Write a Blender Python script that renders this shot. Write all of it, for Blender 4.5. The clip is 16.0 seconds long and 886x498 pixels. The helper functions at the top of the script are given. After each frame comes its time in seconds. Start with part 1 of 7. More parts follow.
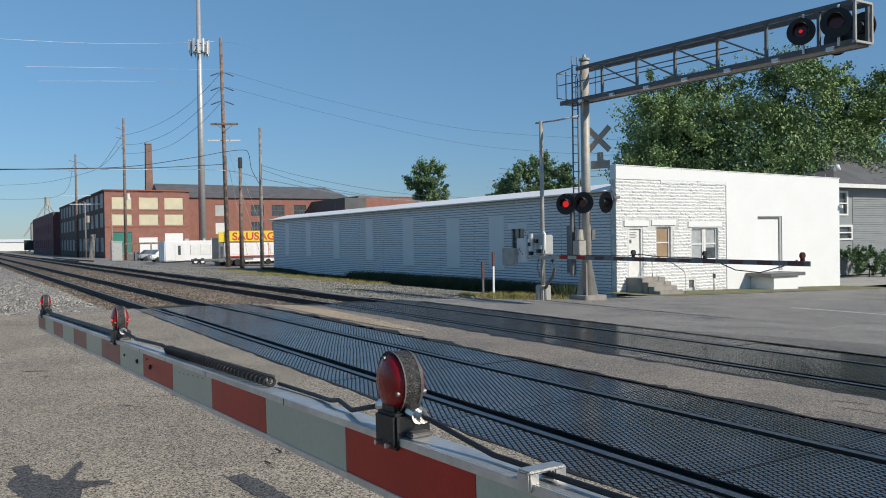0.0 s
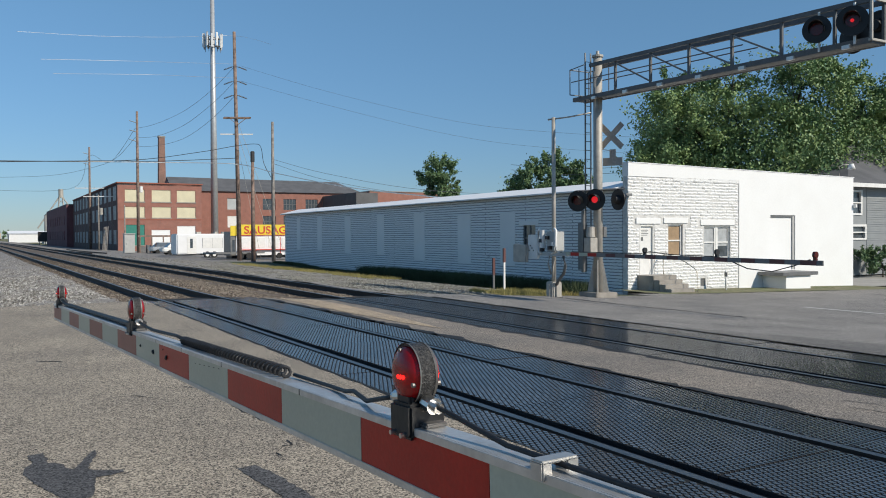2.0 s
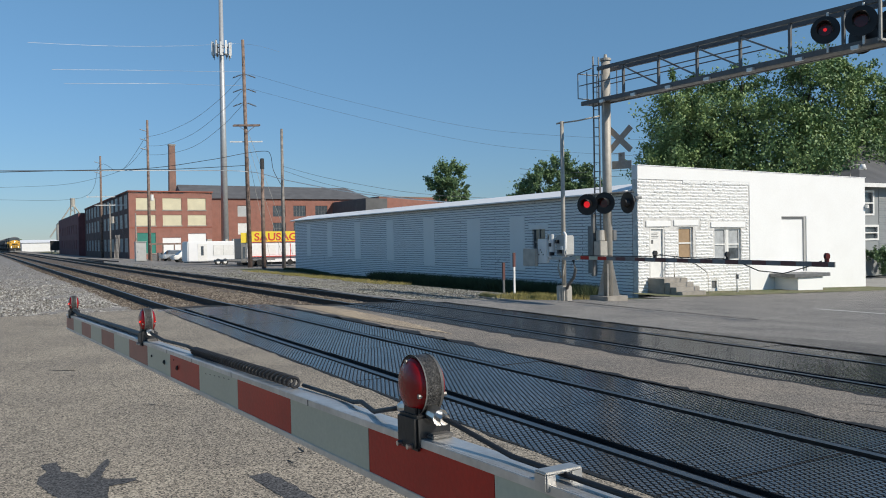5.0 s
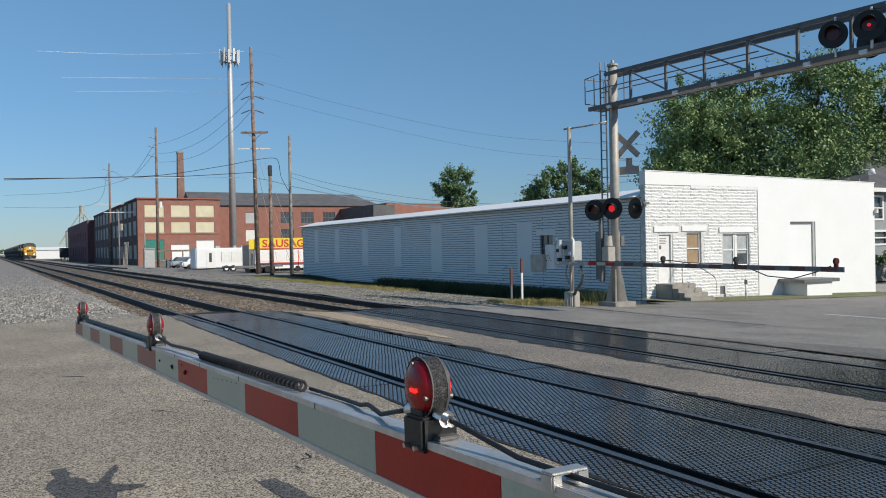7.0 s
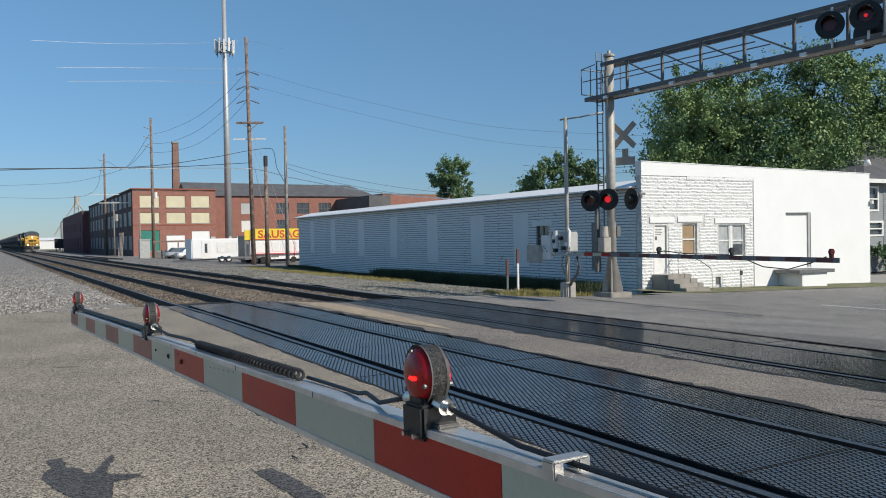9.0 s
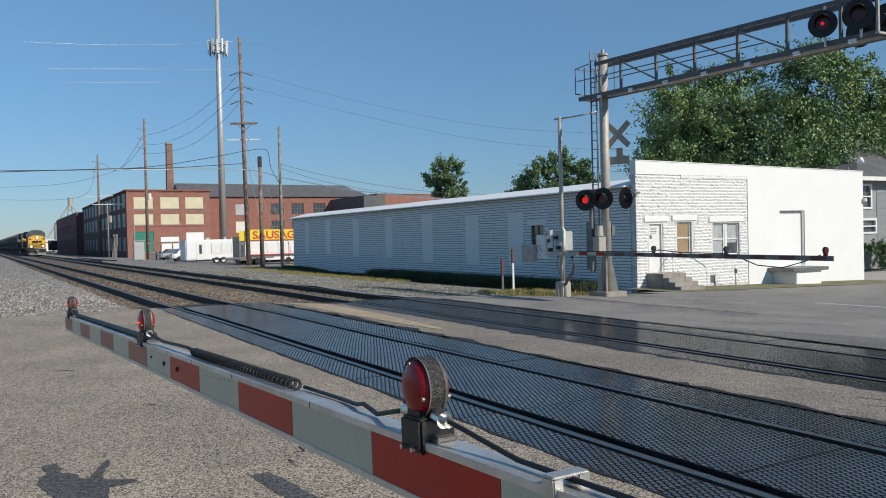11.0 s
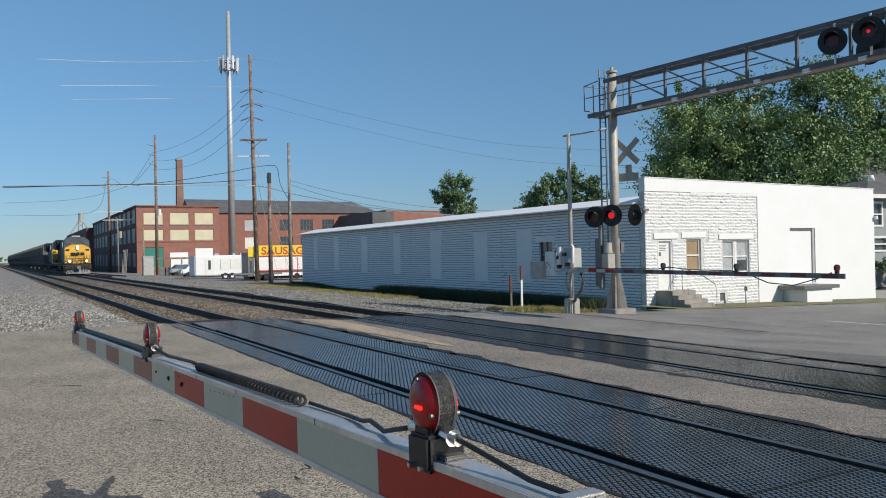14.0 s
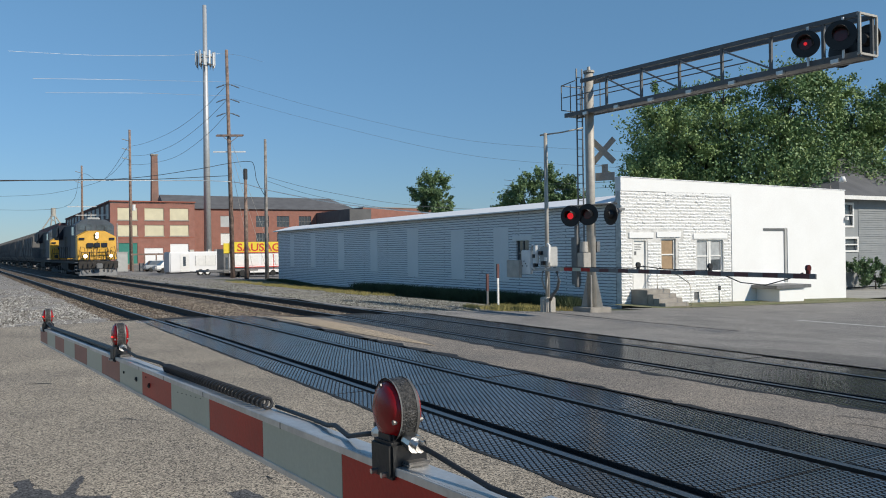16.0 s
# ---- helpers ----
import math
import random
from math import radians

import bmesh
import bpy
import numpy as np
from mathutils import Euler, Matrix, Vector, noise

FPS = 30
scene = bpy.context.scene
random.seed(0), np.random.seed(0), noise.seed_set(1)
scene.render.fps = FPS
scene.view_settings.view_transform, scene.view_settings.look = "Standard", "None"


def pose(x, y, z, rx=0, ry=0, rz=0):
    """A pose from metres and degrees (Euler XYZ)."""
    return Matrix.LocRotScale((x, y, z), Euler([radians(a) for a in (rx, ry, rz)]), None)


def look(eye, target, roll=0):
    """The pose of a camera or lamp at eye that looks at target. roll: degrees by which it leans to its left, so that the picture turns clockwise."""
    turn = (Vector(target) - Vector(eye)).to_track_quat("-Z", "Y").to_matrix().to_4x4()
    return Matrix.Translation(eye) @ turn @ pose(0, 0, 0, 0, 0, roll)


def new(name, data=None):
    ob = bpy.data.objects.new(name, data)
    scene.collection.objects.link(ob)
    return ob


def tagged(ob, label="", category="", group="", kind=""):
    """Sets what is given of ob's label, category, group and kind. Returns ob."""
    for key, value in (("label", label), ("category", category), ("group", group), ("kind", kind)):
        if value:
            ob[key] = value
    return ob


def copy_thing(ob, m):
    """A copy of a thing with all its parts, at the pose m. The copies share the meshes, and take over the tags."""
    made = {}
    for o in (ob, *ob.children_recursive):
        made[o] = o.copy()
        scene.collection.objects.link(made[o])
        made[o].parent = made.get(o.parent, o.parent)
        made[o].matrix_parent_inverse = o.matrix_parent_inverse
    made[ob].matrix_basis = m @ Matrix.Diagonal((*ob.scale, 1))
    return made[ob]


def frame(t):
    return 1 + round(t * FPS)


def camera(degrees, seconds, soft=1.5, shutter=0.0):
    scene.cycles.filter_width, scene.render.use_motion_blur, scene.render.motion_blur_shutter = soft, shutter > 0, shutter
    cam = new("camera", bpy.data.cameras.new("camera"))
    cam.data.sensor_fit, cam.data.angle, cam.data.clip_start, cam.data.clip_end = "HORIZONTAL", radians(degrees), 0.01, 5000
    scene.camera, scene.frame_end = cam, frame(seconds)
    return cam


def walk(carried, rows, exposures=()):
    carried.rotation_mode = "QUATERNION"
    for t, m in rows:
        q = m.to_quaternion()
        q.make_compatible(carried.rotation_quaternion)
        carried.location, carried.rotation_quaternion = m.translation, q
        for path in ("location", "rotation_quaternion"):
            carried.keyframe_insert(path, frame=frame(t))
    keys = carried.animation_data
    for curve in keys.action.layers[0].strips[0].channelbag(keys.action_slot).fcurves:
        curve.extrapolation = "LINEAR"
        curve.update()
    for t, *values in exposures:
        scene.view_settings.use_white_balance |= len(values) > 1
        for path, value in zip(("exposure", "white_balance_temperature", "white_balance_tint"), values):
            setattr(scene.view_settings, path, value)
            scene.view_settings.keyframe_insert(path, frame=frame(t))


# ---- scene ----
cam = camera(57.8, 16.0, soft=1.0)
PATH = [  # seconds, x, y, z, yaw, pitch, roll
    (0.0, -0.000, 0.000, 1.600, -0.00, -0.70, 0.90),
    (0.5, 0.003, -0.011, 1.601, 0.27, -0.69, 0.85),
    (1.0, -0.005, -0.012, 1.592, 0.43, -0.88, 0.63),
    (1.5, -0.002, -0.031, 1.611, 0.42, -1.09, 0.41),
    (2.0, -0.008, -0.023, 1.598, 0.78, -1.00, 0.33),
    (2.5, -0.000, -0.032, 1.611, 1.01, -0.94, 0.48),
    (3.0, -0.005, -0.035, 1.603, 1.17, -0.89, 0.60),
    (3.5, -0.001, -0.048, 1.608, 1.36, -0.78, 0.79),
    (4.0, 0.000, -0.033, 1.611, 1.35, -0.72, 0.86),
    (6.5, 0.004, -0.047, 1.611, 1.90, -0.39, 1.09),
    (7.0, 0.004, -0.040, 1.604, 2.02, -0.20, 1.08),
    (7.5, 0.005, -0.076, 1.618, 2.04, -0.05, 0.98),
    (8.0, 0.005, -0.046, 1.597, 2.01, -0.21, 0.91),
    (8.5, 0.001, -0.032, 1.595, 1.87, -0.82, 0.94),
    (11.0, -0.006, -0.022, 1.618, 1.36, -0.90, 1.38),
    (11.5, -0.007, -0.025, 1.607, 1.78, -0.26, 1.35),
    (12.0, -0.016, -0.029, 1.610, 2.12, 0.02, 1.24),
    (12.5, -0.019, -0.035, 1.614, 2.48, 0.23, 1.19),
    (13.0, -0.022, -0.008, 1.612, 2.59, 0.28, 1.22),
    (13.5, -0.018, 0.008, 1.619, 2.39, 0.30, 1.31),
    (14.0, -0.009, 0.019, 1.609, 1.96, 0.30, 1.18),
    (14.5, -0.002, 0.018, 1.617, 1.29, 0.12, 1.06),
    (15.0, -0.006, 0.020, 1.614, 0.95, 0.11, 0.92),
    (15.5, 0.003, 0.022, 1.616, 0.75, 0.16, 0.94),
    (16.0, 0.012, 0.021, 1.622, 0.34, 0.10, 0.83),
]
walk(cam, [(t, pose(x, y, z, 90 + pitch, roll, yaw)) for t, x, y, z, yaw, pitch, roll in PATH])

# ---- light ----
TURN = 30.7  # the tracks run 30.7 degrees to the left of the first view
TH = radians(TURN)
SUN_AZ, SUN_EL = 28.0, 36.0  # degrees from the line of the tracks, and height
sun_flat = Vector((math.sin(TH), -math.cos(TH), 0)) * math.cos(radians(SUN_AZ)) + Vector((math.cos(TH), math.sin(TH), 0)) * math.sin(radians(SUN_AZ))
sun_way = sun_flat * math.cos(radians(SUN_EL)) + Vector((0, 0, math.sin(radians(SUN_EL))))
world = bpy.data.worlds.new("world")
scene.world = world
world.use_nodes = True
sky = world.node_tree.nodes.new("ShaderNodeTexSky")
sky.sky_type, sky.sun_disc = "NISHITA", False
sky.sun_elevation, sky.sun_rotation = radians(SUN_EL), math.atan2(sun_flat.x, sun_flat.y)
sky.air_density, sky.dust_density, sky.ozone_density = 1.0, 0.0, 4.0
tc, sep, ramp, mul = [world.node_tree.nodes.new("ShaderNode" + k) for k in ("TexCoord", "SeparateXYZ", "ValToRGB", "VectorMath")]
mul.operation = "MULTIPLY"  # bluer air towards the horizon
ramp.color_ramp.elements[0].color, ramp.color_ramp.elements[0].position = (0.385, 0.485, 0.66, 1), 0.0
ramp.color_ramp.elements[1].color, ramp.color_ramp.elements[1].position = (0.82, 1.02, 1.0, 1), 0.35
for a, b in ((tc.outputs["Generated"], sep.inputs[0]), (sep.outputs[2], ramp.inputs[0]), (sky.outputs[0], mul.inputs[0]), (ramp.outputs[0], mul.inputs[1]), (mul.outputs[0], world.node_tree.nodes["Background"].inputs[0])):
    world.node_tree.links.new(a, b)
world.node_tree.nodes["Background"].inputs[1].default_value = 0.115
sun = new("sun", bpy.data.lights.new("sun", "SUN"))
sun.data.energy, sun.data.angle, sun.data.color = 4.4, radians(0.53), (1.0, 0.92, 0.79)
sun.matrix_basis = look((0, 0, 60), Vector((0, 0, 60)) - sun_way)
scene.view_settings.exposure = 0.0

# ---- materials ----
def mat(name, col, rough=0.7, metal=0.0, var=0.15, scale=3.0, fine=60.0, bump=0.15, col2=None, blotch=0.5, spec=0.5, dist=0.01):
    """Noise at two scales over a base colour, with fine relief."""
    m = bpy.data.materials.new(name)
    m.use_nodes = True
    nt = m.node_tree
    b = nt.nodes["Principled BSDF"]
    tc = nt.nodes.new("ShaderNodeTexCoord")
    info = nt.nodes.new("ShaderNodeObjectInfo")
    add = nt.nodes.new("ShaderNodeVectorMath")
    add.operation = "ADD"
    nt.links.new(tc.outputs["Object"], add.inputs[0])
    nt.links.new(info.outputs["Random"], add.inputs[1])
    n1, n2 = nt.nodes.new("ShaderNodeTexNoise"), nt.nodes.new("ShaderNodeTexNoise")
    for n, s, d in ((n1, scale, 5.0), (n2, fine, 3.0)):
        n.inputs["Scale"].default_value, n.inputs["Detail"].default_value = s, d
        nt.links.new(add.outputs[0], n.inputs["Vector"])
    ramp = nt.nodes.new("ShaderNodeValToRGB")
    c2 = col2 or tuple(c * (1 - 2.2 * var) for c in col)
    ramp.color_ramp.elements[0].position, ramp.color_ramp.elements[1].position = blotch - 0.22, blotch + 0.2
    ramp.color_ramp.elements[0].color, ramp.color_ramp.elements[1].color = (*c2, 1), (*col, 1)
    nt.links.new(n1.outputs["Fac"], ramp.inputs[0])
    mr = nt.nodes.new("ShaderNodeMapRange")
    mr.inputs["From Min"].default_value, mr.inputs["From Max"].default_value = 0.25, 0.75
    mr.inputs["To Min"].default_value, mr.inputs["To Max"].default_value = 1 - var, 1 + var
    nt.links.new(n2.outputs["Fac"], mr.inputs[0])
    mul = nt.nodes.new("ShaderNodeVectorMath")
    mul.operation = "MULTIPLY"
    nt.links.new(ramp.outputs[0], mul.inputs[0])
    nt.links.new(mr.outputs[0], mul.inputs[1])
    nt.links.new(mul.outputs[0], b.inputs["Base Color"])
    b.inputs["Roughness"].default_value, b.inputs["Metallic"].default_value = rough, metal
    b.inputs["Specular IOR Level"].default_value = spec
    if bump:
        bn = nt.nodes.new("ShaderNodeBump")
        bn.inputs["Strength"].default_value, bn.inputs["Distance"].default_value = bump, dist
        nt.links.new(n2.outputs["Fac"], bn.inputs["Height"])
        nt.links.new(bn.outputs[0], b.inputs["Normal"])
    return m


def road_mat(name, col, low):
    """Asphalt: pale and dark stones in worn binder, with broad stains."""
    m = mat(name, col, 0.88, var=0.22, scale=0.7, fine=45, bump=0.6, col2=low, dist=0.006)
    nt = m.node_tree
    b = nt.nodes["Principled BSDF"]
    link = b.inputs["Base Color"].links[0].from_socket
    tc = next(n for n in nt.nodes if n.bl_idname == "ShaderNodeTexCoord")
    v = nt.nodes.new("ShaderNodeTexVoronoi")
    v.inputs["Scale"].default_value = 95.0
    nt.links.new(tc.outputs["Object"], v.inputs["Vector"])
    sep, mr, mul = nt.nodes.new("ShaderNodeSeparateXYZ"), nt.nodes.new("ShaderNodeMapRange"), nt.nodes.new("ShaderNodeVectorMath")
    nt.links.new(v.outputs["Color"], sep.inputs[0])
    nt.links.new(sep.outputs[0], mr.inputs[0])
    mr.inputs["To Min"].default_value, mr.inputs["To Max"].default_value = 0.0, 2.0
    mul.operation = "MULTIPLY"
    nt.links.new(link, mul.inputs[0])
    nt.links.new(mr.outputs[0], mul.inputs[1])
    nt.links.new(mul.outputs[0], b.inputs["Base Color"])
    return m


def glow(name, col, power, base=(0.3, 0.02, 0.02)):
    m = bpy.data.materials.new(name)
    m.use_nodes = True
    b = m.node_tree.nodes["Principled BSDF"]
    b.inputs["Base Color"].default_value = (*base, 1)
    b.inputs["Emission Color"].default_value, b.inputs["Emission Strength"].default_value = (*col, 1), power
    return m


ASPHALT = road_mat("asphalt", (0.315, 0.268, 0.205), (0.21, 0.18, 0.143))
GRAVEL = mat("gravel", (0.28, 0.262, 0.245), 0.95, var=0.45, scale=5, fine=28, bump=1.0, col2=(0.18, 0.165, 0.15), dist=0.03)
BALLAST = mat("ballast", (0.15, 0.12, 0.095), 0.95, var=0.5, scale=5, fine=22, bump=1.0, col2=(0.075, 0.058, 0.045), dist=0.04)
DIRT = mat("dirt_grass", (0.20, 0.17, 0.09), 0.95, var=0.3, scale=1.2, fine=30, bump=0.6, col2=(0.10, 0.12, 0.04))
RUBBER = mat("panel_rubber", (0.095, 0.102, 0.112), 0.14, var=0.3, scale=1.3, fine=90, bump=0.05, col2=(0.035, 0.039, 0.045), spec=0.65)
RAIL = mat("rail_rust", (0.055, 0.038, 0.03), 0.7, 0.3, var=0.25, scale=6, fine=60, bump=0.2)
RAILTOP = mat("rail_head", (0.27, 0.265, 0.26), 0.42, 1.0, var=0.1, scale=9, fine=90, bump=0.02)
TIE = mat("tie_wood", (0.12, 0.09, 0.065), 0.9, var=0.3, scale=5, fine=50, bump=0.5)
WHITE = mat("white_paint", (0.80, 0.80, 0.79), 0.75, var=0.04, scale=0.9, fine=26, bump=0.12, col2=(0.765, 0.76, 0.745), blotch=0.40)
MORTAR = mat("painted_joint", (0.68, 0.67, 0.65), 0.9, var=0.2, scale=4, fine=30, bump=0.3, col2=(0.42, 0.41, 0.39), blotch=0.45)
ROOFW = mat("white_roof_edge", (0.87, 0.87, 0.87), 0.5, var=0.03, bump=0.02)
BRICKRED = mat("red_brick", (0.34, 0.115, 0.075), 0.85, var=0.25, scale=0.5, fine=12, bump=0.25, col2=(0.24, 0.085, 0.06))
# factory brick darkened in colour for the long side turned from the sun
SHADEDBRICK = mat("shade_toned_brick", (0.15, 0.09, 0.08), 0.85, var=0.25, scale=0.5, fine=12, bump=0.2)
SLATE = mat("grey_roofing", (0.13, 0.13, 0.135), 0.8, var=0.15, scale=0.6, fine=14, bump=0.15)
BOARD = mat("cream_boarding", (0.66, 0.60, 0.42), 0.8, var=0.06, scale=0.8, fine=10, bump=0.1)
GALV = mat("galvanised_steel", (0.46, 0.43, 0.38), 0.55, 0.15, var=0.12, scale=5, fine=40, bump=0.05)
ALU = mat("aluminium", (0.70, 0.69, 0.67), 0.42, 0.7, var=0.10, scale=6, fine=70, bump=0.06, col2=(0.5, 0.49, 0.47))
BLACK = mat("black_paint", (0.018, 0.018, 0.02), 0.5, var=0.3, scale=6, fine=60, bump=0.1)
REDSHEET = mat("red_reflective", (0.47, 0.022, 0.013), 0.35, var=0.10, scale=6, fine=120, bump=0.04, col2=(0.36, 0.02, 0.014), spec=0.25)
REDPALE = mat("pale_red_reflective", (0.36, 0.13, 0.10), 0.4, var=0.10, scale=6, fine=120, bump=0.04, spec=0.25)
WHITESHEET = mat("white_reflective", (0.48, 0.495, 0.39), 0.35, var=0.06, scale=3, fine=120, bump=0.04, col2=(0.41, 0.425, 0.335))
POLEWOOD = mat("weathered_pole_wood", (0.31, 0.22, 0.175), 0.9, var=0.3, scale=3, fine=35, bump=0.4)
GREYPOLE = mat("grey_pole_wood", (0.33, 0.30, 0.27), 0.9, var=0.25, scale=3, fine=35, bump=0.4)
TOWERGREY = mat("tower_grey", (0.50, 0.51, 0.52), 0.5, 0.4, var=0.08, scale=2, fine=20, bump=0.03)
CONCRETE = mat("concrete", (0.36, 0.33, 0.29), 0.9, var=0.15, scale=3, fine=50, bump=0.3)
ROADMID = road_mat("brown_asphalt", (0.245, 0.208, 0.168), (0.155, 0.138, 0.12))
ASPHALT2 = road_mat("grey_asphalt", (0.265, 0.245, 0.22), (0.165, 0.155, 0.145))
TRACKBED = mat("black_bed", (0.02, 0.02, 0.02), 0.9, var=0.3)
VERGE = mat("patchy_verge", (0.22, 0.19, 0.12), 0.95, var=0.35, scale=1.5, fine=40, bump=0.6, col2=(0.08, 0.11, 0.03), dist=0.02)
# grass green darkened to hold the shade beside the warehouse wall
LAWN = mat("shade_toned_lawn", (0.075, 0.085, 0.035), 0.95, var=0.35, scale=1.5, fine=40, bump=0.6, col2=(0.04, 0.055, 0.018), dist=0.02)
TAR = mat("tar", (0.022, 0.021, 0.02), 0.7, var=0.3, scale=6, fine=60, bump=0.3)
LINEPAINT = mat("faded_line_paint", (0.62, 0.61, 0.58), 0.8, var=0.15, scale=4, fine=40, bump=0.1, col2=(0.4, 0.39, 0.37))
GRASSGREEN = mat("grass_green", (0.085, 0.095, 0.032), 0.8, var=0.3, scale=0.4, fine=4, bump=0.0, col2=(0.19, 0.16, 0.065))
WEEDGREEN = mat("weed_green", (0.075, 0.10, 0.045), 0.85, var=0.3, scale=0.4, fine=4, bump=0.0, col2=(0.042, 0.062, 0.028))
GRASSDRY = mat("grass_dry", (0.34, 0.28, 0.10), 0.85, var=0.25, scale=0.5, fine=4, bump=0.0, col2=(0.2, 0.19, 0.06))


def stone_mat(name, lo, mid, hi):
    m = mat(name, (0.36, 0.33, 0.30), 0.9, var=0.2, scale=3, fine=30, bump=0.2)
    nt = m.node_tree
    geo, ramp = nt.nodes.new("ShaderNodeNewGeometry"), nt.nodes.new("ShaderNodeValToRGB")
    ramp.color_ramp.elements[0].color, ramp.color_ramp.elements[1].color = (*lo, 1), (*hi, 1)
    e = ramp.color_ramp.elements.new(0.5)
    e.color = (*mid, 1)
    nt.links.new(geo.outputs["Random Per Island"], ramp.inputs[0])
    nt.links.new(ramp.outputs[0], nt.nodes["Principled BSDF"].inputs["Base Color"])
    return m


STONE = stone_mat("pale_stone", (0.085, 0.077, 0.065), (0.235, 0.217, 0.19), (0.53, 0.51, 0.47))
DARKSTONE = stone_mat("ballast_stone", (0.045, 0.035, 0.028), (0.13, 0.10, 0.075), (0.30, 0.26, 0.21))


def brick_mat(name, col, dark, row, width, worn, joint=0.016, low=0.86, chips=9.0):
    """Painted brick: courses with joints that show dark where the paint has gone."""
    m = bpy.data.materials.new(name)
    m.use_nodes = True
    nt = m.node_tree
    b = nt.nodes["Principled BSDF"]
    N = lambda kind: nt.nodes.new(kind)
    tc, sep, add, com = N("ShaderNodeTexCoord"), N("ShaderNodeSeparateXYZ"), N("ShaderNodeMath"), N("ShaderNodeCombineXYZ")
    nt.links.new(tc.outputs["Object"], sep.inputs[0])
    nt.links.new(sep.outputs[0], add.inputs[0])
    nt.links.new(sep.outputs[1], add.inputs[1])
    nt.links.new(add.outputs[0], com.inputs[0])
    nt.links.new(sep.outputs[2], com.inputs[1])
    br = N("ShaderNodeTexBrick")
    br.inputs["Scale"].default_value = 1.0
    br.inputs["Brick Width"].default_value, br.inputs["Row Height"].default_value = width, row
    br.inputs["Mortar Size"].default_value, br.inputs["Mortar Smooth"].default_value = joint, 0.3
    wob = N("ShaderNodeTexNoise")
    wob.inputs["Scale"].default_value, wob.inputs["Detail"].default_value = 7.0, 4.0
    nt.links.new(tc.outputs["Object"], wob.inputs["Vector"])
    sc, ad = N("ShaderNodeVectorMath"), N("ShaderNodeVectorMath")
    sc.operation, ad.operation = "SCALE", "ADD"
    sc.inputs["Scale"].default_value = 0.075
    nt.links.new(wob.outputs["Color"], sc.inputs[0])
    nt.links.new(sc.outputs[0], ad.inputs[0])
    nt.links.new(com.outputs[0], ad.inputs[1])
    nt.links.new(ad.outputs[0], br.inputs["Vector"])
    n1, n2 = N("ShaderNodeTexNoise"), N("ShaderNodeTexNoise")
    for n, s in ((n1, 1.1), (n2, 22.0)):
        n.inputs["Scale"].default_value, n.inputs["Detail"].default_value = s, 5.0
        nt.links.new(tc.outputs["Object"], n.inputs["Vector"])
    su = N("ShaderNodeMath")
    su.operation = "MULTIPLY_ADD"
    su.inputs[1].default_value, su.inputs[2].default_value = 0.6, 0.0
    nt.links.new(n2.outputs["Fac"], su.inputs[0])
    su2 = N("ShaderNodeMath")
    nt.links.new(su.outputs[0], su2.inputs[0])
    nt.links.new(n1.outputs["Fac"], su2.inputs[1])
    mask = N("ShaderNodeMapRange")
    mask.inputs["From Min"].default_value, mask.inputs["From Max"].default_value = worn, worn + 0.12
    nt.links.new(su2.outputs[0], mask.inputs[0])
    mu = N("ShaderNodeMath")
    mu.operation = "MULTIPLY"
    nt.links.new(br.outputs["Fac"], mu.inputs[0])
    nt.links.new(mask.outputs[0], mu.inputs[1])
    chip, top = N("ShaderNodeMapRange"), N("ShaderNodeMath")
    chip.inputs["From Min"].default_value, chip.inputs["From Max"].default_value = chips, chips + 0.07
    chip.inputs["To Max"].default_value = 0.8
    nt.links.new(su2.outputs[0], chip.inputs[0])
    top.operation = "MAXIMUM"
    nt.links.new(mu.outputs[0], top.inputs[0])
    nt.links.new(chip.outputs[0], top.inputs[1])
    tone = N("ShaderNodeMix")
    tone.data_type = "RGBA"
    tone.inputs[6].default_value, tone.inputs[7].default_value = (*[c * low for c in col], 1), (*col, 1)
    nt.links.new(n1.outputs["Fac"], tone.inputs[0])
    mix = N("ShaderNodeMix")
    mix.data_type = "RGBA"
    nt.links.new(top.outputs[0], mix.inputs[0])
    nt.links.new(tone.outputs[2], mix.inputs[6])
    mix.inputs[7].default_value = (*dark, 1)
    nt.links.new(mix.outputs[2], b.inputs["Base Color"])
    b.inputs["Roughness"].default_value = 0.75
    bn = N("ShaderNodeBump")
    bn.invert = True
    bn.inputs["Strength"].default_value, bn.inputs["Distance"].default_value = 0.7, 0.012
    nt.links.new(br.outputs["Fac"], bn.inputs["Height"])
    nt.links.new(bn.outputs[0], b.inputs["Normal"])
    return m


WBRICK = brick_mat("white_painted_brick", (0.80, 0.80, 0.79), (0.24, 0.23, 0.22), 0.135, 0.61, 0.72)
WBRICKSIDE = brick_mat("white_painted_side_brick", (0.84, 0.85, 0.86), (0.19, 0.20, 0.21), 0.135, 7.3, 0.55, joint=0.019, low=0.84, chips=0.99)
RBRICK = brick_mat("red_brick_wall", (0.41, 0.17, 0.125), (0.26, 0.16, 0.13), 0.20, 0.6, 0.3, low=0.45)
# truss grey darkened in colour to stand for its shaded side
TRUSSGREY = mat("shade_grey_truss", (0.125, 0.13, 0.135), 0.6, var=0.15, scale=4, fine=40, bump=0.05)
REDDULL = mat("dull_red_paint", (0.15, 0.06, 0.055), 0.6, var=0.15, scale=5, fine=50, bump=0.05)
GREYDULL = mat("dull_grey_paint", (0.20, 0.20, 0.20), 0.6, var=0.15, scale=5, fine=50, bump=0.05)
FRAMEGREY = mat("pale_grey_paint", (0.45, 0.45, 0.43), 0.55, var=0.08, scale=2, fine=30, bump=0.05)
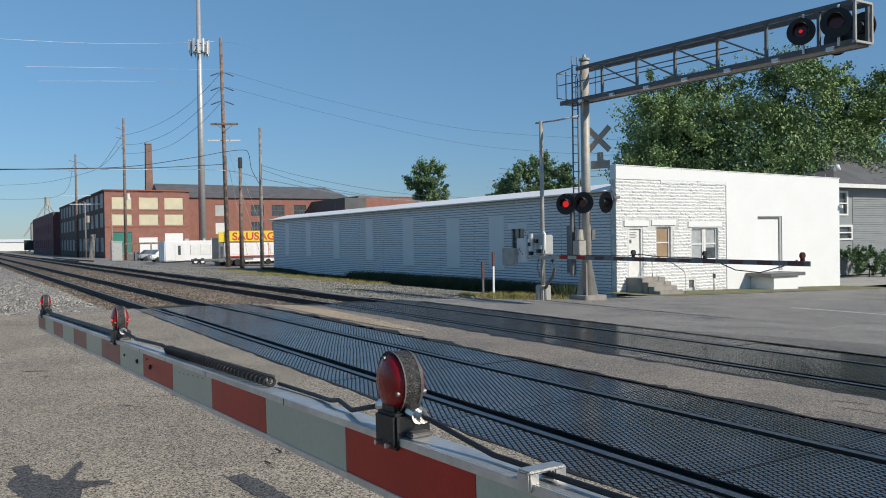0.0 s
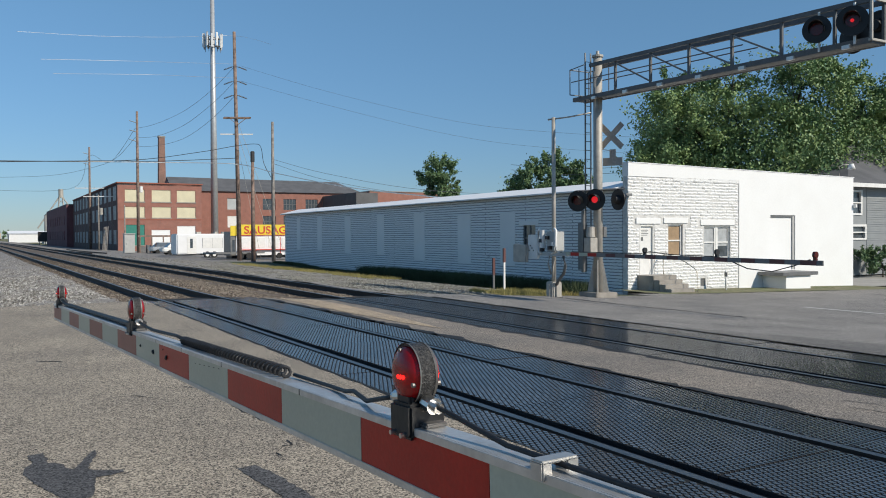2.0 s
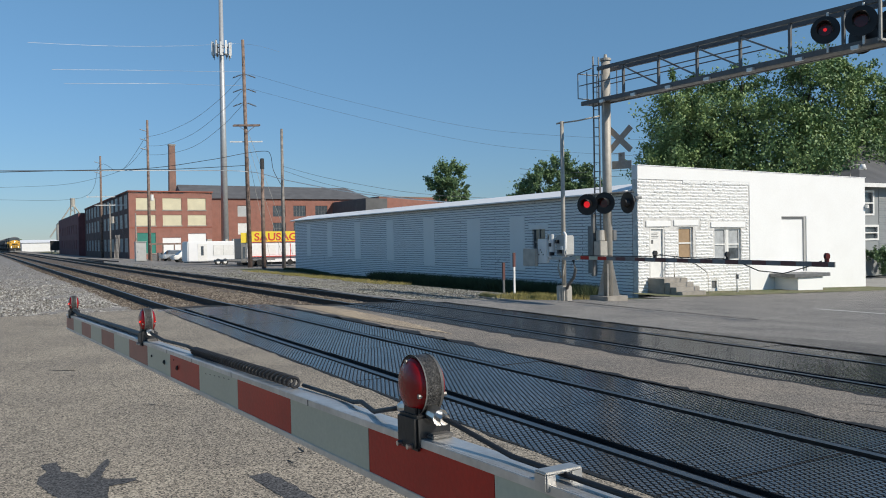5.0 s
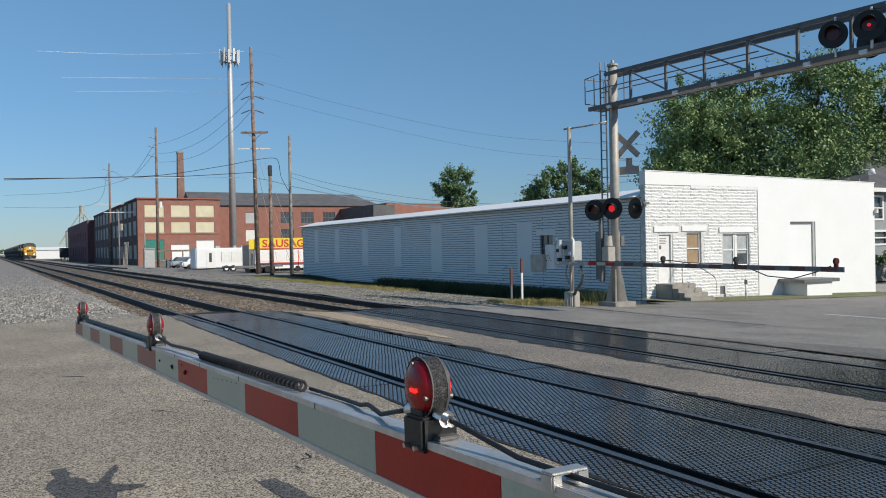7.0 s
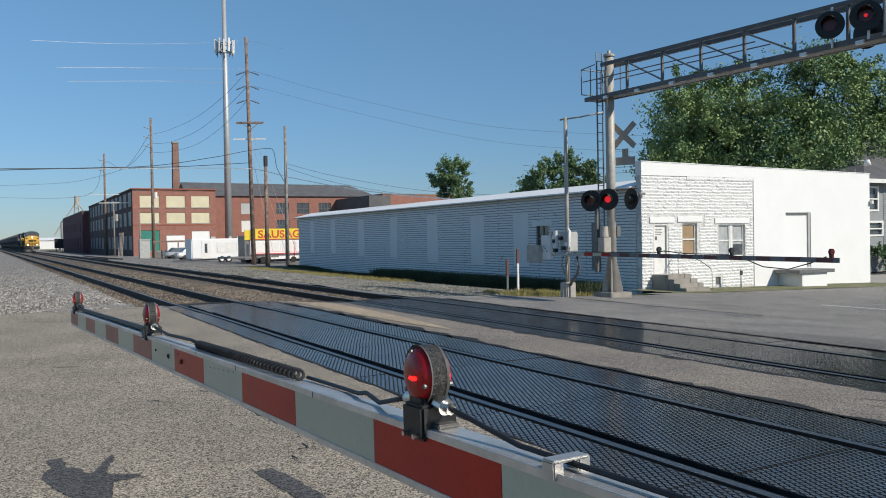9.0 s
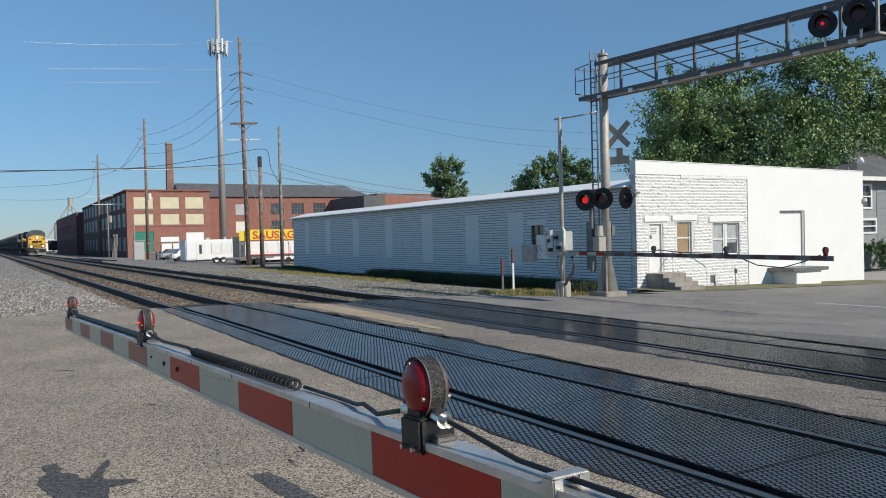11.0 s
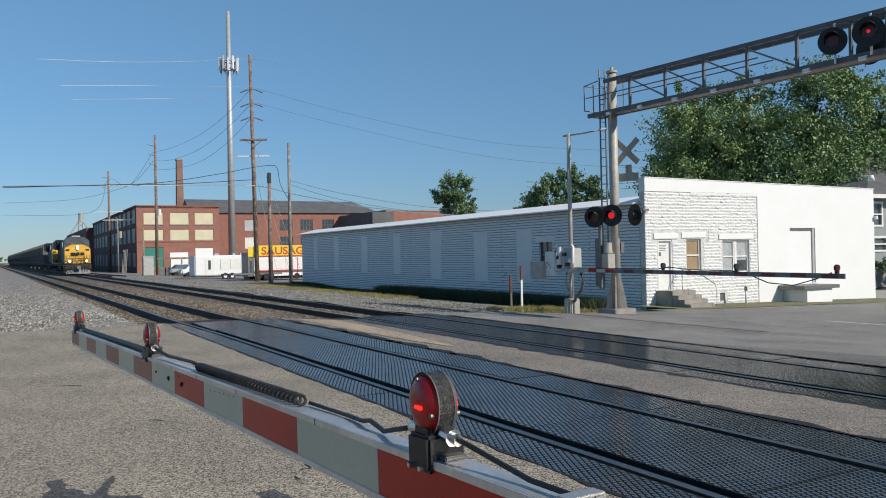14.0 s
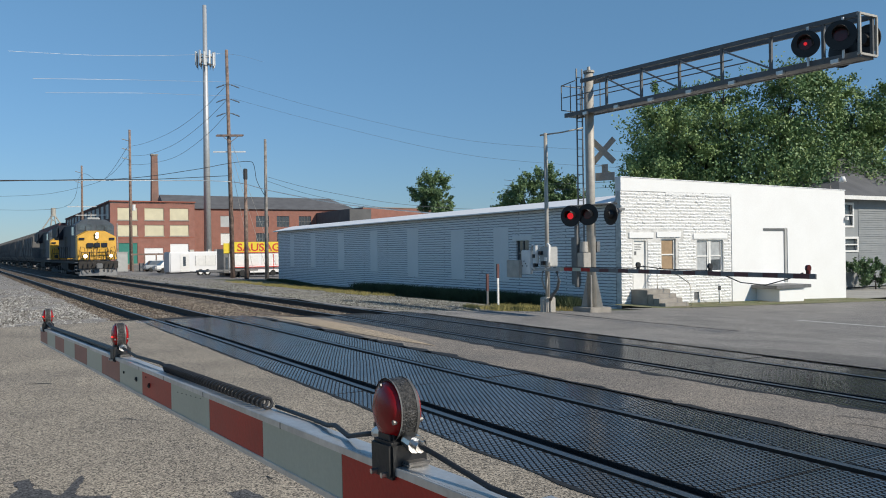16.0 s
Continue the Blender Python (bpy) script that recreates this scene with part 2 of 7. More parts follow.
BOARDGREY = mat("grey_boarding", (0.48, 0.50, 0.50), 0.7, var=0.1, scale=1, fine=12, bump=0.1)
SIDING = mat("grey_siding", (0.28, 0.295, 0.30), 0.75, var=0.06, scale=1, fine=25, bump=0.05)
LIGHTCONC = mat("pale_concrete", (0.42, 0.40, 0.36), 0.9, var=0.12, scale=1, fine=40, bump=0.2)
# asphalt darkened in colour for the cast shadow on the near road
SHADOWROAD = road_mat("painted_shadow_asphalt", (0.085, 0.082, 0.082), (0.06, 0.058, 0.058))
SCRAPE = mat("pale_scrape", (0.40, 0.37, 0.32), 0.9, var=0.25, scale=8, fine=80, bump=0.2)
SAND = road_mat("sandy_patch", (0.40, 0.31, 0.21), (0.31, 0.25, 0.18))

# ---- helpers for shapes ----
def on_track(s, p, z=0.0):
    """A place s metres along the tracks, p metres across them."""
    return Vector((-s * math.sin(TH) + p * math.cos(TH), s * math.cos(TH) + p * math.sin(TH), z))


LAND_P, LAND_Z = (-9000, 6.4, 8.2, 11.1, 16.0, 24.0, 39.7), (0.0, 0.0, -0.155, -0.155, -0.437, -0.773, -1.15)


def land(p):
    """Height of the ground across the tracks."""
    return float(np.interp(p, LAND_P, LAND_Z))


def at_track(s, p, z=None, turn=0):
    v = on_track(s, p, land(p) if z is None else z)
    return pose(v.x, v.y, v.z, 0, 0, TURN + turn)


def box(bm, x0, x1, y0, y1, z0, z1, bevel=0.0):
    g = bmesh.ops.create_cube(bm, size=1, matrix=Matrix.LocRotScale(((x0 + x1) / 2, (y0 + y1) / 2, (z0 + z1) / 2), None, (x1 - x0, y1 - y0, z1 - z0)))
    if bevel:
        es = {e for v in g["verts"] for e in v.link_edges}
        bmesh.ops.bevel(bm, geom=list(es), offset=bevel, segments=2, affect="EDGES")


def rod(bm, a, b, r, r2=None, n=10):
    """A round bar from a to b."""
    a, b = Vector(a), Vector(b)
    m = Matrix.Translation((a + b) / 2) @ (b - a).to_track_quat("Z", "Y").to_matrix().to_4x4()
    bmesh.ops.create_cone(bm, cap_ends=True, segments=n, radius1=r, radius2=r if r2 is None else r2, depth=(b - a).length, matrix=m)


def beam(bm, a, b, w, h):
    """A square bar from a to b."""
    a, b = Vector(a), Vector(b)
    m = Matrix.Translation((a + b) / 2) @ (b - a).to_track_quat("Y", "Z").to_matrix().to_4x4() @ Matrix.Diagonal((w, (b - a).length, h, 1))
    bmesh.ops.create_cube(bm, size=1, matrix=m)


def hose(bm, pts, r, n=8):
    """A tube along a line of points."""
    pts = [Vector(q) for q in pts]
    rings = []
    for i, q in enumerate(pts):
        d = pts[min(i + 1, len(pts) - 1)] - pts[max(i - 1, 0)]
        t = d.to_track_quat("Z", "Y")
        rings.append([bm.verts.new(q + t @ Vector((r * math.cos(k * math.tau / n), r * math.sin(k * math.tau / n), 0))) for k in range(n)])
    for a, b in zip(rings, rings[1:]):
        for k in range(n):
            bm.faces.new((a[k], a[(k + 1) % n], b[(k + 1) % n], b[k]))
    for ring, flip in ((rings[0], True), (rings[-1], False)):
        bm.faces.new(ring[::-1] if flip else ring)


def mesh_of(name, bm, material, smooth=False):
    me = bpy.data.meshes.new(name)
    bmesh.ops.recalc_face_normals(bm, faces=bm.faces)
    if smooth:
        for f in bm.faces:
            f.smooth = True
    bm.to_mesh(me)
    bm.free()
    for m in material if isinstance(material, (list, tuple)) else (material,):
        me.materials.append(m)
    return me


def part(name, bm, material, parent, label="", smooth=False, m=None):
    ob = new(name, bm if isinstance(bm, bpy.types.Mesh) else mesh_of(name, bm, material, smooth))
    ob.parent = parent
    if m is not None:
        ob.matrix_basis = m
    return tagged(ob, label)


def thing(name, m, label, category, group="", kind=""):
    ob = new(name)
    ob.matrix_basis = m
    ob.empty_display_size = 0.1
    return tagged(ob, label, category, group, kind)


def solo(name, bm, material, m, label, category="", group="", kind="", smooth=False):
    ob = new(name, bm if isinstance(bm, bpy.types.Mesh) else mesh_of(name, bm, material, smooth))
    ob.matrix_basis = m
    return tagged(ob, label, category, group, kind)


def boxed(name, material, *dims, bevel=0.0):
    bm = bmesh.new()
    box(bm, *dims, bevel=bevel)
    return mesh_of(name, bm, material)


# ---- ground ----
def bend(s):
    """The tracks swing gently to the left beyond the crossing."""
    return -0.0145 * (math.hypot(s - 25, 10) + s - 25) / 2


def sheet(name, material, ss, ps, lift, label, kind="structure", curved=False, rough=0.0):
    """A strip of ground that follows the slope across the tracks."""
    rng = random.Random(len(name))
    bm = bmesh.new()
    rows = []
    for s in ss:
        rows.append([bm.verts.new(on_track(s, p + (bend(s) if curved else 0), land(p) + lift + rng.uniform(-rough, rough))) for p in ps])
    for a, c in zip(rows, rows[1:]):
        for i in range(len(ps) - 1):
            bm.faces.new((a[i], a[i + 1], c[i + 1], c[i]))
    ob = new(name, mesh_of(name, bm, material))
    return tagged(ob, label, "", "", kind)


def steps(a, b, d):
    n = max(1, round((b - a) / d))
    return [a + (b - a) * k / n for k in range(n + 1)]


EDGE = 21.0  # the road's edge along the tracks
FAR = [60, 80, 100, 130, 160, 200, 260, 330, 420, 600, 900, 1400]
sheet("ground", DIRT, [-2500, -600, -100, 0, EDGE, 60, 100, 200, 500, 1000, 2500], (-2500, -600, -100, -40, 0, 5.6, 8.2, 11.1, 15.5, 16.5, 20, 24, 30, 40, 300, 2500), -0.62, "dry grass and bare soil beside the railway")
sheet("road", ASPHALT, steps(-30, EDGE, 3), (-40, -10, 0, 2.0, 3.52), 0.0, "worn light grey asphalt road before the crossing")
sheet("road_middle", ROADMID, steps(-30, EDGE - 0.6, 3), (6.27, 7.2, 8.26), 0.0, "patched brownish asphalt strip between the tracks")
sheet("road_far", ASPHALT2, steps(-30, EDGE + 0.4, 3), (11.08, 13, 16, 20, 23.9, 40, 90), 0.0, "worn grey asphalt road beyond the crossing")
sheet("trackbed", TRACKBED, steps(-30, EDGE + 1, 5), (3.2, 5.6, 8.2, 9, 11.4), -0.06, "dark bed under the crossing panels")
sheet("gravel_yard", GRAVEL, steps(EDGE, 60, 1.5) + FAR[1:], (-60, -40, -20, -10, -5, -2, 0, 1.5, 3.1), -0.05, "pale gravel beside the tracks", curved=True, rough=0.02)
sheet("ballast_bed", BALLAST, steps(EDGE - 0.5, 60, 1.5) + FAR[1:], (3.1, 3.9, 4.6, 5.4, 6.4, 7.2, 8.8, 9.6, 10.4, 11.6), -0.175, "brown and grey railway ballast", curved=True, rough=0.015)
sheet("verge_gravel", GRAVEL, steps(EDGE + 0.6, 60, 1.5) + FAR[1:], (11.3, 12.2, 13.2, 14.2, 15.2, 16.2, 17.2, 18.2), -0.10, "grey gravel strip between track and grass", curved=True, rough=0.03)
def hollow(s, p):
    """How far the lawn beside the warehouse lies below the general fall of the ground."""
    u = min(1.0, max(0.0, (s - 23.8) / 3.5)) * min(1.0, max(0.0, (p - 18.2) / 1.0)) * min(1.0, max(0.0, (66 - s) / 8))
    return 0.25 * u * u * (3 - 2 * u)


def lawn():
    """The shaded lawn in its shallow hollow between the gravel shoulder and the wall."""
    r = random.Random(11)
    bm = bmesh.new()
    rows = [[bm.verts.new(on_track(q, p + (bend(q) if p < 19 else 0), land(p) - 0.115 - hollow(q, p) + r.uniform(-0.03, 0.03))) for p in (17.9, 18.3, 18.6, 18.9, 19.2, 20.5, 22, 23.5)] for q in steps(EDGE + 0.6, 72, 1.5)]
    for u, w in zip(rows, rows[1:]):
        for i in range(7):
            bm.faces.new((u[i], u[i + 1], w[i + 1], w[i]))
    tagged(new("grass_verge", mesh_of("grass_verge", bm, LAWN)), "grass in the hollow along the warehouse, shade put into its colour", "", "", "structure")


lawn()
sheet("gravel_shoulder", GRAVEL, FAR[:1] + steps(62, 72, 2) + FAR[1:], (16.0, 17, 18.5, 20.0), -0.115, "grey gravel beside the far yard", curved=True, rough=0.02)
sheet("yard", GRAVEL, steps(70, 160, 5), (17, 20, 30, 45), -0.16, "grey gravel yard before the factory", rough=0.03)
sheet("sidewalk_verge", VERGE, steps(22.35, 25.25, 0.5), (22.6, 23.9, 27, 31, 35, 39), 0.012, "patchy grass at the foot of the front wall", rough=0.015)


sheet("road_apron", ASPHALT2, steps(21.3, 22.6, 0.6), (21.0, 22.6, 23.9, 27, 31, 35, 39), 0.003, "worn asphalt edge before the warehouse")


# ---- tracks ----
def jog(s):
    """The near track lies a little further over on the crossing."""
    u = min(1.0, max(0.0, (23.5 - s) / 7.5))
    return 0.13 * u * u * (3 - 2 * u)


def rail(p, z):
    near = jog if p < 7 else (lambda q: 0.0)
    bm = bmesh.new()
    prof = [(-0.07, -0.17), (0.07, -0.17), (0.07, -0.155), (0.012, -0.13), (0.012, -0.045), (0.037, -0.035), (0.037, 0.0), (-0.037, 0.0), (-0.037, -0.035), (-0.012, -0.045), (-0.012, -0.13), (-0.07, -0.155)]
    last = None
    for s in [-40] + steps(0, 14, 7) + steps(15, 25, 1) + steps(30, 60, 5) + FAR[1:]:
        ring = [bm.verts.new((x + bend(s) + near(s), s, zz)) for x, zz in prof]
        if last:
            for i in range(12):
                f = bm.faces.new((last[i], last[(i + 1) % 12], ring[(i + 1) % 12], ring[i]))
                f.material_index = 1 if i == 6 else 0
        last = ring
    return solo("rail", bm, (RAIL, RAILTOP), at_track(0, p, z), "rusty steel rail with a polished head", "rail", "rails", "structure")


TRACKS = ((4.65, 0.01), (9.6, -0.15))
for centre, z in TRACKS:
    for side in (-0.755, 0.755):
        rail(centre + side, z)


def ties():
    """Wooden sleepers, mostly sunk in the ballast."""
    mesh = boxed("tie", TIE, -1.3, 1.3, -0.115, 0.115, -0.10, 0.10, bevel=0.008)
    bed = thing("track_ties", pose(0, 0, 0), "old wooden sleepers sunk in ballast", "sleepers", kind="structure")
    rng = random.Random(3)
    for centre, z in TRACKS:
        for k in range(110):
            s = EDGE + 0.5 + 0.55 * k
            part("tie", mesh, None, bed, m=at_track(s, centre + bend(s) + rng.uniform(-0.05, 0.05), z - 0.262 + rng.uniform(-0.015, 0.012), rng.uniform(-1, 1)))


ties()


def switch_rails():
    """The turnout's curved closing rails beyond the second track."""
    bm = bmesh.new()
    pts = [on_track(s, 10.4 + bend(s) + 0.0016 * max(0, 118 - s) ** 2, -0.16 - 0.0010 * max(0, 118 - s)) for s in steps(94, 125, 3)]
    for d in (0, 1.5):
        for a, c in zip(pts, pts[1:]):
            off = on_track(0, d)
            beam(bm, a + off, c + off, 0.09, 0.14)
    solo("siding_rails", bm, RAIL, pose(0, 0, 0), "rusty siding rails leaving the second track", "rail", "", "structure")


switch_rails()


# ---- crossing panels ----
POLISHED = mat("traffic_polished_rubber", (0.085, 0.09, 0.10), 0.12, var=0.3, scale=1.3, fine=90, bump=0.03, col2=(0.035, 0.039, 0.045), spec=1.0)
GROOVE = mat("dusty_groove_rubber", (0.03, 0.032, 0.035), 0.6, var=0.35, scale=3, fine=60, bump=0.2, spec=0.2)


def panel_mesh(width, length, ring, deep, rubber):
    """A moulded panel: polished raised pads in staggered rows over a dull, dusty base."""
    bm = bmesh.new()
    box(bm, -width / 2, width / 2, 0.004, length - 0.004, -0.10, 0.0005 - deep)
    for fc in bm.faces:
        fc.material_index = 1
    ds, dp = 0.055, 0.050
    for j in range(int(length / ds)):
        for i in range(int(width / dp)):
            x = -width / 2 + dp * (i + 0.35 + 0.5 * (j % 2))
            y = ds * (j + 0.5)
            if x > width / 2 - 0.03:
                continue
            lo = [bm.verts.new((x + a, y + c, -deep)) for a, c in ring]
            hi = [bm.verts.new((x + a * 0.86, y + c * 0.86, 0.0)) for a, c in ring]
            bm.faces.new(hi)
            for k in range(6):
                bm.faces.new((lo[k], lo[(k + 1) % 6], hi[(k + 1) % 6], hi[k])).material_index = 1
    return mesh_of("panel", bm, (rubber, GROOVE))


BARPAD = ((-0.021, 0), (-0.011, -0.022), (0.011, -0.022), (0.021, 0), (0.011, 0.022), (-0.011, 0.022))
DIAMOND = ((-0.022, 0), (-0.006, -0.032), (0.006, -0.032), (0.022, 0), (0.006, 0.032), (-0.006, 0.032))


def crossing(centre, z, inner, outer, ring, deep, rubber):
    c = thing("crossing_surface", pose(0, 0, 0), "black studded rubber crossing panels between steel rails", "crossing panels", "crossing surfaces", "structure")
    length = 2.44
    cols = ((centre - 0.755 - 0.042 - inner / 2, inner), (centre + 0.06, 1.51 - 0.28), (centre + 0.755 + 0.10 + outer / 2, outer))
    rng = random.Random(7)
    for p, w in cols:
        mesh = panel_mesh(w, length, ring, deep, rubber)
        for k in range(-8, 9):
            s = k * length - 1.2
            if s + length > 21.2:
                continue
            shift = bend(s) + (jog(s + length / 2) - 0.13 if centre < 7 else 0)
            part("panel", mesh, None, c, m=at_track(s, p + shift, z - 0.010 + rng.uniform(-0.003, 0.002), rng.uniform(-0.02, 0.02)) @ pose(0, 0, 0, rng.uniform(-0.08, 0.08), rng.uniform(-0.12, 0.12)))
    for side in (-0.755, 0.755):
        sg = -1 if side < 0 else 1
        for x0, x1 in (sorted((side - sg * (0.20 if side < 0 else 0.078), side - sg * 0.045)), sorted((side + sg * 0.04, side + sg * 0.10))):
            bm = bmesh.new()
            box(bm, x0, x1, -26, 15.5, -0.11, -0.05)
            part("flangeway", bm, BLACK, c, "dark flangeway rubber", m=at_track(0, centre, z))


crossing(4.78, 0.008, 0.485, 0.66, DIAMOND, 0.006, RUBBER)
crossing(9.6, -0.150, 0.60, 0.64, BARPAD, 0.0065, POLISHED)


def ragged_edge(p, s0, s1, w, seed, name):
    """Broken black edge where the asphalt meets the panels."""
    rng = random.Random(seed)
    bm = bmesh.new()
    last = None
    s = s0
    while s < s1:
        a = rng.uniform(0.2, 1.0) * w
        cur = (bm.verts.new(on_track(s, p, land(p) + 0.006)), bm.verts.new(on_track(s, p + a, land(p + a) + 0.006)))
        if last:
            bm.faces.new((last[0], cur[0], cur[1], last[1]))
        last = cur
        s += rng.uniform(0.12, 0.4)
    solo(name, bm, TAR, pose(0, 0, 0), "broken black tar edge along the crossing panels", "", "", "structure")


ragged_edge(6.25, -10, 20, 0.16, 1, "tar_edge")
ragged_edge(8.28, -10, 20, -0.16, 2, "tar_edge")
ragged_edge(6.25, 10.5, 17, 0.30, 11, "tar_edge")
ragged_edge(8.28, 8.0, 13.5, -0.34, 12, "tar_edge")
ragged_edge(11.06, -10, 20, 0.10, 3, "tar_edge")
ragged_edge(3.53, -10, 20, -0.06, 4, "tar_edge")


def crack(pts, w, seed, label="thin dark crack in the asphalt"):
    rng = random.Random(seed)
    fine = []
    for a, c in zip(pts, pts[1:]):
        n = max(2, int(math.dist(a, c) / 0.12))
        fine += [(a[0] + (c[0] - a[0]) * k / n + rng.uniform(-0.05, 0.05), a[1] + (c[1] - a[1]) * k / n + rng.uniform(-0.05, 0.05)) for k in range(n)]
    bm = bmesh.new()
    last = None
    for s, p in fine:
        ww = w * rng.uniform(0.3, 1)
        cur = (bm.verts.new(on_track(s, p, land(p) + 0.004)), bm.verts.new(on_track(s + ww, p + ww, land(p + ww) + 0.004)))
        if last:
            bm.faces.new((last[0], cur[0], cur[1], last[1]))
        last = cur
    solo("asphalt_crack", bm, TAR, pose(0, 0, 0), label, "", "", "structure")


crack([(10.3, 1.9), (8.6, 2.05), (7.2, 2.0), (6.2, 2.2), (5.3, 1.6)], 0.02, 1)
crack([(8.6, 2.05), (8.9, 1.3), (8.2, 0.9)], 0.014, 2)
crack([(7.4, 2.0), (7.6, 2.5), (7.0, 2.9)], 0.014, 3)
crack([(11.5, 0.6), (11.3, 1.0)], 0.03, 4)
crack([(13.0, 15.85), (15, 15.85), (17, 15.8), (19.7, 16.0), (20.9, 16.1)], 0.26, 5, "dark tar seam across the far road")
crack([(13.5, 18.6), (12.6, 18.7)], 0.05, 6)
for s, p, a in ((5.2, 6.9, 0.5), (4.6, 7.1, 0.4), (3.9, 7.2, 0.5), (7.8, 7.5, 0.3), (5.0, 7.5, 0.4)):
    crack([(s, p), (s - a, p + 0.12), (s - a - 0.2, p + 0.1)], 0.02, int(s * 10), "shallow scrape in the asphalt")
rng = random.Random(9)
for k in range(16):
    s, p = rng.uniform(4.5, 16), rng.uniform(-3.5, 2.6)
    bm = bmesh.new()
    for j in range(rng.randint(2, 4)):
        a = on_track(s + rng.uniform(-0.05, 0.05), p + 0.03 * j, 0.003)
        way = on_track(-0.9, 0.5).normalized() * rng.uniform(0.08, 0.3)
        side = on_track(0, 0.006 + rng.uniform(0, 0.006))
        bm.faces.new([bm.verts.new(q) for q in (a, a + way, a + way * 0.9 + side, a + side)])
    solo("road_scrape", bm, SCRAPE if k % 3 else TAR, pose(0, 0, 0), "shallow scrape in the asphalt", "", "", "structure")
bm = bmesh.new()
last = None
for s in steps(9.5, 15.8, 0.8):
    cur = [bm.verts.new(on_track(s, p, land(p) + 0.004)) for p in (21.75, 21.98)]
    if last:
        bm.faces.new((last[0], cur[0], cur[1], last[1]))
    last = cur
solo("painted_line", bm, LINEPAINT, pose(0, 0, 0), "faded white painted road line", "", "", "structure")


def road_patch(pts, seed, name="oil_stain", material=None, label="cast shadow painted dark on the asphalt"):
    """A road patch with an uneven outline; by default a cast shadow painted dark."""
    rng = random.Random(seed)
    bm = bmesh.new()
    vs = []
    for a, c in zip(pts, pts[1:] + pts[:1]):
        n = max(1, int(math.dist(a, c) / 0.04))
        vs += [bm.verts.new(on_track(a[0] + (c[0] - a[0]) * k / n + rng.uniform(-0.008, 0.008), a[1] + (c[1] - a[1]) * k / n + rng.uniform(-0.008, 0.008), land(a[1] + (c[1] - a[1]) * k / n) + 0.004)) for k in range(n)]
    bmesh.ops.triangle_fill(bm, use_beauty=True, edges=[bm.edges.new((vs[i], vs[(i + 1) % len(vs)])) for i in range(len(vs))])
    solo(name, bm, material or SHADOWROAD, pose(0, 0, 0), label, "", "", "structure")


# a cast shadow drawn as two dark flat patches on the road
road_patch([(6.55, 0.24), (6.58, 0.36), (6.42, 0.37), (6.28, 0.37), (6.20, 0.46), (6.08, 0.47), (6.02, 0.52), (6.42, 0.66), (6.48, 0.70), (6.36, 0.70), (6.0, 0.60), (5.92, 0.62), (5.82, 0.80), (5.76, 0.80), (5.72, 0.62), (5.45, 0.58), (5.30, 0.55), (5.35, 0.40), (5.75, 0.27), (6.05, 0.20), (6.22, 0.22), (6.36, 0.28)], 1)
road_patch([(5.45, 1.48), (5.46, 1.62), (5.15, 1.68), (4.6, 1.72), (4.2, 1.7), (4.25, 1.58), (4.7, 1.56), (5.1, 1.52)], 2)


WORNLANE = road_mat("dark_worn_asphalt", (0.185, 0.172, 0.155), (0.12, 0.113, 0.105))
road_patch([(10.8, 11.35), (9.0, 12.4), (6.5, 13.6), (3.0, 14.6), (-4.0, 15.2), (-4.0, 11.3), (2.0, 11.28), (6.5, 11.3)], 5, "worn_lane", WORNLANE, "darker oil-worn asphalt beside the crossing")
road_patch([(20.3, 6.6), (20.2, 7.7), (18.5, 7.75), (16.4, 7.6), (14.0, 7.3), (12.2, 7.0), (13.5, 6.75), (16, 6.65), (18.4, 6.7)], 3, "sand_patch", SAND, "sandy drift on the strip between the tracks")


# ---- loose stones and grass ----
def stones(n, seed, p0, p1, material, label):
    """Loose stones over the ballast and gravel, thicker near the crossing."""
    rng = np.random.default_rng(seed)
    s = EDGE + 0.15 + rng.exponential(14, n) 
    p = rng.uniform(p0, p1, n)
    keep = (s < 100) & ~((s < EDGE + 0.9) & (p > 11.6))
    s, p = s[keep], p[keep]
    n = len(s)
    bnd = -0.0145 * (np.hypot(s - 25, 10) + s - 25) / 2
    lp = np.interp(p, LAND_P, LAND_Z)
    lift = np.where(p < 3.1, -0.05, np.where(p < 11.7, -0.17, -0.10))
    q = p + bnd
    c = np.stack([-s * math.sin(TH) + q * math.cos(TH), s * math.cos(TH) + q * math.sin(TH), lp + lift + 0.005], 1)
    r = rng.uniform(0.016, 0.042, n) * np.where(p < 3.1, 0.9, 1.1)
    base = np.array([(1, 0, 0), (-1, 0, 0), (0, 1, 0), (0, -1, 0), (0, 0, 1), (0, 0, -1)], float)
    v = base[None] * rng.uniform(0.6, 1.35, (n, 6, 1)) + rng.normal(0, 0.2, (n, 6, 3))
    a = rng.uniform(0, math.tau, n)
    ca, sa = np.cos(a), np.sin(a)
    x, y = v[..., 0] * ca[:, None] - v[..., 1] * sa[:, None], v[..., 0] * sa[:, None] + v[..., 1] * ca[:, None]
    v = np.stack([x, y, v[..., 2] * 0.75], 2) * r[:, None, None] + c[:, None]
    f = np.array([(0, 2, 4), (2, 1, 4), (1, 3, 4), (3, 0, 4), (2, 0, 5), (1, 2, 5), (3, 1, 5), (0, 3, 5)])
    faces = (f[None] + 6 * np.arange(n)[:, None, None]).reshape(-1, 3)
    me = bpy.data.meshes.new("loose_stones")
    me.from_pydata(v.reshape(-1, 3).tolist(), [], faces.tolist())
    me.materials.append(material)
    tagged(new("loose_stones", me), label, "stones", "", "stuff")


stones(52000, 5, -16, 3.0, STONE, "loose pale gravel stones")
stones(42000, 6, 3.0, 11.7, DARKSTONE, "loose brown ballast stones between the rails")
